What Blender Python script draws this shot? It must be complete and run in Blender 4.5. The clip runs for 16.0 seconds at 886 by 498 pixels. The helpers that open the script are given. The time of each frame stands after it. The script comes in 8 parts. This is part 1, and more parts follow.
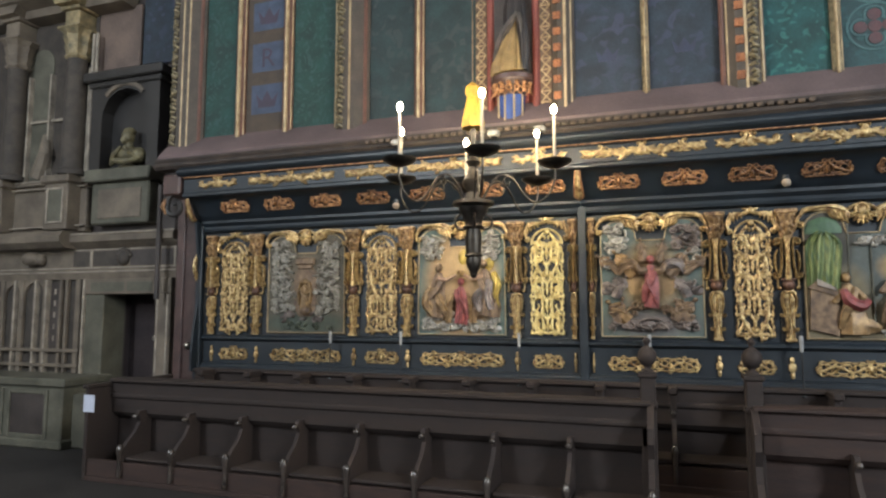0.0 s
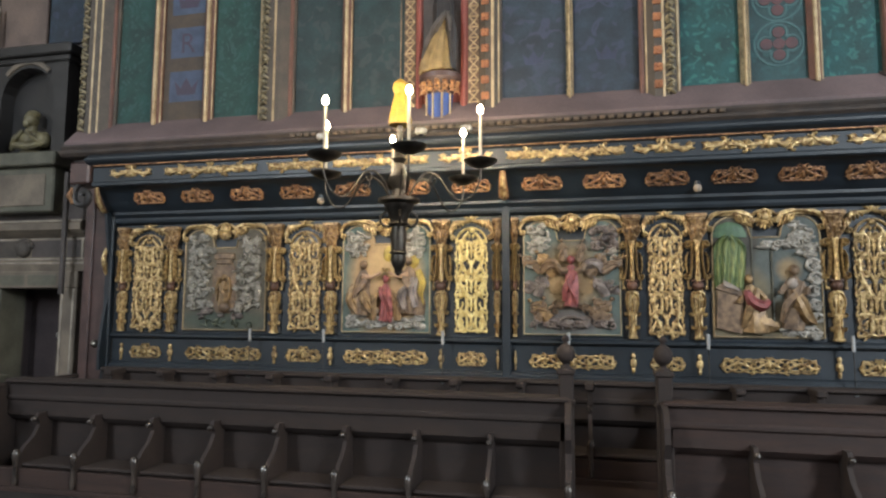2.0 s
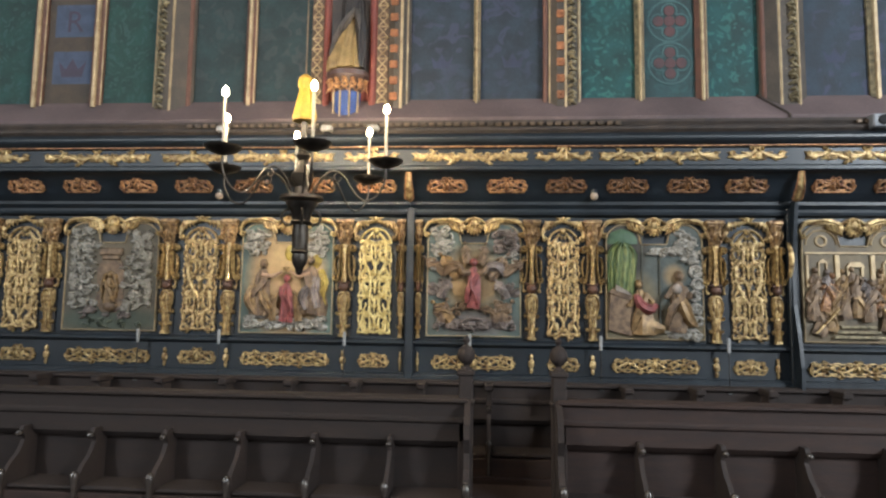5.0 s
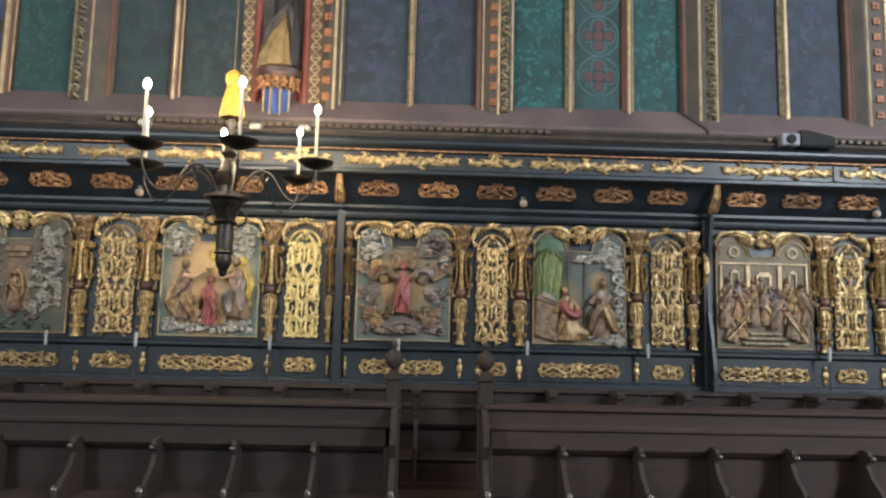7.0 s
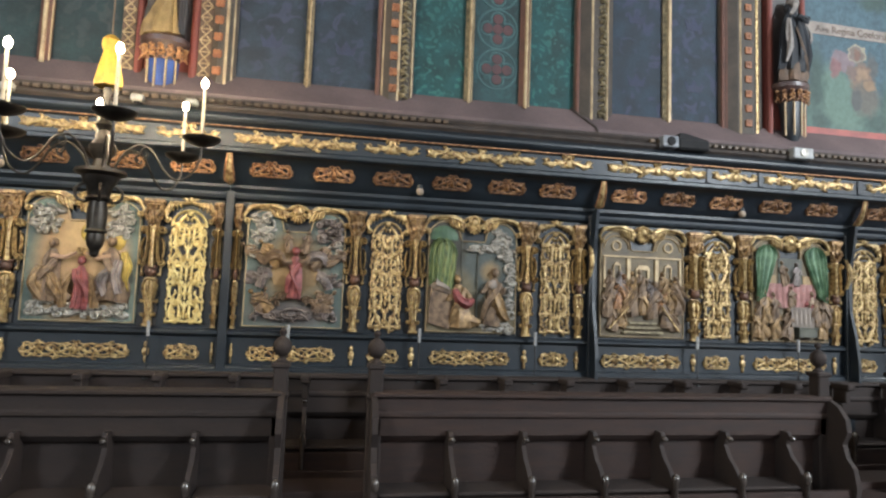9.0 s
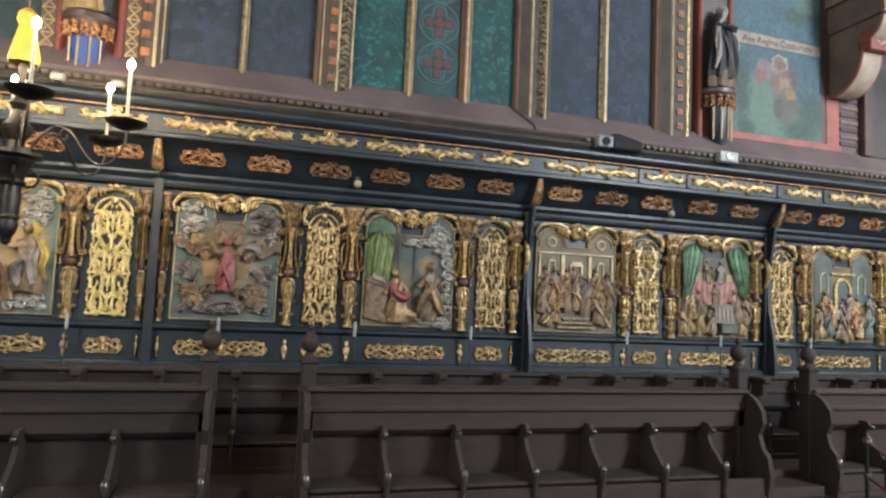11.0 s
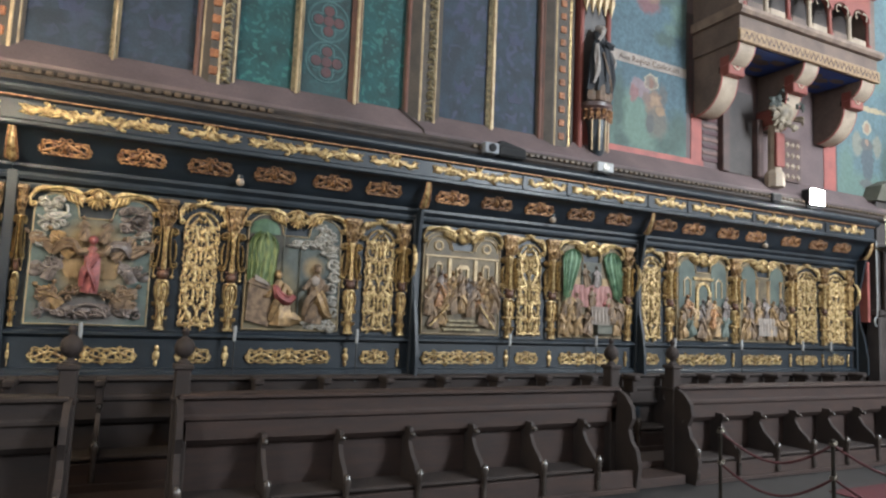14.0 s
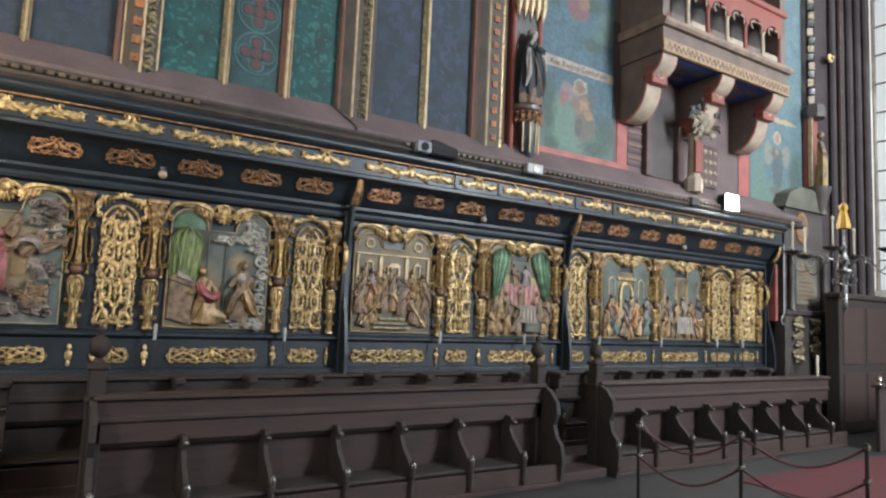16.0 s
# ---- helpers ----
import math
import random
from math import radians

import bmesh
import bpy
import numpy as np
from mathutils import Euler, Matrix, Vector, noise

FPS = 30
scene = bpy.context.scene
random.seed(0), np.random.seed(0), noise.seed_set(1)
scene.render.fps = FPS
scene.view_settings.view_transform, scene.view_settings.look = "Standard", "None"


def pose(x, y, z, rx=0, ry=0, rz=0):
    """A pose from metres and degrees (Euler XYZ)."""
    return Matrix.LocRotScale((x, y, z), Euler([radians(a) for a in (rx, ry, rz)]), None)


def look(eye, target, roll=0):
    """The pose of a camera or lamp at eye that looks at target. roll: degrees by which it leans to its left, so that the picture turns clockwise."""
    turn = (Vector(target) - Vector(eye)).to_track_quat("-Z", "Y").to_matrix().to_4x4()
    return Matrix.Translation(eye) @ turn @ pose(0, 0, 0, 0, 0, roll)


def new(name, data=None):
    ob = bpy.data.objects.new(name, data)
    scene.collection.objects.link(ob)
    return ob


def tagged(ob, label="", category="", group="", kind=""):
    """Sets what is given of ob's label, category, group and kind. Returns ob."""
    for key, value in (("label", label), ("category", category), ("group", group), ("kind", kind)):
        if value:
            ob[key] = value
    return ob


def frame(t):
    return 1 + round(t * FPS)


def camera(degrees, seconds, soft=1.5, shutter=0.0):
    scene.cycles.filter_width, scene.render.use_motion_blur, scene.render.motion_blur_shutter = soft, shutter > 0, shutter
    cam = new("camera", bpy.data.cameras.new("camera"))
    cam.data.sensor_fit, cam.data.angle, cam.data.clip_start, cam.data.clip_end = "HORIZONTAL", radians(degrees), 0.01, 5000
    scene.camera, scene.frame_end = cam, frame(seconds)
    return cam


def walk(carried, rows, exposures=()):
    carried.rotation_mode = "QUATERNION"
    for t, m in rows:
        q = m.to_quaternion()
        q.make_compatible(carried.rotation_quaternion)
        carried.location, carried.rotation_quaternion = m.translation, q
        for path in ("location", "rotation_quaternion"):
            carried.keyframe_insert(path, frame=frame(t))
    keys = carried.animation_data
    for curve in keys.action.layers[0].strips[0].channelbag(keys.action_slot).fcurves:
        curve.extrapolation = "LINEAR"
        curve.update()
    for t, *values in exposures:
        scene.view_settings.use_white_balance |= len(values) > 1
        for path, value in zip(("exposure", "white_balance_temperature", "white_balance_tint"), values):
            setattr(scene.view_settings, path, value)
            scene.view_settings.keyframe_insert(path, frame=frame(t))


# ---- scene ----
cam = camera(69.41, 16.0, soft=2.35)
PATH = [
    (0.0, 0.662, -0.984, 1.787, 95.570, 0.018, 19.309),
    (0.5, 0.661, -0.983, 1.791, 95.626, -0.220, 17.098),
    (1.0, 0.664, -0.976, 1.791, 95.319, -0.124, 16.241),
    (1.5, 0.669, -0.964, 1.788, 95.157, -0.074, 14.026),
    (2.0, 0.671, -0.965, 1.788, 95.371, -0.321, 12.689),
    (2.5, 0.670, -0.969, 1.785, 95.282, -0.619, 10.661),
    (3.0, 0.672, -0.973, 1.788, 95.407, -0.582, 9.680),
    (3.5, 0.678, -0.961, 1.783, 95.548, -0.323, 8.292),
    (4.0, 0.686, -0.955, 1.783, 95.440, -0.562, 6.856),
    (6.5, 0.711, -0.943, 1.794, 95.853, -1.053, 0.032),
    (7.0, 0.720, -0.942, 1.795, 95.992, -1.355, -1.799),
    (7.5, 0.722, -0.941, 1.801, 96.408, -1.333, -3.669),
    (8.0, 0.735, -0.944, 1.801, 96.317, -1.355, -5.150),
    (8.5, 0.746, -0.931, 1.805, 95.644, -1.686, -8.461),
    (9.0, 0.769, -0.919, 1.798, 95.130, -2.049, -10.895),
    (11.5, 0.806, -0.906, 1.797, 94.949, -2.504, -17.496),
    (12.0, 0.808, -0.905, 1.793, 95.457, -2.440, -19.168),
    (12.5, 0.825, -0.902, 1.791, 95.766, -2.665, -21.490),
    (13.0, 0.835, -0.907, 1.799, 95.749, -2.558, -22.726),
    (13.5, 0.851, -0.906, 1.789, 95.763, -2.494, -24.739),
    (14.0, 0.862, -0.908, 1.789, 95.586, -2.392, -25.916),
    (14.5, 0.876, -0.912, 1.786, 95.800, -2.613, -27.533),
    (15.0, 0.885, -0.914, 1.789, 95.615, -2.635, -28.928),
    (15.5, 0.892, -0.916, 1.797, 95.462, -2.681, -30.052),
    (16.0, 0.882, -0.931, 1.791, 95.673, -2.549, -31.892),
]
walk(cam, [(t, pose(x, y, z, rx, ry, rz)) for t, x, y, z, rx, ry, rz in PATH])
SOUTH, EAST, FLOOD, CANDLE, EXPOSURE = 395.0, 70.0, 60.0, 32.0, 0.85

# ---- light ----
world = bpy.data.worlds.new("world")
scene.world = world
world.use_nodes = True
sky = world.node_tree.nodes.new("ShaderNodeTexSky")
sky.sky_type, sky.sun_disc = "NISHITA", False
sky.sun_elevation, sky.sun_rotation = radians(35), radians(200)
world.node_tree.links.new(sky.outputs[0], world.node_tree.nodes["Background"].inputs[0])
world.node_tree.nodes["Background"].inputs[1].default_value = 0.08
scene.view_settings.exposure = EXPOSURE


def lamp(name, kind, m, power, color, size=0.1, size_y=None):
    d = bpy.data.lights.new(name, kind)
    d.energy, d.color = power, color
    if kind == "AREA":
        d.shape, d.size, d.size_y = "RECTANGLE", size, size_y or size
    else:
        d.shadow_soft_size = size
    ob = new(name, d)
    ob.matrix_world = m
    return ob


DAY = (0.85, 0.93, 1.0)
WARM = (1.0, 0.81, 0.54)
# daylight through the east window and three tall unseen south windows, placed to balance brightness
for wx, k in ((-7.0, 1.3), (3.0, 0.06), (11.6, 4.0)):
    lamp("south_daylight", "AREA", look((wx, -5.9, 7.0), (wx + 0.3, 5.0, 2.4)), SOUTH * k, DAY, 2.2, 6.0)
lamp("east_daylight", "AREA", look((14.6, 4.2, 7.0), (8.0, 4.0, 3.0)), EAST, DAY, 2.2, 7.0)
# ---- materials ----


def mat(name, c1, c2=None, rough=0.5, metal=0.0, scale=6.0, bump=0.15, fine=60.0, coat=0.0, stretch=(1, 1, 1), piece=0.0):
    """Two colours mixed by broad noise, darkened and bumped by fine grain, in metres."""
    c2 = c2 or tuple(v * 0.6 for v in c1)
    m = bpy.data.materials.new(name)
    m.use_nodes = True
    nt = m.node_tree
    n, li = nt.nodes, nt.links
    p = n["Principled BSDF"]
    geo = n.new("ShaderNodeNewGeometry")
    mp = n.new("ShaderNodeMapping")
    mp.inputs["Scale"].default_value = stretch
    li.new(geo.outputs["Position"], mp.inputs[0])
    a = n.new("ShaderNodeTexNoise")
    a.inputs["Scale"].default_value, a.inputs["Detail"].default_value = scale, 5
    b = n.new("ShaderNodeTexNoise")
    b.inputs["Scale"].default_value, b.inputs["Detail"].default_value = fine, 4
    for t in (a, b):
        li.new(mp.outputs[0], t.inputs["Vector"])
    r = n.new("ShaderNodeValToRGB")
    r.color_ramp.elements[0].position, r.color_ramp.elements[1].position = 0.33, 0.68
    r.color_ramp.elements[0].color, r.color_ramp.elements[1].color = (*c2, 1), (*c1, 1)
    li.new(a.outputs["Fac"], r.inputs[0])
    mx = n.new("ShaderNodeMix")
    mx.data_type, mx.blend_type = "RGBA", "MULTIPLY"
    mx.inputs[0].default_value = 0.45
    li.new(r.outputs[0], mx.inputs[6])
    li.new(b.outputs["Fac"], mx.inputs[7])
    out = mx.outputs[2]
    if piece:
        oi = n.new("ShaderNodeObjectInfo")
        hs = n.new("ShaderNodeHueSaturation")
        mr = n.new("ShaderNodeMapRange")
        mr.inputs[3].default_value, mr.inputs[4].default_value = 1 - piece, 1 + piece
        li.new(oi.outputs["Random"], mr.inputs[0])
        li.new(mr.outputs[0], hs.inputs["Value"])
        li.new(out, hs.inputs["Color"])
        out = hs.outputs[0]
    li.new(out, p.inputs["Base Color"])
    p.inputs["Metallic"].default_value = metal
    p.inputs["Coat Weight"].default_value = coat
    p.inputs["Coat Roughness"].default_value = 0.25
    rr = n.new("ShaderNodeMapRange")
    rr.inputs[3].default_value, rr.inputs[4].default_value = max(0.05, rough - 0.12), min(1, rough + 0.15)
    li.new(a.outputs["Fac"], rr.inputs[0])
    li.new(rr.outputs[0], p.inputs["Roughness"])
    bp = n.new("ShaderNodeBump")
    bp.inputs["Strength"].default_value, bp.inputs["Distance"].default_value = bump, 0.01
    li.new(b.outputs["Fac"], bp.inputs["Height"])
    li.new(bp.outputs[0], p.inputs["Normal"])
    return m


def glow(name, color, strength):
    m = bpy.data.materials.new(name)
    m.use_nodes = True
    p = m.node_tree.nodes["Principled BSDF"]
    p.inputs["Base Color"].default_value = (*color, 1)
    p.inputs["Emission Color"].default_value = (*color, 1)
    p.inputs["Emission Strength"].default_value = strength
    return m


def damask(name, ground, leaf, scale, width=0.45, strength=0.55):
    """Wall paint with a foliage pattern: warped rings of a lighter tone on a darker ground."""
    m = mat(name, ground, tuple(v * 0.5 for v in ground), 0.75, 0, 4.5, 0.3, 45)
    nt = m.node_tree
    n, li = nt.nodes, nt.links
    p = n["Principled BSDF"]
    old = p.inputs["Base Color"].links[0].from_socket
    geo = n.new("ShaderNodeNewGeometry")
    w = n.new("ShaderNodeTexNoise")
    w.inputs["Scale"].default_value = 3.5
    ad = n.new("ShaderNodeVectorMath")
    ad.operation = "MULTIPLY_ADD"
    ad.inputs[1].default_value = (0.55, 0.55, 0.55)
    li.new(geo.outputs["Position"], w.inputs["Vector"])
    li.new(w.outputs["Color"], ad.inputs[0])
    li.new(geo.outputs["Position"], ad.inputs[2])
    v = n.new("ShaderNodeTexVoronoi")
    v.inputs["Scale"].default_value = scale
    li.new(ad.outputs[0], v.inputs["Vector"])
    ws = n.new("ShaderNodeMath")
    ws.operation = "SINE"
    ml = n.new("ShaderNodeMath")
    ml.operation = "MULTIPLY"
    ml.inputs[1].default_value = 9.0
    li.new(v.outputs["Distance"], ml.inputs[0])
    li.new(ml.outputs[0], ws.inputs[0])
    big = n.new("ShaderNodeTexNoise")
    big.inputs["Scale"].default_value = 1.7
    li.new(geo.outputs["Position"], big.inputs["Vector"])
    mu = n.new("ShaderNodeMath")
    mu.operation = "MULTIPLY"
    li.new(big.outputs["Fac"], mu.inputs[1])
    rp = n.new("ShaderNodeMapRange")
    rp.inputs[1].default_value, rp.inputs[2].default_value = 1 - 2 * width, 1.0
    li.new(ws.outputs[0], rp.inputs[0])
    li.new(rp.outputs[0], mu.inputs[0])
    mx = n.new("ShaderNodeMix")
    mx.data_type = "RGBA"
    mx.inputs[7].default_value = (*leaf, 1)
    soft = n.new("ShaderNodeMath")
    soft.operation = "MULTIPLY"
    soft.inputs[1].default_value = strength * 2
    li.new(mu.outputs[0], soft.inputs[0])
    li.new(soft.outputs[0], mx.inputs[0])
    li.new(old, mx.inputs[6])
    li.new(mx.outputs[2], p.inputs["Base Color"])
    return m


GOLD = mat("gilding", (0.80, 0.60, 0.29), (0.22, 0.125, 0.055), 0.33, 0.55, 24, 0.8, 48, piece=0.12)
# lighter copy of the gilding, with candlelight put into its colour
GOLD_LIT = mat("candlelit_gilding", (0.90, 0.75, 0.34), (0.50, 0.35, 0.12), 0.34, 0.50, 20, 0.7, 48)
# reddish gilding, darkened further for the shade under the canopy
GOLD_DARK = mat("reddish_shaded_gilding", (0.52, 0.28, 0.125), (0.12, 0.05, 0.032), 0.38, 0.45, 26, 0.8, 48, piece=0.4)
BLUE = mat("dark_blue_lacquer", (0.011, 0.020, 0.030), (0.007, 0.012, 0.018), 0.48, 0, 3, 0.15, 40, 0.12)
BLACK = mat("black_lacquer", (0.024, 0.022, 0.022), (0.015, 0.014, 0.014), 0.4, 0, 4, 0.15, 40, 0.2)
WOOD = mat("dark_stained_wood", (0.035, 0.022, 0.018), (0.020, 0.0125, 0.0105), 0.78, 0, 4, 0.3, 30, 0.0, (1, 6, 6))
WOOD_RED = mat("lighter_brown_wood", (0.052, 0.027, 0.020), (0.025, 0.0125, 0.010), 0.72, 0, 3, 0.3, 30, 0.0, (1, 6, 6))
SILVER = mat("silvered_carving", (0.58, 0.55, 0.49), (0.26, 0.245, 0.215), 0.34, 0.40, 22, 0.4, 80)
GROUND_A = mat("dim_green_ground", (0.13, 0.15, 0.11), (0.06, 0.075, 0.06), 0.6, 0, 5, 0.2, 50)
GROUND_B = mat("sea_green_ground", (0.115, 0.145, 0.12), (0.05, 0.07, 0.062), 0.55, 0, 4, 0.2, 50)
GROUND_D = mat("olive_brown_ground", (0.21, 0.16, 0.09), (0.085, 0.065, 0.04), 0.55, 0.1, 6, 0.25, 50)
MAUVE = mat("mauve_grey_cloud", (0.30, 0.245, 0.22), (0.08, 0.065, 0.06), 0.45, 0.25, 9, 0.3, 70)
GROUND_C = mat("grey_green_ground", (0.13, 0.13, 0.10), (0.06, 0.062, 0.05), 0.6, 0, 5, 0.2, 50)
SKYGOLD = mat("golden_sky_paint", (0.42, 0.28, 0.135), (0.24, 0.16, 0.08), 0.5, 0.15, 5, 0.2, 50)
ROSE = mat("rose_robe", (0.36, 0.10, 0.095), (0.16, 0.045, 0.045), 0.45, 0.2, 20, 0.3, 90)
OCHRE = mat("ochre_robe", (0.41, 0.265, 0.125), (0.14, 0.085, 0.042), 0.42, 0.35, 16, 0.3, 90)
UMBER = mat("umber_robe", (0.30, 0.20, 0.12), (0.10, 0.066, 0.045), 0.5, 0.25, 16, 0.3, 90)
FLESH = mat("pale_limewood", (0.50, 0.33, 0.22), (0.32, 0.19, 0.12), 0.5, 0, 12, 0.2, 80)
DRAPE = mat("green_drapery", (0.21, 0.34, 0.20), (0.05, 0.12, 0.065), 0.4, 0.1, 10, 0.3, 70)
DRAPE_GOLD = mat("green_gold_drapery", (0.21, 0.25, 0.085), (0.03, 0.07, 0.03), 0.4, 0.3, 9, 0.3, 70, stretch=(5, 1, 1))
PINK = mat("pink_hanging", (0.50, 0.26, 0.23), (0.32, 0.15, 0.14), 0.5, 0, 7, 0.2, 60)
LINEN = mat("pale_linen", (0.38, 0.32, 0.275), (0.24, 0.20, 0.17), 0.6, 0, 8, 0.2, 60)
GREEN_WALL = damask("green_foliage_paint", (0.020, 0.092, 0.095), (0.036, 0.155, 0.135), 8.5, 0.45, 0.55)
QUATRE_WALL = damask("grey_teal_paint", (0.034, 0.082, 0.090), (0.030, 0.10, 0.10), 9.0, 0.45, 0.4)
GREEN_DIM = damask("deep_green_foliage_paint", (0.022, 0.078, 0.068), (0.034, 0.082, 0.080), 9.0, 0.45, 0.45)
BROWN_BAND = mat("olive_brown_paint", (0.095, 0.07, 0.05), (0.06, 0.045, 0.035), 0.75, 0, 7, 0.25, 50)
MULLION_RED = mat("faded_red_brown_paint", (0.19, 0.085, 0.06), (0.12, 0.055, 0.04), 0.65, 0, 7, 0.25, 60)
JAMB_BROWN = mat("dark_olive_plaster", (0.105, 0.085, 0.068), (0.06, 0.05, 0.042), 0.7, 0, 5, 0.3, 45)
BLUE_WALL = damask("slate_blue_paint", (0.034, 0.054, 0.080), (0.042, 0.046, 0.085), 4.5, 0.45, 0.6)
TEAL_WALL = damask("dark_teal_paint", (0.028, 0.058, 0.064), (0.045, 0.050, 0.055), 4.5, 0.45, 0.6)
BLUE_BAND = damask("blue_banner_paint", (0.036, 0.058, 0.085), (0.046, 0.048, 0.092), 5.0, 0.45, 0.6)
SILL = mat("mauve_plaster", (0.170, 0.120, 0.120), (0.105, 0.075, 0.077), 0.75, 0, 2, 0.2, 50)
RED = mat("brick_red_paint", (0.26, 0.075, 0.055), (0.22, 0.05, 0.04), 0.6, 0, 5, 0.2, 60)
RED_BRIGHT = mat("vermilion_paint", (0.42, 0.12, 0.10), (0.27, 0.08, 0.07), 0.6, 0, 4, 0.2, 60)
ORANGE = mat("orange_rosette_paint", (0.42, 0.17, 0.07), (0.24, 0.09, 0.04), 0.5, 0.1, 12, 0.3, 80, piece=0.2)
PALE_GOLD = mat("pale_gold_moulding", (0.60, 0.46, 0.27), (0.33, 0.23, 0.125), 0.45, 0.25, 8, 0.2, 70)
CARVED = mat("carved_dull_gold", (0.42, 0.35, 0.21), (0.10, 0.085, 0.055), 0.5, 0.3, 18, 0.4, 90, piece=0.15)
STONE = mat("grey_brown_stone", (0.215, 0.175, 0.132), (0.105, 0.085, 0.066), 0.7, 0, 3, 0.35, 40)
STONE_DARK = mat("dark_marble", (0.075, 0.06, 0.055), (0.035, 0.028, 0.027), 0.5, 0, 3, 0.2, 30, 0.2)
STONE_GREEN = mat("greenish_stone", (0.15, 0.143, 0.108), (0.075, 0.073, 0.054), 0.7, 0, 3, 0.3, 40)
MARBLE_RED = mat("red_brown_marble", (0.10, 0.055, 0.048), (0.055, 0.03, 0.028), 0.45, 0, 5, 0.15, 35, 0.2)
CREAM = mat("cream_stone", (0.46, 0.37, 0.28), (0.32, 0.25, 0.19), 0.65, 0, 4, 0.25, 45)
SOFFIT_BROWN = mat("brown_grey_plaster", (0.20, 0.142, 0.115), (0.115, 0.083, 0.07), 0.7, 0, 3, 0.25, 40)
ULTRA = mat("ultramarine_paint", (0.028, 0.085, 0.33), (0.02, 0.05, 0.20), 0.55, 0, 6, 0.2, 60)
YELLOW = mat("yellow_fabric", (0.52, 0.31, 0.03), (0.36, 0.20, 0.02), 0.6, 0, 12, 0.3, 80)
IRON = mat("dark_bronze", (0.07, 0.06, 0.05), (0.03, 0.025, 0.02), 0.38, 0.7, 10, 0.2, 60)
PEWTER = mat("tarnished_silver", (0.26, 0.255, 0.25), (0.10, 0.098, 0.095), 0.28, 0.8, 16, 0.2, 60)
BRASS = mat("silvery_brass", (0.45, 0.42, 0.36), (0.25, 0.22, 0.18), 0.25, 0.9, 10, 0.1, 60)
WAX = mat("candle_wax", (0.50, 0.44, 0.33), (0.42, 0.36, 0.27), 0.45, 0, 10, 0.1, 60)
MATT = mat("matt_black_plastic", (0.016, 0.016, 0.018), (0.011, 0.011, 0.012), 0.85, 0, 6, 0.1, 60)
WHITE = mat("white_enamel", (0.36, 0.37, 0.37), (0.28, 0.28, 0.28), 0.4, 0, 6, 0.05, 60)
PAPER = mat("white_paper", (0.62, 0.66, 0.78), (0.56, 0.60, 0.72), 0.8, 0, 10, 0.05, 60)
FLOOR = mat("dark_stone_floor", (0.024, 0.021, 0.020), (0.013, 0.011, 0.011), 0.75, 0, 2, 0.2, 30)
CARPET = mat("red_carpet", (0.105, 0.012, 0.018), (0.065, 0.008, 0.012), 0.9, 0, 2, 0.5, 220)
ROPE = mat("dark_red_rope", (0.09, 0.015, 0.018), (0.05, 0.009, 0.011), 0.8, 0, 30, 0.4, 200)
# for unseen walls and vault, made pale so their bounce lifts the darks
WALL = mat("pale_bounce_plaster", (0.76, 0.72, 0.66), (0.64, 0.60, 0.55), 0.85, 0, 1.2, 0.2, 30)
# dark pier stone; also carries the shade of the doorway passage
DARK_STONE_SHADE = mat("dark_stone_and_shade", (0.060, 0.045, 0.046), (0.034, 0.025, 0.027), 0.9, 0, 3, 0.2, 30)
BULB = glow("lit_candle_bulb", (1.0, 0.80, 0.50), 40.0)
FLOODLIGHT = glow("lit_floodlight_face", (1.0, 0.98, 0.95), 22.0)
SKYPANE = glow("overcast_sky", (0.80, 0.84, 0.88), 0.24)
# ---- mesh tools ----


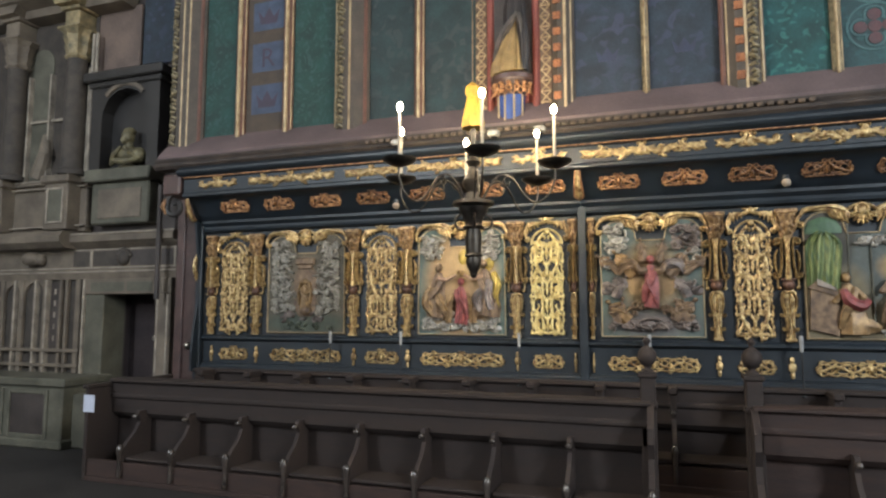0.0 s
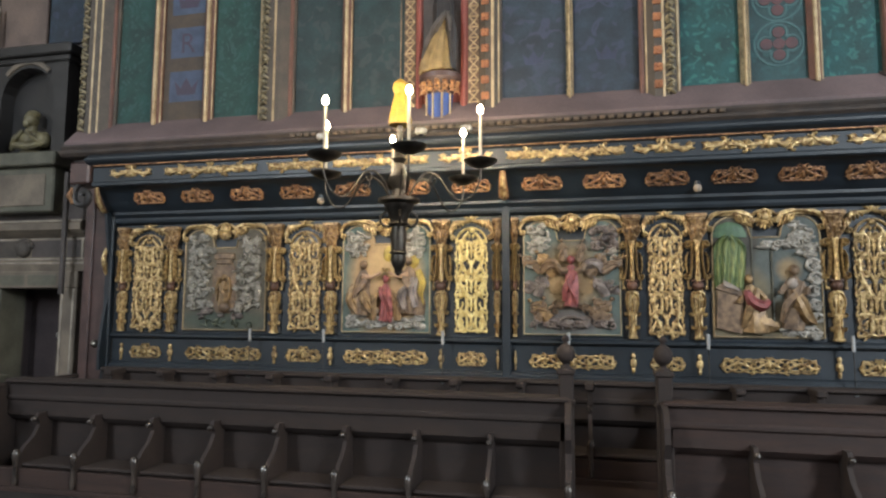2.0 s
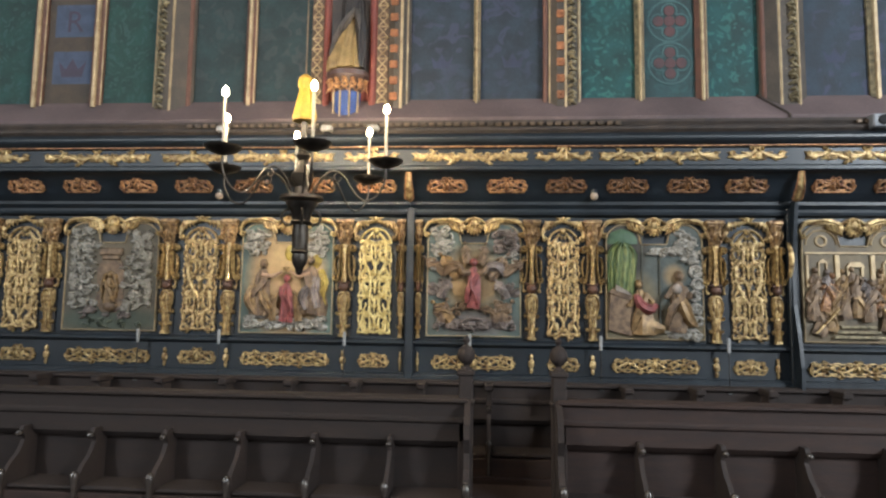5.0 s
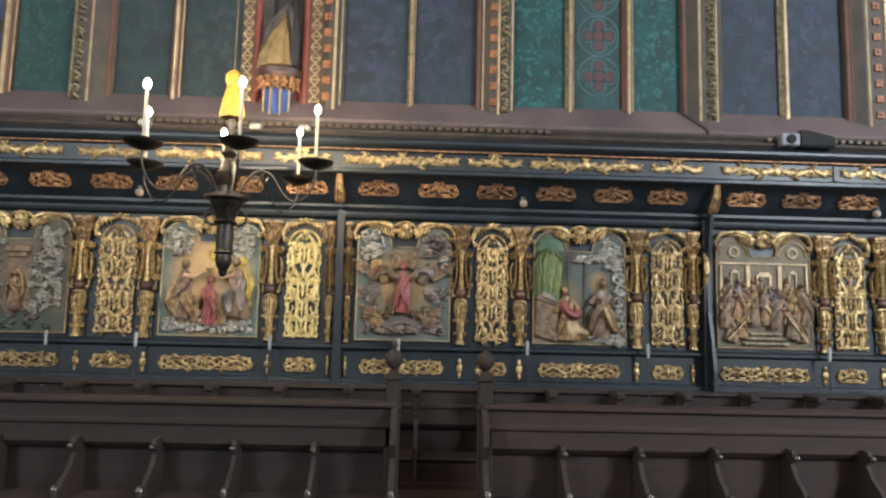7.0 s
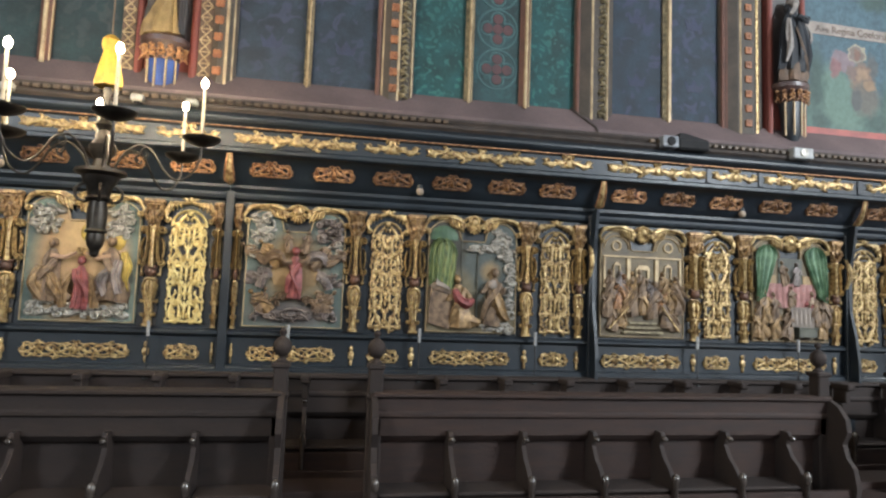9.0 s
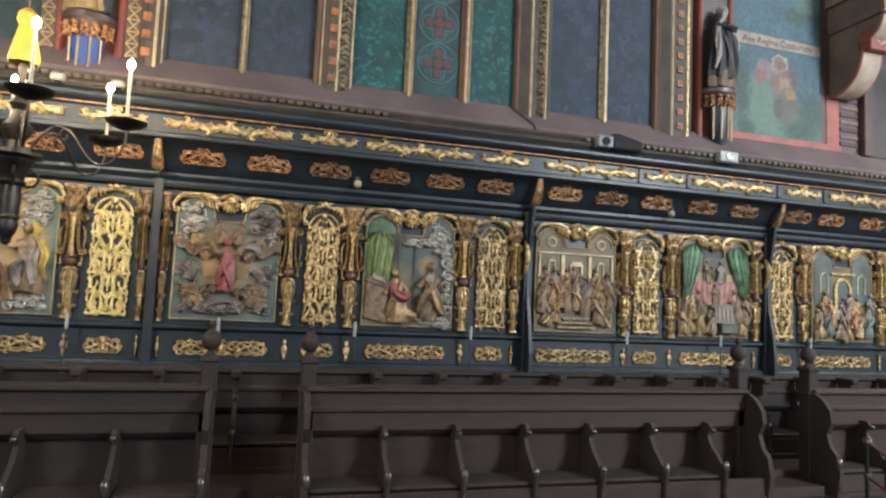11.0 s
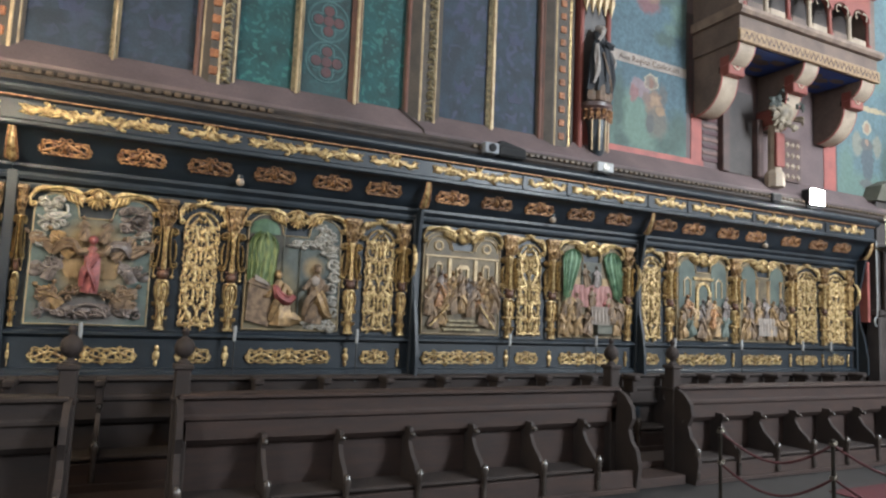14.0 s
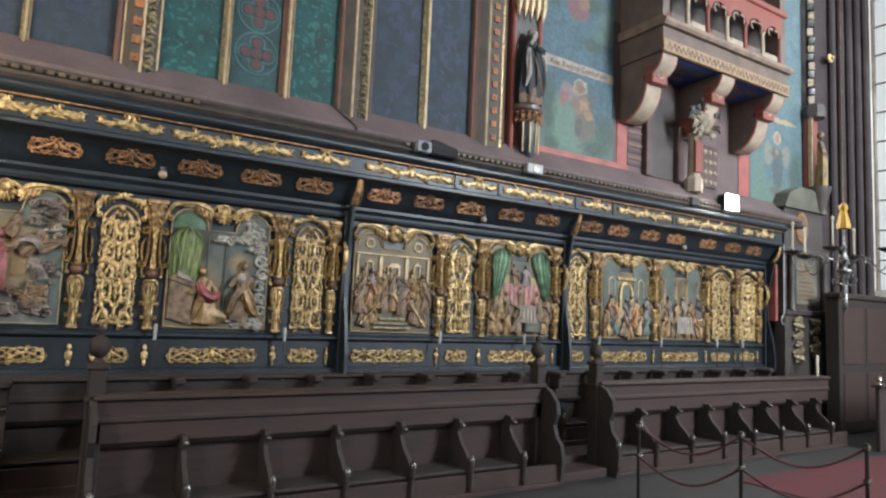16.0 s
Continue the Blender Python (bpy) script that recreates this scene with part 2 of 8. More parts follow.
class Mb:
    """A small mesh builder: vertices and faces gathered in lists."""

    def __init__(self):
        self.v, self.f = [], []

    def add(self, vs, fs):
        k = len(self.v)
        self.v += [tuple(p) for p in vs]
        self.f += [tuple(k + i for i in f) for f in fs]
        return self

    def box(self, x0, x1, y0, y1, z0, z1, c=0.004):
        lo, hi = (min(x0, x1), min(y0, y1), min(z0, z1)), (max(x0, x1), max(y0, y1), max(z0, z1))
        c = min([c] + [(h - l) * 0.4 for l, h in zip(lo, hi)])
        vs, idx = [], {}
        for s in ((i, j, k) for i in (0, 1) for j in (0, 1) for k in (0, 1)):
            for ax in range(3):
                p = []
                for a in range(3):
                    e = hi[a] if s[a] else lo[a]
                    p.append(e if a == ax else e + (-c if s[a] else c))
                idx[s, ax] = len(vs)
                vs.append(p)
        fs = []
        for ax in range(3):
            a, b = [q for q in range(3) if q != ax]
            for e in (0, 1):
                ring = []
                for u, w in ((0, 0), (1, 0), (1, 1), (0, 1)):
                    s = [0, 0, 0]
                    s[ax], s[a], s[b] = e, u, w
                    ring.append(idx[tuple(s), ax])
                fs.append(ring)
            for u in (0, 1):
                for w in (0, 1):
                    s0, s1 = [0, 0, 0], [0, 0, 0]
                    s0[a] = s1[a] = u
                    s0[b] = s1[b] = w
                    s1[ax] = 1
                    s0, s1 = tuple(s0), tuple(s1)
                    fs.append([idx[s0, a], idx[s1, a], idx[s1, b], idx[s0, b]])
        for s in ((i, j, k) for i in (0, 1) for j in (0, 1) for k in (0, 1)):
            fs.append([idx[s, 0], idx[s, 1], idx[s, 2]])
        return self.add(vs, fs)

    def extrude(self, profile, axis, a0, a1):
        """A closed 2D profile carried along an axis: x takes (y, z), y takes (x, z), z takes (x, y)."""
        n = len(profile)

        def at(p, a):
            return (a, p[0], p[1]) if axis == "x" else (p[0], a, p[1]) if axis == "y" else (p[0], p[1], a)
        vs = [at(p, a0) for p in profile] + [at(p, a1) for p in profile]
        fs = [(i, (i + 1) % n, n + (i + 1) % n, n + i) for i in range(n)]
        return self.add(vs, fs + [tuple(range(n)), tuple(range(2 * n - 1, n - 1, -1))])

    def lathe(self, profile, c, seg=16, sx=1.0, sy=1.0, flute=0.0, lobes=0, a0=0.0, a1=360.0):
        full = a1 - a0 >= 359.9
        m = seg if full else seg + 1
        vs, fs = [], []
        for r, z in profile:
            for i in range(m):
                t = radians(a0 + (a1 - a0) * i / seg)
                q = r * (1 + flute * math.cos(lobes * t))
                vs.append((c[0] + sx * q * math.cos(t), c[1] + sy * q * math.sin(t), c[2] + z))
        for j in range(len(profile) - 1):
            for i in range(m if full else m - 1):
                k = (i + 1) % m
                fs.append((j * m + i, j * m + k, (j + 1) * m + k, (j + 1) * m + i))
        if full:
            fs += [tuple(range(m)), tuple((len(profile) - 1) * m + i for i in reversed(range(m)))]
        return self.add(vs, fs)

    def ball(self, c, r, seg=8, rings=6):
        r = (r, r, r) if not isinstance(r, tuple) else r
        prof = [(max(0.02, math.sin(math.pi * j / rings)), -math.cos(math.pi * j / rings)) for j in range(rings + 1)]
        k = len(self.v)
        self.lathe(prof, (0, 0, 0), seg)
        self.v[k:] = [(c[0] + r[0] * x, c[1] + r[1] * y, c[2] + r[2] * z) for x, y, z in self.v[k:]]
        return self

    def tube(self, path, radius, seg=6, closed_ends=True):
        """A round tube along points; radius a number or one for each point."""
        pts = [Vector(p) for p in path]
        rad = radius if isinstance(radius, (list, tuple)) else [radius] * len(pts)
        up = Vector((0.03, 1, 0.02))
        vs, fs = [], []
        for i, p in enumerate(pts):
            t = (pts[min(i + 1, len(pts) - 1)] - pts[max(i - 1, 0)])
            t = t.normalized() if t.length else Vector((0, 0, 1))
            s = t.cross(up)
            s = s.normalized() if s.length > 1e-4 else Vector((1, 0, 0))
            b = s.cross(t)
            for k in range(seg):
                a = 2 * math.pi * k / seg
                vs.append(p + rad[i] * (math.cos(a) * s + math.sin(a) * b))
        for i in range(len(pts) - 1):
            for k in range(seg):
                fs.append((i * seg + k, i * seg + (k + 1) % seg, (i + 1) * seg + (k + 1) % seg, (i + 1) * seg + k))
        if closed_ends:
            fs += [tuple(range(seg)), tuple((len(pts) - 1) * seg + k for k in reversed(range(seg)))]
        return self.add(vs, fs)

    def stroke(self, path, width, high, y=0.0):
        """A carved ridge along (x, z) points that lies on the plane y and swells towards -y."""
        n = len(path)
        vs, fs = [], []
        for i, (x, z) in enumerate(path):
            ax, az = path[max(i - 1, 0)]
            bx, bz = path[min(i + 1, n - 1)]
            l = math.hypot(bx - ax, bz - az) or 1
            nx, nz = -(bz - az) / l, (bx - ax) / l
            w = width[i] if isinstance(width, list) else width
            for u, d in ((-1, 0), (-0.82, 0.78), (0, 1), (0.82, 0.78), (1, 0)):
                vs.append((x + nx * w * u, y - d * high * min(1, w / 0.006), z + nz * w * u))
        for i in range(n - 1):
            for k in range(4):
                fs.append((i * 5 + k, i * 5 + k + 1, i * 5 + k + 6, i * 5 + k + 5))
        return self.add(vs, fs)

    def mesh(self, name, smooth=35):
        me = bpy.data.meshes.new(name)
        me.from_pydata([tuple(p) for p in self.v], [], self.f)
        bm = bmesh.new()
        bm.from_mesh(me)
        bmesh.ops.recalc_face_normals(bm, faces=bm.faces)
        bm.to_mesh(me)
        bm.free()
        if smooth:
            me.shade_smooth()
            me.set_sharp_from_angle(angle=radians(smooth))
        return me


def part(name, mb, material, parent=None, label="", smooth=35, at=None):
    me = mb.mesh(name, smooth) if isinstance(mb, Mb) else mb
    if not me.materials:
        me.materials.append(material)
    ob = new(name, me)
    if parent is not None:
        ob.parent = parent
    if at is not None:
        ob.matrix_basis = at
    if label:
        ob["label"] = label
    return ob


def thing(name, label, category, at=(0, 0, 0), group="", kind=""):
    ob = new(name)
    ob.location = at
    ob.empty_display_size = 0.1
    return tagged(ob, label, category, group, kind)


def wallpiece(name, mb, material, label, category="wall", smooth=0):
    return tagged(part(name, mb, material, smooth=smooth), label, category, kind="structure")


def arc(cx, cz, r, a0, a1, n=10, k=1.0):
    return [(cx + r * math.cos(radians(a0 + (a1 - a0) * i / n)), cz + k * r * math.sin(radians(a0 + (a1 - a0) * i / n))) for i in range(n + 1)]


def curl(cx, cz, r, a0, turn, w, n=16):
    """A spiral with its widths: starts at radius r and winds in."""
    pts, ws = [], []
    for i in range(n + 1):
        u = i / n
        a = radians(a0 + turn * u)
        q = r * (1 - 0.82 * u ** 0.9)
        pts.append((cx + q * math.cos(a), cz + q * math.sin(a)))
        ws.append(w * (0.35 + 0.75 * math.sin(math.pi * min(1, 0.15 + 0.7 * u))))
    return pts, ws


def scroll_path(mx, mz, heading, length, k0, ka, kb, n=16):
    """A carved C or S scroll through its middle point; the curvature grows towards both ends."""
    def half(sign, ke):
        x, z, a, out = mx, mz, radians(heading), []
        d = length / 2 / n
        for i in range(n):
            k = k0 + (ke - k0) * ((i + 0.5) / n) ** 2.2
            a += sign * k * d / 2
            x, z = x + sign * d * math.cos(a), z + sign * d * math.sin(a)
            a += sign * k * d / 2
            out.append((x, z))
        return out
    return half(-1, ka)[::-1] + [(mx, mz)] + half(1, kb)


def scroll(mb, mx, mz, heading, length, k0, ka, kb, w, high, y=0.0, both=False, n=12, lobes=0):
    """A scroll as a carved ridge with a bead at each end and leaf lobes along its outer edge, on one side or mirrored."""
    pts = scroll_path(mx, mz, heading, length, k0, ka, kb, n)
    m = len(pts) - 1
    ws = [w * (0.42 + 0.58 * math.sin(math.pi * i / m)) for i in range(m + 1)]
    tips = []
    for j in range(lobes):
        i = int(m * (0.18 + 0.64 * j / max(1, lobes - 1)))
        (ax, az), (bx, bz) = pts[i - 1], pts[i + 1]
        l = math.hypot(bx - ax, bz - az) or 1
        tx, tz = (bx - ax) / l, (bz - az) / l
        g = -1 if (ka if i < m / 2 else kb) > 0 else 1
        d = 1 if i > m / 2 else -1
        nx, nz = -tz * g, tx * g
        r = w * 1.5
        x, z = pts[i]
        tips.append([(x, z), (x + nx * r * 0.7 + tx * d * r * 0.3, z + nz * r * 0.7 + tz * d * r * 0.3), (x + nx * r * 1.15 + tx * d * r * 1.1, z + nz * r * 1.15 + tz * d * r * 1.1)])
    for s in ((1, -1) if both else (1,)):
        mb.stroke([(s * x, z) for x, z in pts], ws, high, y)
        for t in tips:
            mb.stroke([(s * x, z) for x, z in t], [w * 0.55, w * 0.58, w * 0.16], high * 0.85, y)
        for x, z in (pts[0], pts[-1]):
            mb.ball((s * x, y - high * 0.35, z), (w * 0.72, high * 0.75, w * 0.72), 6, 4)
    return mb


def cloth(mb, path, radius, lobes=5, flute=0.22, twist=0.0, flat=0.7, seg=20, phase=0.0):
    """A length of draped cloth: a tapering tube with folds that run along it."""
    pts = [Vector(p) for p in path]
    m = 4
    fine, rad = [], []
    for i in range(len(pts) - 1):
        p0, p1, p2, p3 = pts[max(0, i - 1)], pts[i], pts[i + 1], pts[min(len(pts) - 1, i + 2)]
        for k in range(m):
            u = k / m
            fine.append(0.5 * (2 * p1 + (p2 - p0) * u + (2 * p0 - 5 * p1 + 4 * p2 - p3) * u * u + (3 * p1 - p0 - 3 * p2 + p3) * u ** 3))
            rad.append(radius[i] + (radius[i + 1] - radius[i]) * u)
    fine.append(pts[-1])
    rad.append(radius[-1])
    vs, fs = [], []
    for i, p in enumerate(fine):
        t = (fine[min(i + 1, len(fine) - 1)] - fine[max(i - 1, 0)]).normalized()
        e = t.cross(Vector((0.03, 1, 0.02))).normalized()
        b = e.cross(t)
        for k in range(seg):
            a = 2 * math.pi * k / seg
            q = rad[i] * (1 + flute * math.cos(lobes * a + phase + twist * i) + 0.4 * flute * math.cos((2 * lobes + 1) * a + 1.7 * phase - twist * i))
            vs.append(p + q * (math.cos(a) * e + flat * math.sin(a) * b))
    for i in range(len(fine) - 1):
        for k in range(seg):
            fs.append((i * seg + k, i * seg + (k + 1) % seg, (i + 1) * seg + (k + 1) % seg, (i + 1) * seg + k))
    fs += [tuple(range(seg)), tuple((len(fine) - 1) * seg + k for k in reversed(range(seg)))]
    return mb.add(vs, fs)


def painted(name, ground, spots, warp=0.10, fine=9.0, rough=0.75):
    """Wall paint on a ground colour, with soft uneven patches (x, z, half width, half height, colour, softness)."""
    m = mat(name, ground, tuple(v * 0.72 for v in ground), rough, 0, 3.5, 0.10, 45)
    n, li = m.node_tree.nodes, m.node_tree.links
    p = n["Principled BSDF"]
    out = p.inputs["Base Color"].links[0].from_socket
    tc = n.new("ShaderNodeTexCoord")
    nz = n.new("ShaderNodeTexNoise")
    nz.inputs["Scale"].default_value, nz.inputs["Detail"].default_value = fine, 4
    li.new(tc.outputs["Object"], nz.inputs["Vector"])
    wv = n.new("ShaderNodeVectorMath")
    wv.operation = "MULTIPLY_ADD"
    wv.inputs[1].default_value = (warp, 0, warp)
    li.new(nz.outputs["Color"], wv.inputs[0])
    li.new(tc.outputs["Object"], wv.inputs[2])
    for x, z, rx, rz, colour, soft in spots:
        mp = n.new("ShaderNodeMapping")
        mp.inputs["Location"].default_value = (-(x + warp / 2) / rx, 0, -(z + warp / 2) / rz)
        mp.inputs["Scale"].default_value = (1 / rx, 0, 1 / rz)
        li.new(wv.outputs[0], mp.inputs[0])
        ln_ = n.new("ShaderNodeVectorMath")
        ln_.operation = "LENGTH"
        li.new(mp.outputs[0], ln_.inputs[0])
        mr = n.new("ShaderNodeMapRange")
        mr.inputs[1].default_value, mr.inputs[2].default_value = 1.0 + soft / 2, 1.0 - soft / 2
        mr.inputs[4].default_value = 0.92
        li.new(ln_.outputs["Value"], mr.inputs[0])
        mx = n.new("ShaderNodeMix")
        mx.data_type = "RGBA"
        mx.inputs[7].default_value = (*colour, 1)
        li.new(mr.outputs[0], mx.inputs[0])
        li.new(out, mx.inputs[6])
        out = mx.outputs[2]
    dm = n.new("ShaderNodeMix")
    dm.data_type, dm.blend_type = "RGBA", "MULTIPLY"
    dm.inputs[0].default_value = 0.5
    li.new(out, dm.inputs[6])
    nb = n.new("ShaderNodeTexNoise")
    nb.inputs["Scale"].default_value, nb.inputs["Detail"].default_value = 14, 6
    li.new(tc.outputs["Object"], nb.inputs["Vector"])
    br = n.new("ShaderNodeMapRange")
    br.inputs[1].default_value, br.inputs[2].default_value = 0.3, 0.65
    br.inputs[3].default_value, br.inputs[4].default_value = 0.62, 1.10
    li.new(nb.outputs["Fac"], br.inputs[0])
    li.new(br.outputs[0], dm.inputs[7])
    li.new(dm.outputs[2], p.inputs["Base Color"])
    return m


def many(name, groups, smooth=40):
    """One mesh from several (builder, material) groups."""
    allmb, idx = Mb(), []
    for k, (mb, m) in enumerate(groups):
        allmb.add(mb.v, mb.f)
        idx += [k] * len(mb.f)
    me = allmb.mesh(name, smooth)
    for k, (mb, m) in enumerate(groups):
        me.materials.append(m)
    for f, k in zip(me.polygons, idx):
        f.material_index = k
    return me


# ---- the chancel ----
Y = 5.75          # plane of the stall back
WY = 5.72         # plane of the painted wall above
floor = wallpiece("floor", Mb().box(-10, 16.2, -6.2, 8.2, -0.2, 0, 0), FLOOR, "dark worn stone church floor", "floor")
wallpiece("ceiling", Mb().box(-10, 16.2, -6.2, 8.2, 13.0, 13.3, 0), WALL, "unseen pale plaster vault that bounces light into the chancel", "ceiling")
wallpiece("wall_west", Mb().box(-10.3, -10, -6.2, 8.2, 0, 13, 0), WALL, "unseen plain pale wall that bounces light")
ws = Mb()
edges = [-10, -8.1, -5.9, 1.9, 4.1, 10.5, 12.7, 16.2]
for i in range(len(edges) - 1):
    if i % 2 == 0:
        ws.box(edges[i], edges[i + 1], -6.4, -6.1, 0, 13, 0)
    else:
        ws.box(edges[i], edges[i + 1], -6.4, -6.1, 0, 3.9, 0).box(edges[i], edges[i + 1], -6.4, -6.1, 10.1, 13, 0)
wallpiece("wall_south", ws, WALL, "unseen plaster wall with three tall openings for the daylight lamps")
we = Mb().box(14.75, 15.0, -6.2, 3.0, 0, 13, 0).box(14.75, 15.0, 5.30, 6.4, 0, 13, 0).box(14.75, 15.0, 3.0, 5.30, 0, 2.6, 0).box(14.75, 15.0, 3.0, 5.30, 11.5, 13, 0)
wallpiece("wall_east", we, WALL, "plaster wall with one tall window")
# north wall: lower part behind the stalls, upper part with blind windows, then the western part set back
wallpiece("wall_north", Mb().box(-5.40, 16.2, Y + 0.06, 6.4, 0, 13, 0), STONE_DARK, "tall painted chancel wall behind the stalls")
wallpiece("wall_northwest", Mb().box(-10, -6.97, 6.14, 6.5, 0, 13, 0).box(-6.0, -5.40, 6.14, 6.5, 0, 13, 0).box(-6.97, -6.0, 6.14, 6.5, 2.03, 13, 0), STONE_DARK, "dark stone wall with a doorway beside the stalls")
# a dark sheet close behind the opening stands in for the passage's shade
wallpiece("passage_wall", Mb().box(-7.3, -5.7, 7.2, 7.4, 0, 3, 0).box(-7.2, -7.0, 6.5, 7.2, 0, 3, 0).box(-6.0, -5.8, 6.5, 7.2, 0, 3, 0).box(-7.0, -6.0, 6.62, 6.66, 0, 2.6, 0).box(-7.2, -5.8, 6.5, 7.2, 2.6, 2.8, 0), DARK_STONE_SHADE, "passage walls and a dark sheet for the shade behind the doorway")
# ---- blind windows ----
TOP = 11.0
FOOT = 4.05
panels = [
    (-5.01, -4.49, GREEN_DIM, "deep green foliage"), (-4.36, -3.80, BROWN_BAND, "olive brown"),
    (-3.66, -3.05, GREEN_DIM, "deep green foliage"), (-2.62, -2.02, TEAL_WALL, "dark teal"), (-1.91, -1.29, TEAL_WALL, "dark teal"),
    (-0.20, 0.49, BLUE_WALL, "slate blue"), (0.56, 1.25, BLUE_WALL, "slate blue"), (1.62, 2.19, GREEN_WALL, "bright green foliage"),
    (2.28, 2.83, QUATRE_WALL, "grey-teal with red quatrefoils"), (2.92, 3.46, GREEN_WALL, "bright green foliage"),
    (3.90, 4.54, BLUE_BAND, "blue"), (4.64, 5.27, BLUE_BAND, "blue")]
tagged(part("blind_window", Mb().box(-6.45, -5.56, 6.08, 6.139, 5.35, TOP, 0), BLUE_WALL, smooth=0), "dim slate blue painted panel above the bust niche", "painted panel", "blind windows of the chancel wall", "structure")
PANEL = {}
for x0, x1, m, txt in panels:
    PANEL[round((x0 + x1) / 2, 1)] = tagged(part("blind_window", Mb().box(x0 - 0.03, x1 + 0.03, WY, Y + 0.058, FOOT - 0.1, TOP, 0), m, smooth=0), txt + " painted panel between stone mullions", "painted panel", "blind windows of the chancel wall", "structure")


def words(text, size, m, x, y, z, parent, label, sx=1.0):
    cu = bpy.data.curves.new("lettering", "FONT")
    cu.body, cu.size, cu.extrude = text, size, 0.001
    cu.align_x = "CENTER"
    ob = new("text_holder", cu)
    me = bpy.data.meshes.new_from_object(ob.evaluated_get(bpy.context.evaluated_depsgraph_get()))
    bpy.data.objects.remove(ob)
    me.materials.clear()
    me.materials.append(m)
    return part("lettering", me, m, parent, label, at=Matrix.Translation((x, y, z)) @ Matrix.Rotation(radians(90), 4, "X") @ Matrix.Diagonal((sx, 1, 1, 1)))


def circle_ring(mb, cx, cz, r, w, y, h=0.004, n=28):
    pts = arc(cx, cz, r, 0, 360, n)
    return mb.stroke(pts, w, h, y)


PALE_BLUE = mat("pale_blue_paint", (0.068, 0.15, 0.155), (0.04, 0.10, 0.105), 0.7, 0, 6, 0.2, 60)
BANNER_BLUE = mat("faded_banner_blue", (0.075, 0.105, 0.17), (0.045, 0.065, 0.11), 0.75, 0, 9, 0.25, 60)
FAINT = mat("faint_blue_violet_paint", (0.040, 0.050, 0.098), (0.03, 0.036, 0.07), 0.7, 0, 9, 0.2, 60)
DULL_RED = mat("dull_red_paint", (0.125, 0.056, 0.060), (0.075, 0.045, 0.052), 0.7, 0, 6, 0.2, 60)
VIOLET = mat("plum_paint", (0.068, 0.050, 0.085), (0.050, 0.040, 0.066), 0.7, 0, 6, 0.2, 60)
for k in range(6):
    cz = 4.42 + 0.46 * k
    rg = circle_ring(Mb(), 0, 0, 0.225, 0.012, -0.003)
    for a in (0, 90, 180, 270):
        px, pz = 0.115 * math.cos(radians(a)), 0.115 * math.sin(radians(a))
        rg.stroke(arc(px, pz, 0.078, a - 125, a + 125, 16), 0.011, 0.004, -0.003)
    q = part("quatrefoil", rg, PALE_BLUE, PANEL[2.6], "pale blue painted quatrefoil ring", at=pose(2.555, WY, cz))
    pt = Mb()
    for px, pz in ((0, 0), (0.115, 0), (-0.115, 0), (0, 0.115), (0, -0.115)):
        pt.lathe([(0.058, 0), (0.055, 0.003)], (0, 0, 0), 14)
        n = 28
        pt.v[-n:] = [(px + x, -0.004 - z, pz + y) for x, y, z in pt.v[-n:]]
    part("petals", pt, DULL_RED, q, smooth=0)
# crown and letter motifs on the blue banner, and faint crowns on the eastern blue panels


def crown(name, x, z, w, m, panel):
    mb = Mb()
    pts = [(-0.4, 0), (0.4, 0), (0.55, 0.62), (0.25, 0.30), (0, 0.72), (-0.25, 0.30), (-0.55, 0.62)]
    mb.extrude([(x + px * w, z + pz * w) for px, pz in pts], "y", WY - 0.004, WY - 0.001)
    part(name, mb, m, PANEL[panel], smooth=0)


SQ = 4.47
for k in range(5):
    crown("painted_crown", -4.05, SQ - 0.11 + 1.10 * k, 0.30, VIOLET, -4.1)
    words("R", 0.36, VIOLET, -4.05, WY - 0.004, SQ + 0.42 + 1.10 * k, PANEL[-4.1], "plum painted letter")
    for x in (-4.05,):
        mb = Mb().box(x - 0.23, x + 0.23, WY - 0.002, WY - 0.0005, SQ - 0.19 + 1.10 * k, SQ + 0.19 + 1.10 * k, 0).box(x - 0.23, x + 0.23, WY - 0.002, WY - 0.0005, SQ + 0.36 + 1.10 * k, SQ + 0.74 + 1.10 * k, 0)
        part("banner_field", mb, BANNER_BLUE, PANEL[-4.1], "faded blue painted field", 0)
    for x, q in ((4.22, 4.2), (4.95, 5.0), (0.145, 0.1), (0.905, 0.9)):
        crown("painted_crown", x, 4.40 + 0.75 * k, 0.22, FAINT, q)
# ---- mullions and carved shafts ----


def mullion(x, w, edge):
    t = thing("mullion", "slender pale gold window mullion with painted edges", "mullion", (x, WY, FOOT), "window mullions", "structure")
    part("shaft", Mb().lathe([(w * 0.22, -0.06), (w * 0.22, TOP - FOOT)], (0, -0.07, 0), 10), PALE_GOLD, t)
    part("fillet", Mb().extrude([(-w * 0.62, 0), (-w * 0.62, -0.03), (-w * 0.1, -0.065), (w * 0.1, -0.065), (w * 0.55, -0.03), (w * 0.55, 0)], "z", -0.03, TOP - FOOT), edge, t, "painted fillet behind the shaft", 0)
    part("thin_roll", Mb().lathe([(0.009, -0.05), (0.009, TOP - FOOT)], (w * 0.50, -0.035, 0), 6), PALE_GOLD, t)


for x, w, edge in ((-4.43, 0.12, MULLION_RED), (-3.73, 0.12, MULLION_RED), (-1.965, 0.10, MULLION_RED), (0.525, 0.058, CARVED), (2.235, 0.075, CARVED), (2.87, 0.10, MULLION_RED), (4.59, 0.085, CARVED)):
    mullion(x, w, edge)


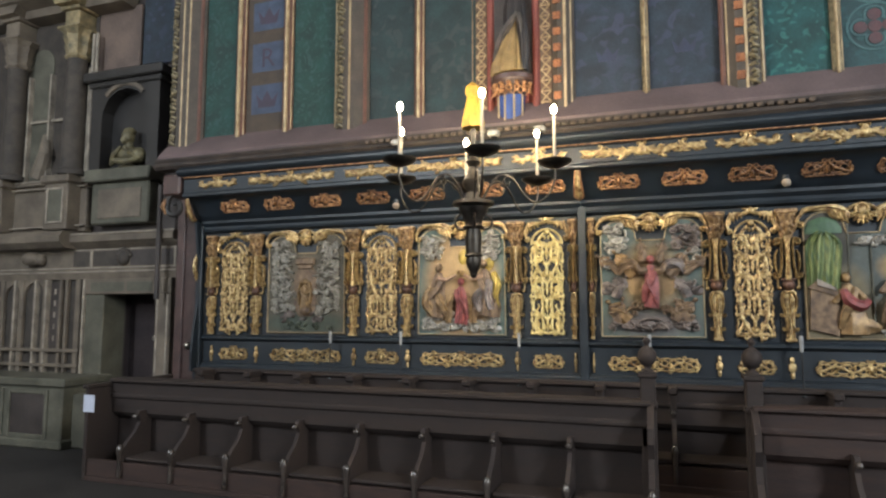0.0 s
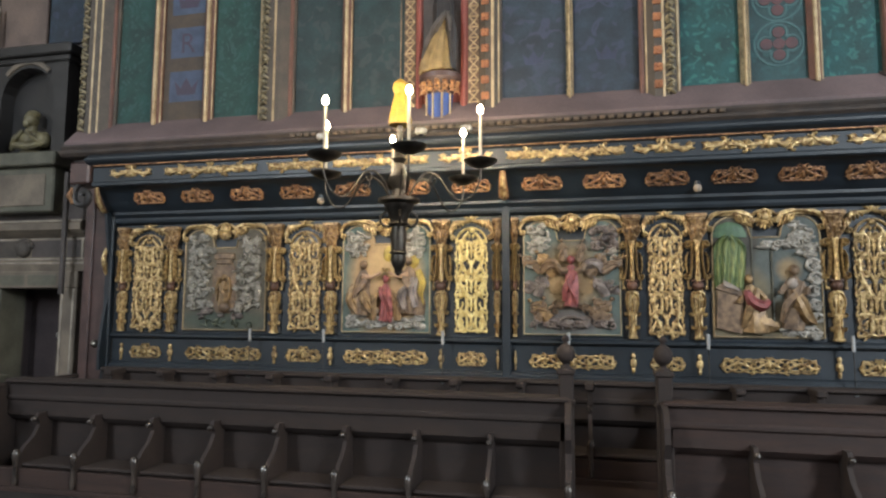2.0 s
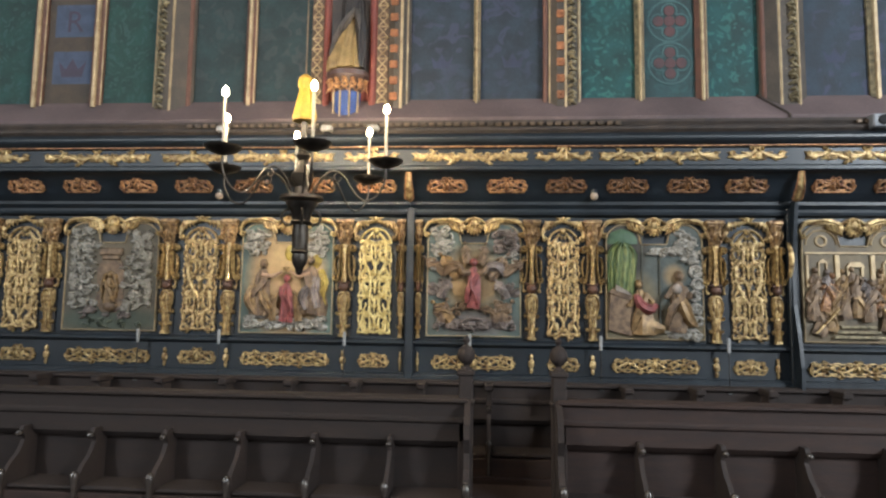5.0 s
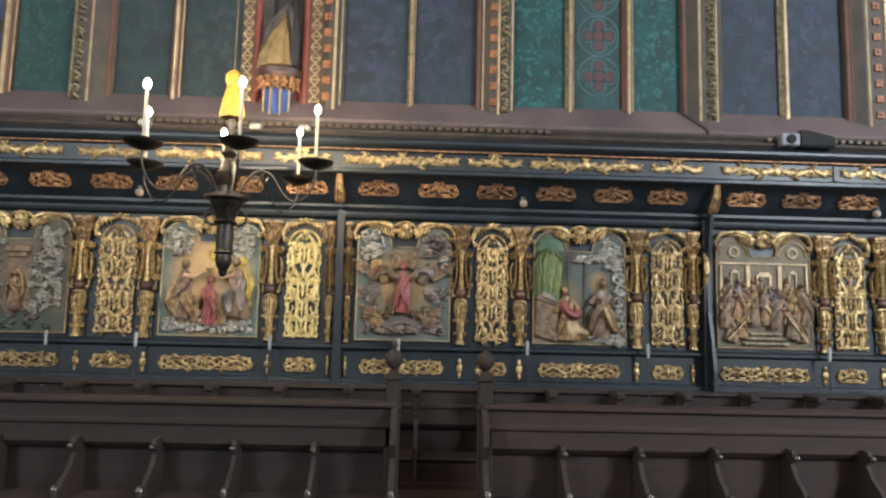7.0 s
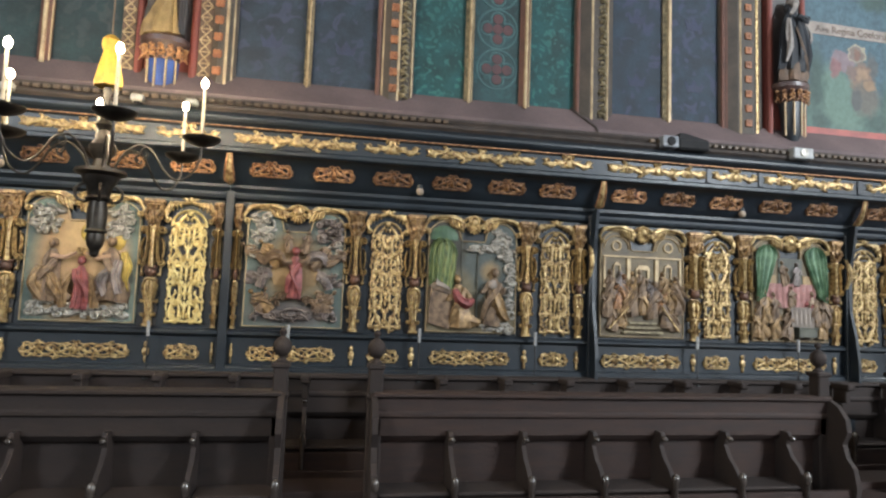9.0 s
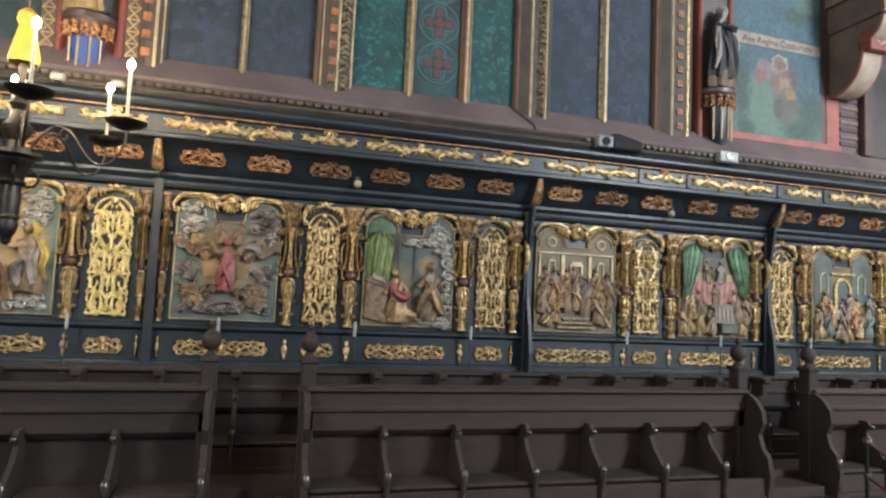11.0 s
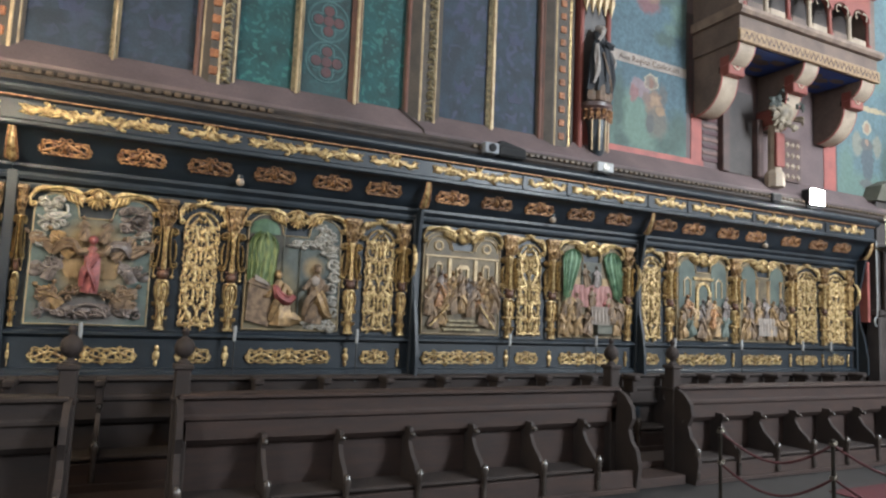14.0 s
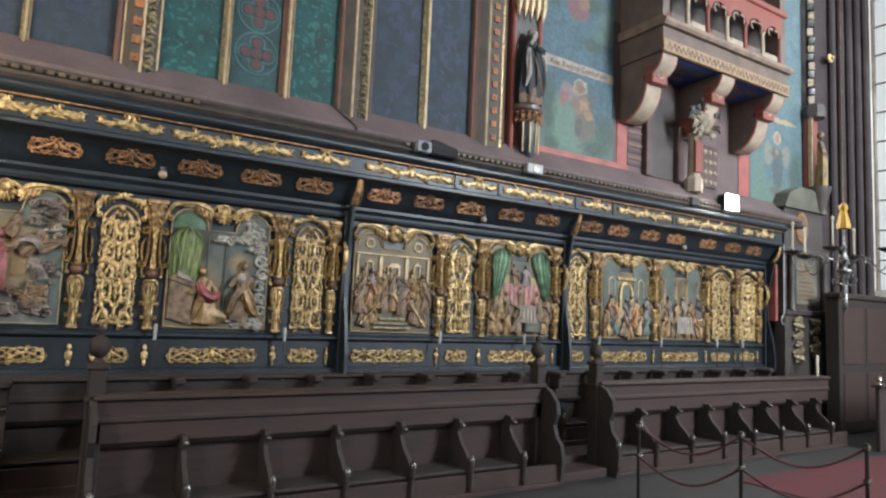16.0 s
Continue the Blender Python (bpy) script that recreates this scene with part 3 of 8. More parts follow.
def leafy(mb, x, y, z0, z1, w, step, depth):
    """A strip of carved leaves, each with its own tilt."""
    k = 0
    z = z0
    while z < z1:
        s = 1 if k % 2 else -1
        j, u = 0.25 * math.sin(k * 2.4), 0.2 * math.sin(k * 1.7 + 1)
        mb.tube([(x - s * w * (0.42 + j * 0.4), y, z), (x + j * w * 0.3, y - depth * (1 + u), z + step * (0.35 + u * 0.5)), (x + s * w * (0.35 + u), y - depth * 0.3, z + step * (0.75 + j))], [w * 0.14, w * (0.22 + 0.1 * u), w * 0.08], 5)
        mb.ball((x + s * w * 0.25, y - depth * 0.6, z + step * 0.1), (w * 0.16, depth * 0.5, step * 0.22), 6, 4)
        z += step
        k += 1
    return mb


rosette = Mb()
for a in range(0, 360, 90):
    rosette.ball((0.026 * math.cos(radians(a + 45)), 0, 0.026 * math.sin(radians(a + 45))), (0.028, 0.016, 0.028), 7, 4)
rosette.ball((0, -0.012, 0), 0.014, 7, 4)
rosette = rosette.mesh("rosette")


def jamb(x0, x1, foot=3.93, leaves=True, dots=0, gold=(), red=(), beads=0, name="window_jamb"):
    """A splayed window jamb: a stone core, roll mouldings, a strip of leaf carving and painted rosettes."""
    t = thing(name, "splayed window jamb with gilt rolls and leaf carving", "window jamb", (0, WY, 0), "window jambs", "structure")
    c, w = (x0 + x1) / 2, x1 - x0
    part("core", Mb().extrude([(x0 - 0.02, 0.03), (x0 - 0.02, -0.03), (x0 + w * 0.3, -0.13), (x1 - w * 0.3, -0.13), (x1 + 0.02, -0.03), (x1 + 0.02, 0.03)], "z", foot - 0.05, TOP), JAMB_BROWN, t, smooth=0)
    for gx in gold:
        part("gilt_roll", Mb().lathe([(0.018, foot - 0.03), (0.018, TOP)], (gx, -0.12 if x0 + w * 0.2 < gx < x1 - w * 0.2 else -0.06, 0), 8), PALE_GOLD, t, "pale gilt roll moulding")
    for gx in red:
        part("red_roll", Mb().lathe([(0.026, foot - 0.03), (0.026, TOP)], (gx, -0.05, 0), 8), MULLION_RED, t, "faded red roll moulding")
    if leaves:
        part("leaf_carving", leafy(Mb(), leaves, -0.130, foot + 0.02, 7.6, 0.10, 0.060, 0.030), CARVED, t, "dull gilt carved leaf strip")
    if beads:
        bd = Mb()
        for k in range(44):
            bd.ball((beads + 0.006 * math.sin(k * 2.2), -0.115, foot + 0.04 + 0.082 * k), (0.017, 0.018, 0.030), 6, 4)
        part("bead_row", bd, CARVED, t, "row of dull gilt beads")["kind"] = "stuff"
    if dots:
        z = foot + 0.12
        while z < 7.6:
            part("rosette", rosette, ORANGE, t, at=pose(dots, -0.14, z))
            z += 0.175
    return t


jamb(-5.50, -5.02, leaves=-5.40, gold=(-5.28, -5.18), red=(-5.05,), beads=-5.23)
jamb(-3.04, -2.63, leaves=-2.93, gold=(-2.82, -3.03), red=(-2.74, -2.65), beads=-2.985)
jamb(1.26, 1.61, leaves=1.52, dots=1.40, gold=(1.30, 1.455, 1.60), red=(1.25,))
jamb(3.47, 3.89, leaves=3.74, gold=(3.62, 3.80), red=(3.48, 3.54), beads=3.675)
eastern = jamb(5.28, 5.80, leaves=False, dots=5.57, gold=(5.38, 5.47), red=(5.29, 5.34))
part("broad_gilt_roll", Mb().lathe([(0.034, 3.90), (0.034, TOP)], (5.71, -0.075, 0), 12), GOLD, eastern, "broad bright gilt roll")
jamb(-0.42, -0.21, leaves=False, dots=-0.36, gold=(-0.28, -0.23))
# ---- sloping sill and its moulding ----
sill = wallpiece("sill", Mb().extrude([(Y + 0.05, 4.06), (WY - 0.01, 4.05), (5.45, 3.775), (5.45, 3.66), (Y + 0.05, 3.66)], "x", -5.5, 12.4), SILL, "mauve plaster sill sloping down to the stall canopy", "sill")
tagged(part("sill_moulding", Mb().extrude([(5.60, 3.66), (5.445, 3.74), (5.40, 3.725), (5.40, 3.70), (5.42, 3.67), (5.38, 3.645), (5.38, 3.62), (5.42, 3.585), (5.60, 3.585)], "x", -5.5, 12.4), mat("weathered_brown_paint", (0.075, 0.055, 0.045), (0.035, 0.027, 0.024), 0.8, 0, 5, 0.3, 45), smooth=0), "weathered dark brown moulding under the sill", "moulding", kind="structure")
crest = Mb()
x = -2.5
while x < 12.3:
    if x < 2.0 or x > 4.2:
        crest.box(x, x + 0.055, 5.372, 5.40, 3.66, 3.70, 0.008)
    x += 0.085
tagged(part("crest_blocks", crest, mat("dull_brown_gilt", (0.17, 0.115, 0.07), (0.07, 0.05, 0.035), 0.5, 0.2, 9, 0.3, 60), smooth=0), "row of small gilt blocks along the moulding", "moulding", kind="structure")
tagged(part("sill_joint", Mb().tube([(3.42, WY - 0.02, 4.06), (3.62, 5.45, 3.785), (3.63, 5.41, 3.70)], 0.014, 6), STONE_DARK), "dark joint running down the sill", "moulding", kind="structure")


# ---- niche statues: plain carved figures ----
def niche(x0, x1, zc, fig_h, fig_mats, label):
    """A red niche with carved side strips, a console on painted ribs, and a canopy."""
    c, w = (x0 + x1) / 2, x1 - x0
    t = thing("statue_niche", label, "niche", (c, WY, 0), "statue niches", "structure")
    part("back", Mb().box(-w / 2, w / 2, -0.02, 0.03, 3.86, TOP, 0), RED, t, smooth=0)
    # dark panel puts the shade behind the statue into colour
    part("shadow_panel", Mb().box(-w * 0.36, w * 0.36, -0.045, -0.02, zc + 0.05, zc + 1.75, 0), STONE_DARK, t, "dark brown panel for the shade in the niche", 0)
    for s in (-1, 1):
        part("red_edge", Mb().lathe([(0.038, 3.88), (0.038, TOP)], (s * w * 0.43, -0.05, 0), 10), RED, t, "vermilion edge roll")
    con = Mb().lathe([(0.05, -0.28), (0.12, -0.24), (0.17, -0.12), (0.20, -0.05), (0.23, -0.02), (0.23, 0.03), (0.20, 0.05)], (0, -0.10, zc), 20, 1, 0.8)
    part("console", con, MARBLE_RED, t, "red-brown moulded console")
    lf = Mb()
    for k in range(7):
        a = radians(195 + 25 * k)
        px, py = 0.20 * math.cos(a), -0.10 + 0.17 * math.sin(a)
        for j in range(5):
            q = radians(72 * j + 20 * k)
            lf.ball((px + 0.026 * math.cos(q) * abs(math.sin(a)) + 0.004, py, zc - 0.13 + 0.030 * math.sin(q)), (0.020, 0.020, 0.020), 6, 4)
        lf.ball((px * 1.04, py * 1.03, zc - 0.075), (0.030, 0.024, 0.022), 7, 5)
        lf.tube([(px * 0.98 + 0.034 * math.cos(radians(q)), py, zc - 0.200 + 0.034 * math.sin(radians(q))) for q in range(0, 181, 30)], 0.008, 5)
    part("leaf_carving", lf, GOLD_DARK, t, "gilt leaf carving under the console")
    for k, px in enumerate((-0.13, -0.05, 0.05, 0.13)):
        part("rib", Mb().lathe([(0.010, zc - 0.60), (0.012, zc - 0.20)], (px, -0.27 + abs(px) * 0.6, 0), 6), PALE_GOLD, t)
    part("rib_ground", Mb().lathe([(0.06, zc - 0.66), (0.115, zc - 0.58), (0.128, zc - 0.40), (0.15, zc - 0.20)], (0, -0.13, 0), 16, 1, 0.8), ULTRA if x0 < 0 else BLUE, t, "painted ground behind the ribs")
    zk = zc if x0 < 0 else zc - 0.16
    can = Mb()
    for k in range(5):
        px = -w * 0.4 + w * 0.2 * k
        can.lathe([(0.001, zk + 1.42), (0.05, zk + 1.60), (0.055, zk + 1.8), (0.02, zk + 2.2)], (px, -0.13, 0), 6)
    can.box(-w * 0.5, w * 0.5, -0.16, 0, zk + 1.75, zk + 2.0, 0.02)
    part("canopy", can, PALE_GOLD, t, "gilt pointed niche canopy")
    return t


niche(-1.15, -0.56, 4.28, 1.2, None, "red niche with a carved console for a statue")
niche(5.88, 6.40, 4.53, 1.2, None, "red niche with a dark carved console for a statue")
TAN = mat("tan_painted_stone", (0.20, 0.125, 0.085), (0.085, 0.06, 0.04), 0.65, 0, 12, 0.25, 60)
for x0, dark in ((-1.28, False), (-0.56, False)):
    t = thing("tracery_strip", "pale carved lozenge strip on red ground beside the niche", "carving", (x0, WY, 0), "tracery strips", "structure")
    part("strip", Mb().box(0, 0.13, -0.05, 0.02, 3.84, TOP, 0.005), TAN, t, smooth=0)
    tr = Mb()
    z = 3.9
    while z < 7:
        for s in (1, -1):
            tr.stroke([(0.065 - s * 0.055, z), (0.065 + s * 0.055, z + 0.12)], 0.0065, 0.010, -0.05)
        tr.stroke([(0.01, z), (0.12, z)], 0.006, 0.010, -0.05)
        z += 0.12
    part("lozenges", tr, PALE_GOLD, t, "pale carved lozenges")


DARK_MANTLE = mat("dark_brown_mantle", (0.030, 0.024, 0.024), (0.013, 0.011, 0.011), 0.55, 0, 6, 0.3, 70)
GREY_LINING = mat("grey_brown_lining", (0.125, 0.105, 0.095), (0.045, 0.038, 0.034), 0.55, 0, 9, 0.3, 70)
GOLD_ROBE = mat("golden_robe", (0.42, 0.29, 0.12), (0.22, 0.145, 0.06), 0.5, 0.15, 7, 0.3, 70)
INK_ROBE = mat("blue_black_robe", (0.012, 0.017, 0.026), (0.007, 0.009, 0.014), 0.65, 0, 6, 0.3, 70)
WHITE_ROBE = mat("worn_white_lining", (0.36, 0.32, 0.29), (0.17, 0.15, 0.14), 0.6, 0, 8, 0.3, 70)
g0 = Mb()
cloth(g0, [(-0.05, -0.02, 0.0), (-0.05, -0.02, 0.10), (-0.01, -0.02, 0.34), (0.05, -0.01, 0.62)], [0.205, 0.19, 0.11, 0.035], 9, 0.13, 0.03, 0.6, 40)
d0 = Mb()
cloth(d0, [(0.04, 0.04, 0.0), (0.04, 0.04, 0.35), (0.03, 0.03, 0.75), (0.02, 0.02, 0.98)], [0.15, 0.14, 0.13, 0.05], 6, 0.14, 0.05, 0.6, 30)
cloth(d0, [(0.15, -0.02, 0.02), (0.16, -0.03, 0.25), (0.14, -0.05, 0.50), (0.08, -0.08, 0.66)], [0.05, 0.06, 0.055, 0.03], 5, 0.2, 0.1, 0.8)
d0.ball((0.02, -0.01, 1.06), (0.062, 0.07, 0.088), 12, 8)
l0 = Mb()
cloth(l0, [(-0.24, 0.0, 0.06), (-0.19, -0.02, 0.26), (-0.07, -0.06, 0.46), (0.09, -0.10, 0.63)], [0.020, 0.042, 0.045, 0.025], 4, 0.25, 0.2, 0.8)
cloth(l0, [(0.10, -0.10, 0.62), (0.13, -0.11, 0.54), (0.14, -0.09, 0.42)], [0.03, 0.026, 0.012], 4, 0.25, 0.2, 0.8)
tagged(part("statue", many("statue", [(d0, DARK_MANTLE), (g0, GOLD_ROBE), (l0, GREY_LINING)]), DARK_MANTLE, at=pose(-0.835, WY - 0.17, 4.33) @ Matrix.Diagonal((0.84, 0.9, 1.0, 1))), "painted statue in a golden skirt under a dark mantle", "statue")
d0, w0, b0 = Mb(), Mb(), Mb()
cloth(d0, [(0.0, 0.0, 0.10), (0.02, 0.0, 0.30), (0.01, 0.0, 0.60), (-0.01, 0.0, 0.80)], [0.165, 0.160, 0.14, 0.060], 7, 0.12, 0.05, 0.60, 36)
cloth(d0, [(0.02, -0.07, 0.70), (0.05, -0.09, 0.50), (0.07, -0.09, 0.30), (0.10, -0.06, 0.12)], [0.04, 0.06, 0.070, 0.03], 5, 0.2, 0.12, 0.6)
cloth(w0, [(-0.10, -0.05, 0.70), (-0.125, -0.075, 0.52), (-0.11, -0.07, 0.36), (-0.14, -0.05, 0.20)], [0.020, 0.030, 0.026, 0.010], 4, 0.3, 0.3, 0.7)
cloth(w0, [(0.12, -0.06, 0.66), (0.155, -0.07, 0.54), (0.14, -0.06, 0.44), (0.165, -0.04, 0.30)], [0.018, 0.028, 0.022, 0.010], 4, 0.3, 0.3, 0.7)
cloth(w0, [(-0.12, -0.09, 0.73), (-0.08, -0.10, 0.80), (-0.04, -0.07, 0.88)], [0.014, 0.020, 0.018], 4, 0.2, 0.1, 0.8)
cloth(d0, [(0.12, -0.06, 0.74), (0.05, -0.11, 0.70), (-0.04, -0.11, 0.73)], [0.045, 0.038, 0.022], 4, 0.2, 0.1, 0.8)
w0.ball((0.0, -0.025, 0.91), (0.045, 0.05, 0.065), 12, 8).ball((0.0, 0.01, 0.935), (0.062, 0.055, 0.060), 12, 8)
d0.ball((0.0, 0.03, 0.86), (0.075, 0.05, 0.085), 12, 8)
cloth(b0, [(0.0, 0.0, 0.0), (0.0, 0.0, 0.08), (0.01, 0.0, 0.20)], [0.15, 0.16, 0.13], 6, 0.12, 0.1, 0.65, 30)
cloth(b0, [(-0.05, -0.09, 0.60), (0.0, -0.11, 0.42), (0.05, -0.11, 0.26), (0.10, -0.09, 0.14)], [0.010, 0.014, 0.018, 0.012], 4, 0.2)
tagged(part("statue", many("statue", [(d0, INK_ROBE), (w0, WHITE_ROBE), (b0, TAN)]), INK_ROBE, at=pose(6.14, WY - 0.17, 4.58, 0, 0, 12) @ Matrix.Diagonal((1.25, 1.1, 1.06, 1))), "painted statue in a blue-black robe with white lining", "statue")
# ---- mural east of the windows ----
GROUND_BLUE, LEAF, LEAF_DARK, LEAF_PALE = (0.100, 0.168, 0.205), (0.092, 0.145, 0.125), (0.055, 0.085, 0.075), (0.112, 0.172, 0.14)
TAWNY, ROSY, SMOKE, HALO = (0.19, 0.125, 0.09), (0.20, 0.105, 0.105), (0.085, 0.09, 0.088), (0.30, 0.265, 0.19)
near_spots = [(7.10, 4.22, 1.2, 0.34, LEAF, 0.5), (6.86, 4.62, 0.30, 0.32, LEAF_PALE, 0.6), (6.60, 4.70, 0.12, 0.42, LEAF_DARK, 0.8), (7.05, 4.28, 0.30, 0.14, LEAF_PALE, 0.7),
              (7.70, 4.52, 0.20, 0.26, LEAF_DARK, 0.8), (7.50, 4.25, 0.26, 0.12, LEAF_DARK, 0.8), (6.66, 4.20, 0.12, 0.12, LEAF_DARK, 0.8),
              (6.97, 5.00, 0.17, 0.13, (0.20, 0.15, 0.165), 0.25), (6.87, 4.90, 0.07, 0.12, ROSY, 0.3), (7.40, 4.95, 0.09, 0.17, SMOKE, 0.4),
              (7.24, 4.80, 0.16, 0.20, TAWNY, 0.3), (7.12, 4.86, 0.07, 0.10, (0.16, 0.115, 0.10), 0.4), (7.30, 4.70, 0.12, 0.05, (0.13, 0.085, 0.065), 0.4), (7.20, 4.66, 0.05, 0.10, (0.20, 0.15, 0.115), 0.5), (7.30, 4.55, 0.20, 0.22, (0.115, 0.105, 0.09), 0.5), (7.18, 4.52, 0.07, 0.16, SMOKE, 0.4), (7.26, 4.86, 0.10, 0.07, (0.25, 0.17, 0.115), 0.4), (7.36, 4.72, 0.10, 0.05, (0.23, 0.155, 0.10), 0.4),
              (7.19, 5.115, 0.135, 0.125, HALO, 0.15), (7.19, 5.105, 0.108, 0.10, (0.16, 0.13, 0.12), 0.2), (7.195, 5.095, 0.055, 0.075, (0.17, 0.10, 0.075), 0.35),
              (7.44, 5.80, 0.20, 0.11, LEAF_DARK, 0.7), (7.62, 5.98, 0.20, 0.10, LEAF, 0.7), (6.62, 6.34, 0.16, 0.14, LEAF_DARK, 0.7), (7.72, 6.25, 0.16, 0.2, LEAF, 0.8), (7.35, 6.42, 0.3, 0.12, LEAF_DARK, 0.7),
              (7.12, 6.28, 0.22, 0.17, (0.17, 0.085, 0.09), 0.4), (7.22, 6.40, 0.10, 0.12, TAWNY, 0.4)]
tagged(part("mural", Mb().box(6.42, 7.86, WY, Y + 0.058, 4.0, 11, 0), painted("blue_green_mural", GROUND_BLUE, near_spots, 0.17, 11.0), smooth=0), "blue-green mural with a haloed winged shape among foliage", "mural", kind="structure")
tagged(part("mural_border", Mb().box(6.42, 8.2, WY - 0.006, Y + 0.05, 4.0, 4.13, 0).box(7.95, 8.16, WY - 0.006, Y + 0.05, 4.13, 5.0, 0), RED_BRIGHT, smooth=0), "vermilion painted border along the mural", "mural", kind="structure")
st = thing("pattern_strip", "dark strip with a pink lozenge pattern beside the mural", "wall painting", (7.92, WY, 0), "", "structure")
part("strip", Mb().box(-0.07, 0.07, -0.012, 0.02, 4.8, 6.3, 0), STONE_DARK, st, smooth=0)
pz = Mb()
for k in range(20):
    z = 4.86 + 0.07 * k
    pz.extrude([(-0.05, z), (0, z + 0.03), (0.05, z), (0, z - 0.03)], "y", -0.016, -0.012)
part("lozenges", pz, DULL_RED, st, smooth=0)
sc = thing("scroll_band", "cream painted scroll with dark lettering on the mural", "inscription", (6.43, WY - 0.004, 5.42), "", "structure")
part("band", Mb().extrude([(0, 0.05), (0, -0.11), (1.42, -0.12), (1.42, 0.02)], "y", -0.004, 0), LINEN, sc, smooth=0)


words("Ave Regina Coelorum", 0.125, mat("dark_brown_lettering", (0.10, 0.05, 0.035), (0.05, 0.03, 0.025), 0.7, 0, 9, 0.1, 60), 0.72, -0.006, -0.08, sc, "dark painted lettering")


far_spots = [(12.1, 4.15, 1.0, 0.30, LEAF, 0.6), (11.55, 4.5, 0.2, 0.4, LEAF, 0.8), (12.72, 4.6, 0.2, 0.5, LEAF_DARK, 0.8), (12.1, 6.2, 0.6, 0.25, LEAF, 0.8),
             (11.86, 4.95, 0.14, 0.22, (0.17, 0.17, 0.14), 0.3), (12.42, 4.98, 0.12, 0.20, (0.17, 0.17, 0.14), 0.3), (12.14, 4.70, 0.17, 0.36, (0.065, 0.08, 0.09), 0.25), (12.12, 4.98, 0.20, 0.10, SMOKE, 0.3),
             (12.14, 5.28, 0.13, 0.13, HALO, 0.15), (12.14, 5.27, 0.07, 0.09, (0.22, 0.14, 0.10), 0.3), (12.13, 5.02, 0.05, 0.05, (0.25, 0.16, 0.12), 0.4), (12.1, 4.28, 0.20, 0.08, SMOKE, 0.4),
             (11.95, 5.62, 0.8, 0.05, (0.30, 0.24, 0.15), 0.3)]
tagged(part("mural", Mb().box(11.3, 12.95, WY, Y + 0.058, 3.9, 11, 0), painted("pale_blue_green_mural", (0.125, 0.20, 0.225), far_spots, 0.15, 11.0), smooth=0), "pale blue-green mural with a dark haloed shape beyond the oriel", "mural", kind="structure")
tagged(part("mural_border", Mb().box(10.95, 11.25, WY - 0.006, Y + 0.05, 3.9, 5.1, 0), RED_BRIGHT, smooth=0), "vermilion painted band under the oriel", "mural", kind="structure")
tagged(part("upper_wall_paint", Mb().box(7.86, 11.3, WY + 0.005, Y + 0.058, 4.0, 11, 0), SILL, smooth=0), "mauve plaster behind the oriel", "wall", kind="structure")

# ---- stall back ----
DRAPE_YELLOW = mat("gilt_yellow_drapery", (0.55, 0.40, 0.08), (0.26, 0.18, 0.04), 0.4, 0.3, 14, 0.3, 80)
Z0, Z1 = 1.525, 2.735


def folds(mb, x, z, w, h, rng, n=40, y=-0.01, big=0.10):
    """Short carved ridges like drapery folds, turned every way."""
    for _ in range(n):
        px, pz, a = x + rng.uniform(-w, w) / 2, z + rng.uniform(-h, h) / 2, rng.uniform(0, 6.28)
        l, c = rng.uniform(0.5, 1.1) * big, rng.uniform(-1.9, 1.9)
        mb.stroke([(px + l * (u - 0.5) * math.cos(a + c * u), pz + l * (u - 0.5) * math.sin(a + c * u)) for u in (0, 0.25, 0.5, 0.75, 1)], [0.005, 0.013, 0.017, 0.012, 0.004], rng.uniform(0.014, 0.034), y)
    return mb


def two_arches(w, h, n=9, inset=0.0):
    """The outline of a relief: a rectangle whose top has an arch at each side and a lower flat middle."""
    a = w * 0.185
    p = [(-w / 2 + inset, inset), (w / 2 - inset, inset)]
    p += [(x, z) for x, z in arc(w / 2 - a - inset * 0.2, h - a, a - inset, 0, 180, n)]
    p += [(w / 2 - 2 * a, h - a - 0.02 - inset), (-w / 2 + 2 * a, h - a - 0.02 - inset)]
    p += [(x, z) for x, z in arc(-w / 2 + a + inset * 0.2, h - a, a - inset, 0, 180, n)]
    return p


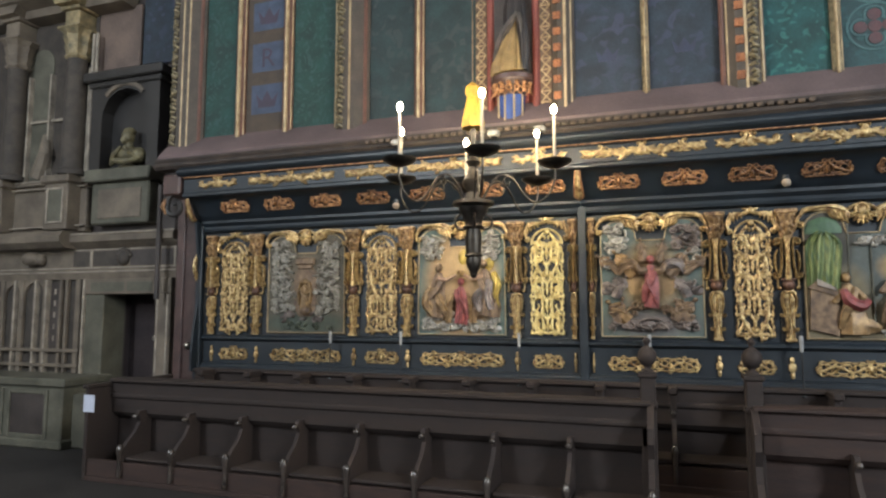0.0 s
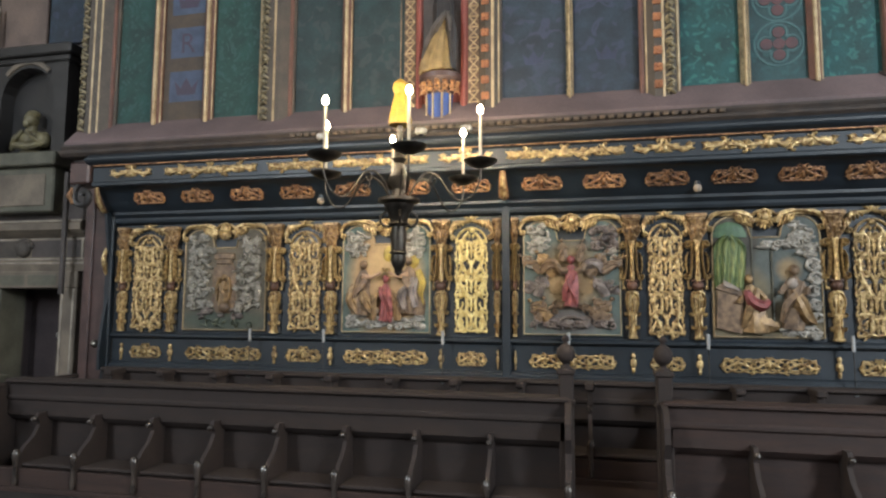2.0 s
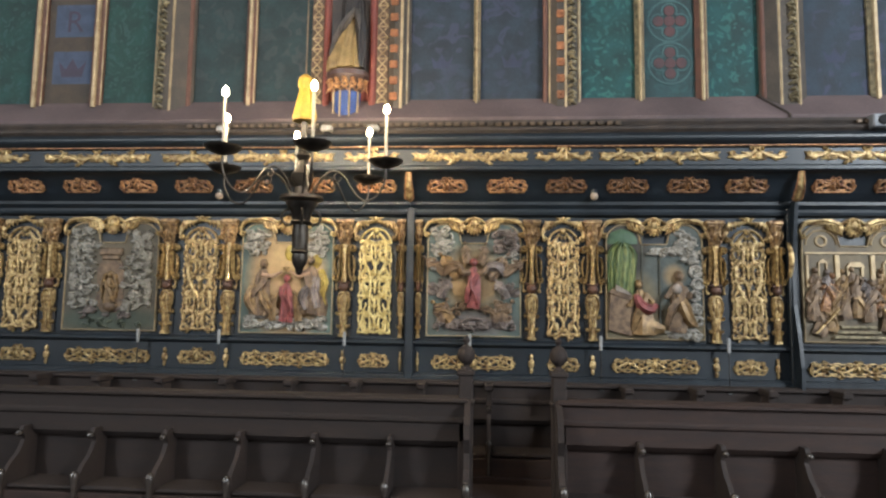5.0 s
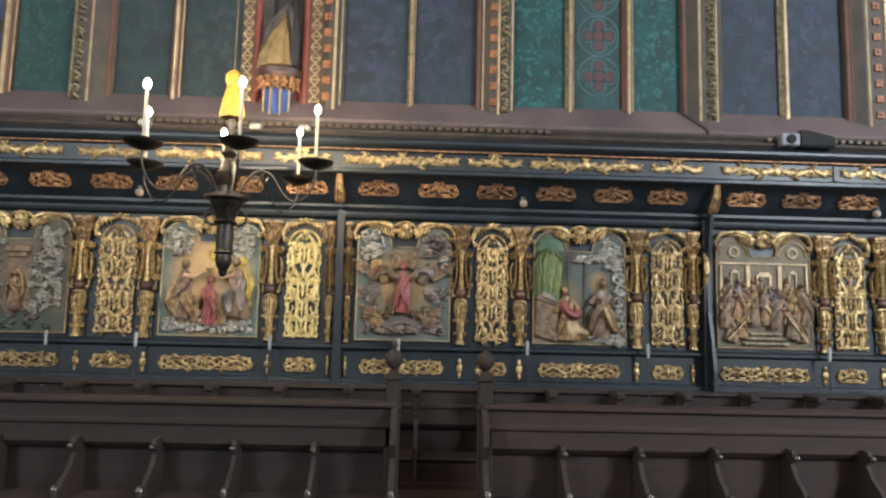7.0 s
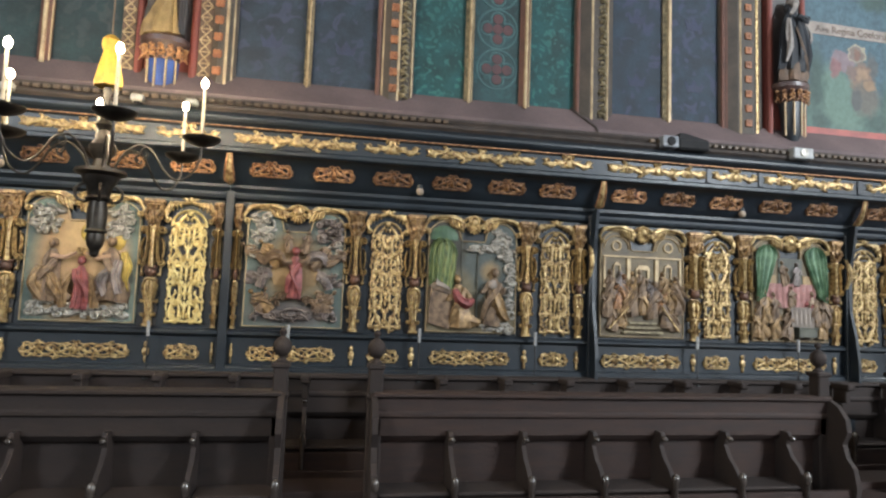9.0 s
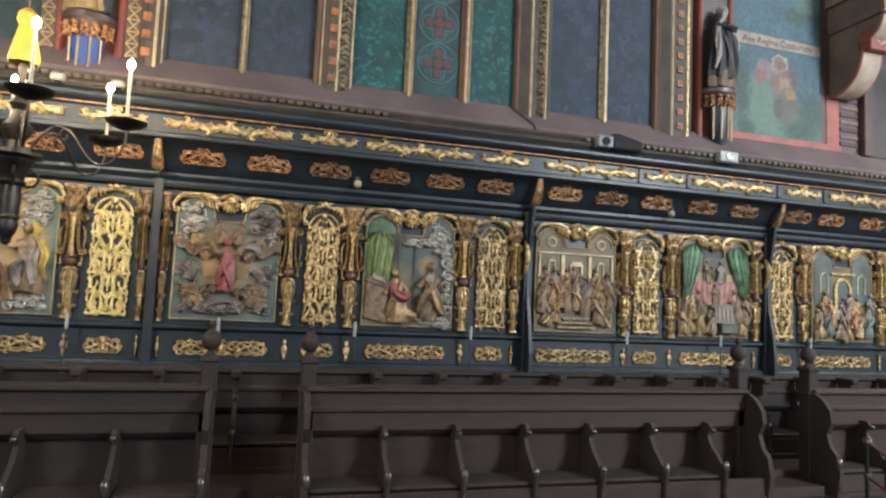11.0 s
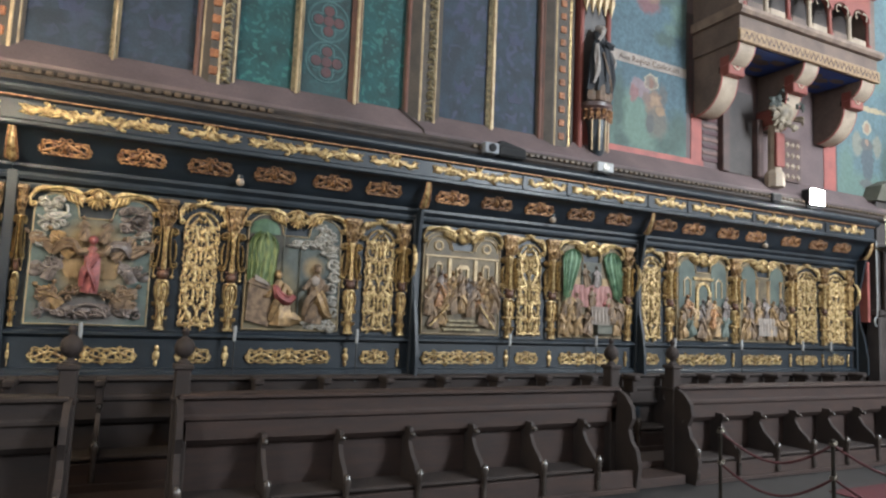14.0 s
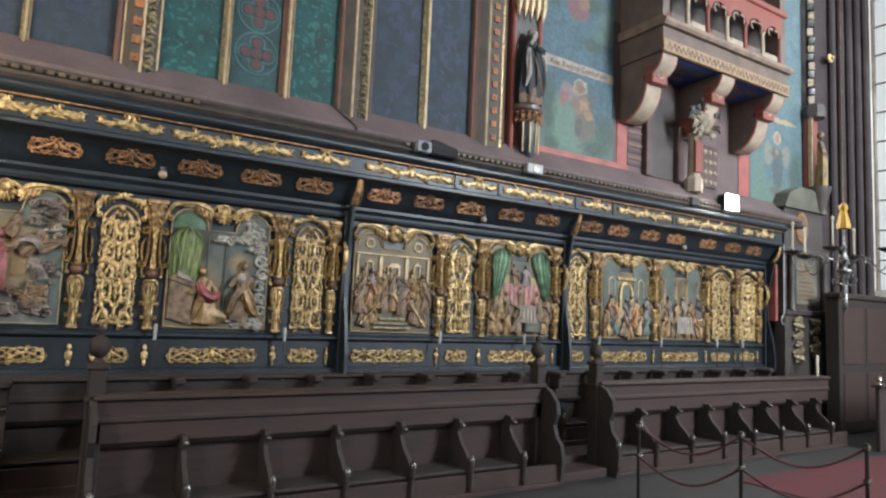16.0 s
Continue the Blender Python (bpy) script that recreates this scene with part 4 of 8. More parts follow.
def robe(mb, x, z, h, y=-0.02, lean=0.0, rng=None, arms=True, wide=1.0, kneel=False):
    """A plain draped shape in half round: a folded skirt, a crossing mantle, two sleeves and a bare round top."""
    rng = rng or random.Random(int(1000 * (x + 3 * z)))
    k = len(mb.v)
    p = rng.uniform(0, 6)
    hip = rng.uniform(-0.04, 0.04) * h
    cloth(mb, [(0, 0, 0), (hip, -0.01 * h, 0.16 * h), (hip, -0.01 * h, 0.45 * h), (0, 0, 0.66 * h), (0, 0, 0.82 * h)], [0.17 * h * wide, 0.165 * h * wide, 0.12 * h, 0.115 * h, 0.035 * h], 6, 0.17, 0.08, 0.62, 20, p)
    s = rng.choice((-1, 1))
    cloth(mb, [(s * 0.10 * h, -0.04 * h, 0.74 * h), (s * 0.03 * h, -0.10 * h, 0.54 * h), (-s * 0.10 * h, -0.10 * h, 0.36 * h), (-s * 0.17 * h * wide, -0.05 * h, 0.10 * h)], [0.035 * h, 0.055 * h, 0.06 * h, 0.035 * h], 4, 0.25, 0.2, 0.7, 14, p)
    if kneel:
        cloth(mb, [(0.02 * h, -0.02 * h, 0.16 * h), (s * 0.2 * h, -0.04 * h, 0.10 * h), (s * 0.36 * h, -0.02 * h, 0.05 * h)], [0.14 * h, 0.11 * h, 0.04 * h], 5, 0.2, 0.15, 0.6, 16, p)
    mb.ball((0, -0.03 * h, 0.90 * h), (0.062 * h, 0.062 * h, 0.078 * h), 8, 6)
    mb.ball((0, 0.0, 0.915 * h), (0.075 * h, 0.05 * h, 0.082 * h), 8, 6)
    if arms:
        for e in (-1, 1):
            up = rng.choice((0.46, 0.56, 0.66))
            cloth(mb, [(e * 0.09 * h, -0.03 * h, 0.72 * h), (e * rng.uniform(0.16, 0.20) * h, -0.07 * h, 0.56 * h), (e * rng.uniform(0.0, 0.26) * h, -0.11 * h, up * h)], [0.042 * h, 0.045 * h, 0.020 * h], 4, 0.18, 0.1, 0.9, 10, p)
    c, q = math.cos(radians(lean)), math.sin(radians(lean))
    mb.v[k:] = [(x + a * c + e * q, y + b, z - a * q + e * c) for a, b, e in mb.v[k:]]
    return mb


def cloud(mb, x, z, w, h, rng, n=12, y=-0.01, thick=0.020):
    """Carved cloud: lumpy wavy ridges and curls lying over one another, among small round billows."""
    for k in range(n):
        px, pz = x + rng.uniform(-w, w) / 2, z + rng.uniform(-h, h) / 2
        px = max(-0.425, min(0.425, px))
        s = rng.choice((-1, 1))
        if k % 3 == 0:
            r = rng.uniform(0.018, 0.032)
            mb.ball((px, y, pz), (r * 1.4, r * 0.9, r * 0.8), 8, 5)
        if k % 2 == 0:
            pts, ws_ = curl(px, pz, rng.uniform(0.028, 0.046), rng.uniform(0, 360), s * rng.uniform(330, 470), thick * 0.62, 12)
            mb.stroke(pts, ws_, rng.uniform(0.026, 0.040), y)
            continue
        pts = scroll_path(px, pz, rng.gauss(0, 24), rng.uniform(0.06, 0.11), s * rng.uniform(2, 12), s * rng.uniform(20, 60), s * rng.choice((1, -1)) * rng.uniform(20, 60), 5)
        m = len(pts) - 1
        mb.stroke(pts, [thick * rng.uniform(0.6, 1.0) * (0.55 + 0.45 * math.sin(math.pi * i / m)) for i in range(m + 1)], rng.uniform(0.024, 0.040), y)
    return mb


def puffs(mb, x, z, w, h, rng, n=10, y=-0.01):
    """Round billows of cloud under the ridges."""
    for _ in range(n):
        r = rng.uniform(0.035, 0.06)
        mb.ball((x + rng.uniform(-w, w) / 2, y + 0.006, z + rng.uniform(-h, h) / 2), (r * 1.3, r * 0.5, r * 0.8), 10, 6)
    return mb


def curtain(mb, x0, x1, z0, z1, y=-0.015, n=9, gather=0.5):
    vs, fs = [], []
    m = 8
    for j in range(m + 1):
        v = j / m
        for i in range(n * 3 + 1):
            u = i / (n * 3)
            sq = 1 - gather * v
            vs.append((x0 + (x1 - x0) * (u * sq), y - 0.014 * (1 + math.sin(u * n * 2 * math.pi + 2 * v)), z1 + (z0 - z1) * v))
    k = n * 3 + 1
    for j in range(m):
        for i in range(k - 1):
            fs.append((j * k + i, j * k + i + 1, (j + 1) * k + i + 1, (j + 1) * k + i))
    return mb.add(vs, fs)


def crest_gold(w):
    """Gilt carving over a relief: a broad leaf strap over each arch that dips to a carved boss with drops."""
    mb = Mb()
    for s in (1, -1):
        line = [(0.505, -0.075), (0.515, -0.03), (0.490, 0.015), (0.465, 0.050), (0.42, 0.066), (0.36, 0.068), (0.30, 0.070), (0.25, 0.072), (0.20, 0.062), (0.155, 0.040), (0.12, 0.005), (0.10, -0.035)]
        mb.stroke([(s * a * w, b) for a, b in line], [0.010, 0.014, 0.019, 0.025, 0.028, 0.027, 0.028, 0.033, 0.040, 0.040, 0.030, 0.010], 0.036)
        mb.stroke([(s * w * (0.13 + 0.033 * i), 0.026 + 0.050 * math.sin(0.30 * i)) for i in range(11)], [0.006 + 0.004 * math.sin(i * 0.31) for i in range(11)], 0.048)
        p, q = curl(s * w * 0.485, -0.075, 0.030, 0 if s > 0 else 180, s * -400, 0.012)
        mb.stroke(p, q, 0.034)
        for j in range(4):
            a = 0.15 + 0.035 * j
            mb.stroke([(s * a * w, 0.04), (s * (a - 0.015) * w, -0.002 - 0.012 * (3 - j)), (s * (a - 0.04) * w, -0.030 - 0.016 * (3 - j))], [0.014, 0.017, 0.005], 0.044)
    for s in (1, -1):
        mb.stroke([(s * 0.15 * w, 0.045), (s * 0.10 * w, 0.050), (s * 0.055 * w, 0.085), (s * 0.01 * w, 0.095)], [0.020, 0.017, 0.014, 0.008], 0.032)
        mb.stroke([(s * 0.12 * w, 0.01), (s * 0.085 * w, 0.005), (s * 0.045 * w, 0.02)], [0.018, 0.016, 0.006], 0.030)
    mb.ball((0, -0.016, 0.035), (0.040, 0.030, 0.052), 10, 7)
    for k in range(9):
        a = radians(-20 + 27.5 * k)
        mb.ball((0.050 * math.cos(a), -0.018, 0.045 + 0.052 * math.sin(a)), (0.020, 0.022, 0.018), 7, 5)
    for k in range(7):
        a = radians(-90 + 23 * (k - 3))
        mb.stroke([(0.030 * math.cos(a), 0.01 + 0.02 * math.sin(a)), (0.070 * math.cos(a), 0.01 + 0.065 * math.sin(a)), (0.10 * math.cos(a), 0.01 + 0.105 * math.sin(a))], [0.012, 0.016, 0.006], 0.045)
    return mb


def arch_curtain(mb, cx, z0, z1, r, y, side=0, tail=0.30):
    """A curtain hung in an arch: pleats that fall from the crown and, with a side, gather towards that edge in a tail."""
    vs, fs, m, n = [], [], 16, 36
    for j in range(m + 1):
        v = j / m
        z = z1 - (z1 - z0) * v
        half = r * min(1.0, math.sqrt(max(0.05, 1 - max(0.0, (z - (z1 - r)) / r) ** 2)))
        keep = 1 - (1 - tail) * max(0.0, v - 0.15) ** 1.2 * (1 if side else 0.25)
        for i in range(n + 1):
            u = i / n
            e = u if side <= 0 else 1 - u
            x = cx + (1 if side <= 0 else -1) * (-half + 2 * half * e * keep)
            sag = (0.10 * e * v * (1 - 0.3 * v)) if side else 0.02 * math.sin(e * 25)
            vs.append((x, y - 0.014 * (1 + math.sin(e * 30 + 2.5 * v + 2 * math.sin(5 * e))) - 0.02 * v, z + sag))
    for j in range(m):
        for i in range(n):
            a = j * (n + 1) + i
            fs.append((a, a + 1, a + n + 2, a + n + 1))
    return mb.add(vs, fs)


CREST = {}


DRAPE_DIM = mat("dim_green_cloth", (0.075, 0.15, 0.075), (0.03, 0.07, 0.04), 0.5, 0.1, 10, 0.3, 70)
GLORY = painted("golden_sky_over_teal", (0.135, 0.19, 0.17), [(0, 0.55, 0.41, 0.60, (0.36, 0.235, 0.12), 0.35), (0.0, 0.80, 0.20, 0.25, (0.42, 0.29, 0.14), 0.9)], 0.05)
CHAMBER = painted("painted_chamber", (0.12, 0.14, 0.13), [(-0.30, 0.30, 0.36, 0.44, (0.15, 0.125, 0.075), 0.3), (-0.30, 0.95, 0.24, 0.34, (0.055, 0.05, 0.04), 0.2), (0.22, 0.15, 0.35, 0.20, (0.13, 0.10, 0.055), 0.5), (0.20, 0.66, 0.10, 0.10, (0.24, 0.17, 0.09), 0.7)], 0.04)
HEAVEN = painted("grey_green_heaven", (0.13, 0.175, 0.16), [(0, 0.60, 0.28, 0.34, (0.24, 0.165, 0.085), 0.6), (0.0, 0.14, 0.40, 0.12, (0.12, 0.105, 0.10), 0.7)], 0.06)
DUSK = painted("dim_green_dusk", (0.13, 0.115, 0.085), [(0, 0.12, 0.60, 0.12, (0.05, 0.065, 0.05), 0.6), (0, 0.72, 0.22, 0.46, (0.12, 0.10, 0.07), 0.6)], 0.06)


def relief(parent, x0, x1, kind):
    w, h, c = x1 - x0, Z1 - Z0 - 0.02, (x0 + x1) / 2
    rng = random.Random(ord(kind))
    ground = {"a": DUSK, "b": GLORY, "c": HEAVEN, "d": CHAMBER}.get(kind, GROUND_D)
    p = part("relief_panel", Mb().extrude(two_arches(w, h), "y", -0.012, 0.02), ground, parent, {
        "a": "dim relief of silver clouds round a small gilt shape", "b": "relief of three robed shapes on silver clouds under a golden sky",
        "c": "relief of a rose-robed shape among clouds and gilt rays", "d": "relief of a room with a green curtain and two robed shapes",
        "e": "relief of a crowd before a pillared hall and steps", "f": "relief with two green curtains and a pink hanging",
        "g": "relief of robed shapes before blue arches", "h": "relief of robed shapes round a table"}[kind], 0, at=pose(c, Y - 0.012, Z0))

    def sub(name, mb, m, label="", smooth=40):
        e = part(name, mb, m, p, label, smooth)
        if name in ("cloud", "cloud_bank"):
            e["kind"] = "stuff"
    o = two_arches(w, h, inset=0.012)
    sub("frame", Mb().stroke(o + [o[0]], 0.006, 0.014, -0.012), PALE_GOLD, "thin gilt frame")
    f = -0.014

    def crowd(spots, tones, wide=0.9):
        for k, (x, z, hh) in enumerate(spots):
            sub("robed_shape", robe(Mb(), x, z, hh, f - 0.010 * (1 + k % 3), rng.uniform(-14, 14), rng, True, wide), tones[k % len(tones)])
    if kind == "a":
        sub("dark_niche", Mb().extrude(arc(0, 0.62, 0.15, 0, 180, 12, 1.4) + [(-0.15, 0.30), (-0.08, 0.20), (0.08, 0.20), (0.15, 0.30)], "y", f - 0.006, f + 0.006), UMBER, "brown hollow behind the gilt shape", 0)
        for sx in (-1, 1):
            for k in range(8):
                sub("cloud", cloud(Mb(), sx * (0.315 + 0.03 * (k % 2)), 0.27 + 0.112 * k, 0.33, 0.10, rng, 13, f, 0.017), SILVER, "tarnished silver cloud")
        sub("cloud", cloud(Mb(), 0.0, 0.20, 0.62, 0.10, rng, 14, f), MAUVE, "dull brown cloud")
        sub("cloud", cloud(Mb(), 0.0, 0.09, 0.80, 0.08, rng, 10, f, 0.010), GROUND_A, "dark green ground waves")
        sub("gilt_strap", Mb().stroke([(-0.075, 0.34), (-0.085, 0.48), (-0.055, 0.60), (0, 0.63), (0.055, 0.60), (0.085, 0.48), (0.07, 0.36)], [0.010, 0.018, 0.022, 0.024, 0.022, 0.018, 0.010], 0.045, f), OCHRE, "dull gilt strap")
        sub("robed_shape", robe(Mb(), 0, 0.28, 0.36, f - 0.02, 0, rng), OCHRE)
        sub("urn", Mb().ball((0.02, f - 0.03, 0.27), (0.075, 0.05, 0.06), 12, 8), UMBER, "brown round urn")
        sub("cap", Mb().box(-0.13, 0.13, f - 0.035, f, 0.82, 0.90, 0.012).box(-0.10, 0.10, f - 0.03, f, 0.77, 0.82, 0.008), UMBER, "brown carved cap", 0)
    elif kind == "b":
        for sx, m in ((-0.325, SILVER), (0.325, SILVER)):
            sub("cloud_bank", puffs(Mb(), sx, 0.96, 0.20, 0.26, rng, 9, f), m, "silver billows")
            sub("cloud", cloud(Mb(), sx, 0.97, 0.24, 0.30, rng, 22, f - 0.012, 0.018), m, "silver cloud")
        for sx in (-0.33, -0.11, 0.12, 0.34):
            sub("cloud_bank", puffs(Mb(), sx, 0.11, 0.20, 0.08, rng, 5, f), SILVER)
            sub("cloud", cloud(Mb(), sx, 0.13, 0.24, 0.13, rng, 10, f - 0.01), SILVER, "silver cloud")
        sub("robed_shape", robe(Mb(), -0.28, 0.20, 0.60, f - 0.01, 3, random.Random(3), False, 1.0, True), UMBER, "gilt brown seated shape")
        sub("drapery", cloth(cloth(Mb(), [(-0.33, f - 0.04, 0.52), (-0.37, f - 0.06, 0.36), (-0.30, f - 0.06, 0.22)], [0.04, 0.065, 0.03], 4, 0.25, 0.2), [(-0.26, f - 0.06, 0.44), (-0.20, f - 0.08, 0.34), (-0.14, f - 0.05, 0.22)], [0.03, 0.05, 0.03], 4, 0.3, 0.2), OCHRE, "gilt brown drapery")
        sub("robed_shape", robe(Mb(), 0.30, 0.22, 0.62, f - 0.01, -4, random.Random(8), False, 1.2, True), UMBER, "brown seated shape")
        sub("drapery", cloth(cloth(Mb(), [(0.26, f - 0.06, 0.50), (0.20, f - 0.08, 0.40), (0.24, f - 0.07, 0.26)], [0.03, 0.05, 0.03], 4, 0.25, 0.2), [(0.34, f - 0.05, 0.60), (0.32, f - 0.08, 0.46), (0.36, f - 0.07, 0.28)], [0.03, 0.05, 0.04], 4, 0.25, 0.2), MAUVE, "grey brown drapery")
        sub("yellow_drapery", cloth(Mb(), [(0.37, f - 0.02, 0.68), (0.42, f - 0.05, 0.54), (0.40, f - 0.05, 0.42), (0.43, f - 0.03, 0.30)], [0.025, 0.04, 0.035, 0.012], 4, 0.25, 0.2), DRAPE_YELLOW, "bright yellow drapery")
        sub("robed_shape", robe(Mb(), 0.01, 0.13, 0.50, f - 0.03, 0, random.Random(5), False, 0.85), ROSE, "rose-robed kneeling shape")
        sub("mantle", cloth(cloth(Mb(), [(-0.06, f - 0.05, 0.46), (-0.12, f - 0.06, 0.34), (-0.13, f - 0.04, 0.14)], [0.015, 0.03, 0.035], 4, 0.2), [(0.09, f - 0.05, 0.46), (0.14, f - 0.06, 0.34), (0.15, f - 0.04, 0.14)], [0.015, 0.03, 0.035], 4, 0.2), OCHRE, "gilt mantle")
        sub("outstretched_arms", Mb().tube([(-0.25, f - 0.05, 0.62), (-0.14, f - 0.06, 0.605), (-0.03, f - 0.06, 0.66)], [0.028, 0.02, 0.014], 7).tube([(0.27, f - 0.05, 0.64), (0.15, f - 0.06, 0.61), (0.05, f - 0.06, 0.66)], [0.028, 0.02, 0.014], 7), FLESH)
        sub("crown", Mb().lathe([(0.03, 0), (0.035, 0.02), (0.045, 0.05)], (0.01, f - 0.05, 0.655), 10, 1, 1, 0.12, 5), GOLD, "small gilt crown")
        sub("halo", Mb().ball((0.295, f + 0.002, 0.79), (0.085, 0.014, 0.095), 16, 6), DRAPE_YELLOW, "yellow gilt halo")
        sub("glow_disc", Mb().ball((0.03, f + 0.002, 0.86), (0.06, 0.012, 0.085), 14, 6), DRAPE_YELLOW, "yellow gilt disc")
    elif kind == "c":
        sub("cloud_bank", puffs(Mb(), -0.34, 0.98, 0.20, 0.24, rng, 9, f), SILVER)
        sub("cloud", cloud(Mb(), -0.33, 1.0, 0.24, 0.26, rng, 20, f - 0.012, 0.019), SILVER, "silver cloud")
        sub("cloud", cloud(Mb(), -0.42, 0.78, 0.10, 0.18, rng, 9, f - 0.01, 0.018), SILVER, "silver cloud")
        sub("cloud_bank", puffs(Mb(), 0.34, 0.98, 0.20, 0.22, rng, 9, f), MAUVE)
        sub("cloud", cloud(Mb(), 0.33, 0.98, 0.24, 0.26, rng, 20, f - 0.012, 0.018), MAUVE, "dull grey cloud")
        sub("cloud", cloud(Mb(), 0.40, 0.80, 0.12, 0.14, rng, 8, f - 0.01), SILVER, "silver cloud")
        for s in (-1, 1):
            fan = Mb()
            fan.extrude([(s * 0.05, 0.42), (s * 0.20, 0.43), (s * 0.24, 0.54), (s * 0.20, 0.66), (s * 0.08, 0.70)], "y", f - 0.016, f)
            sub("ray_fan", fan, SKYGOLD, "golden fan of rays", 30)
            for x, z, hh, le, tone in ((0.16, 0.62, 0.34, 34, OCHRE), (0.30, 0.66, 0.30, 60, UMBER), (0.34, 0.40, 0.26, -30, MAUVE), (0.22, 0.17, 0.30, 48, OCHRE), (0.34, 0.16, 0.26, -20, UMBER), (0.07, 0.76, 0.24, 10, UMBER)):
                sub("robed_shape", robe(Mb(), s * x, z, hh, f - 0.02, s * le + rng.uniform(-8, 8), rng, True, 1.0), tone if s < 0 else (UMBER if tone is OCHRE else tone))
            sub("flying_drapery", cloth(Mb(), [(s * 0.10, f - 0.05, 0.66), (s * 0.17, f - 0.07, 0.73), (s * 0.26, f - 0.05, 0.72), (s * 0.31, f - 0.03, 0.63)], [0.015, 0.04, 0.05, 0.015], 4, 0.25, 0.2), (UMBER, MAUVE)[s > 0], "brown flying drapery")
            sub("cloud", cloud(Mb(), s * 0.24, 0.28, 0.30, 0.14, rng, 14, f - 0.02, 0.019), UMBER, "brown cloud")
            sub("cloud_bank", puffs(Mb(), s * 0.36, 0.50, 0.16, 0.12, rng, 6, f), MAUVE, "grey brown billows")
            sub("cloud", cloud(Mb(), s * 0.36, 0.52, 0.18, 0.12, rng, 9, f - 0.01), MAUVE, "grey brown cloud")
            sub("raised_arm", cloth(Mb(), [(s * 0.04, f - 0.07, 0.67), (s * 0.10, f - 0.10, 0.66), (s * 0.14, f - 0.09, 0.73)], [0.030, 0.028, 0.014], 4, 0.15), UMBER)
        for sx in (-0.26, 0, 0.26):
            sub("cloud_bank", puffs(Mb(), sx, 0.14, 0.26, 0.06, rng, 7, f), MAUVE, "mauve grey billows")
            sub("cloud", cloud(Mb(), sx, 0.13, 0.30, 0.08, rng, 9, f - 0.015, 0.018), MAUVE, "mauve grey swirling cloud")
        ring = Mb()
        ring.stroke(arc(0.0, 0.14, 0.12, 0, 360, 24, 0.42), 0.014, 0.04, f - 0.01)
        sub("cloud_ring", ring, MAUVE)
        sub("robed_shape", robe(Mb(), 0, 0.30, 0.52, f - 0.05, 0, random.Random(12), False, 0.75), ROSE, "rose-robed rising shape")
        sub("girdle_folds", cloth(Mb(), [(0.04, f - 0.10, 0.66), (-0.03, f - 0.12, 0.56), (0.02, f - 0.12, 0.44), (0.06, f - 0.10, 0.32)], [0.010, 0.017, 0.018, 0.010], 4, 0.25, 0.2), ROSE)
    elif kind == "d":
        sub("post", Mb().box(0.045, 0.060, f - 0.020, f, 0.10, 0.84, 0.003).box(-0.13, -0.115, f - 0.012, f, 0.30, 1.10, 0.003), GROUND_C, smooth=0)
        sub("canopy_dome", Mb().lathe([(0.150, 0), (0.147, 0.05), (0.11, 0.12), (0.03, 0.155)], (-0.32, f, 0.975), 30, 1, 0.16, 0.03, 14, 180, 360), DRAPE_DIM, "green domed canopy")
        sub("curtain", arch_curtain(Mb(), -0.325, 0.47, 0.99, 0.155, f - 0.012), DRAPE_GOLD, "green and gold curtain")
        for cx_, cz_, cw, chh, cn in ((0.33, 1.03, 0.22, 0.20, 18), (0.13, 0.90, 0.46, 0.07, 16), (0.38, 0.84, 0.16, 0.12, 10), (0.28, 0.07, 0.34, 0.07, 12)):
            sub("cloud_bank", puffs(Mb(), cx_, cz_, cw * 0.8, chh * 0.7, rng, 6, f), SILVER)
            sub("cloud", cloud(Mb(), cx_, cz_, cw, chh, rng, cn, f - 0.01), SILVER, "silver cloud")
        for k in range(5):
            rg = Mb()
            rg.stroke(arc(0.41 + 0.02 * math.sin(k * 2), 0.70 - 0.125 * k, 0.055 - 0.004 * k, 20, 350, 14), 0.016, 0.034, f)
            sub("cloud", cloud(rg, 0.41, 0.70 - 0.125 * k, 0.10, 0.08, rng, 3, f), SILVER, "silver cloud ring")
        sub("desk", Mb().extrude([(-0.47, 0.10), (-0.24, 0.04), (-0.22, 0.40), (-0.45, 0.48)], "y", f - 0.045, f).extrude([(-0.48, 0.48), (-0.21, 0.39), (-0.21, 0.43), (-0.40, 0.54)], "y", f - 0.06, f), UMBER, "brown desk", 0)
        sub("book", Mb().extrude([(-0.40, 0.50), (-0.25, 0.45), (-0.28, 0.49), (-0.40, 0.56)], "y", f - 0.075, f - 0.03), LINEN, "open pale book", 0)
        sub("robed_shape", robe(Mb(), -0.11, 0.06, 0.56, f - 0.02, -6, random.Random(21), True, 1.2, True), OCHRE, "gilt brown kneeling shape")
        sub("shawl", cloth(Mb(), [(-0.20, f - 0.07, 0.46), (-0.16, f - 0.10, 0.36), (-0.06, f - 0.11, 0.31), (0.0, f - 0.07, 0.36)], [0.02, 0.042, 0.045, 0.02], 4, 0.22, 0.2), ROSE, "rose shawl")
        sub("robed_shape", robe(Mb(), 0.20, 0.09, 0.62, f - 0.02, 4, random.Random(33), True, 0.85), UMBER, "brown standing shape")
        sub("gilt_mantle", cloth(Mb(), [(0.21, f - 0.06, 0.46), (0.27, f - 0.08, 0.32), (0.33, f - 0.06, 0.20), (0.41, f - 0.03, 0.15)], [0.035, 0.06, 0.05, 0.012], 4, 0.25, 0.2), OCHRE, "gilt mantle")
        sub("chest", Mb().ball((0.205, f - 0.07, 0.52), (0.05, 0.035, 0.055), 10, 7), LINEN)
    elif kind in "ef":
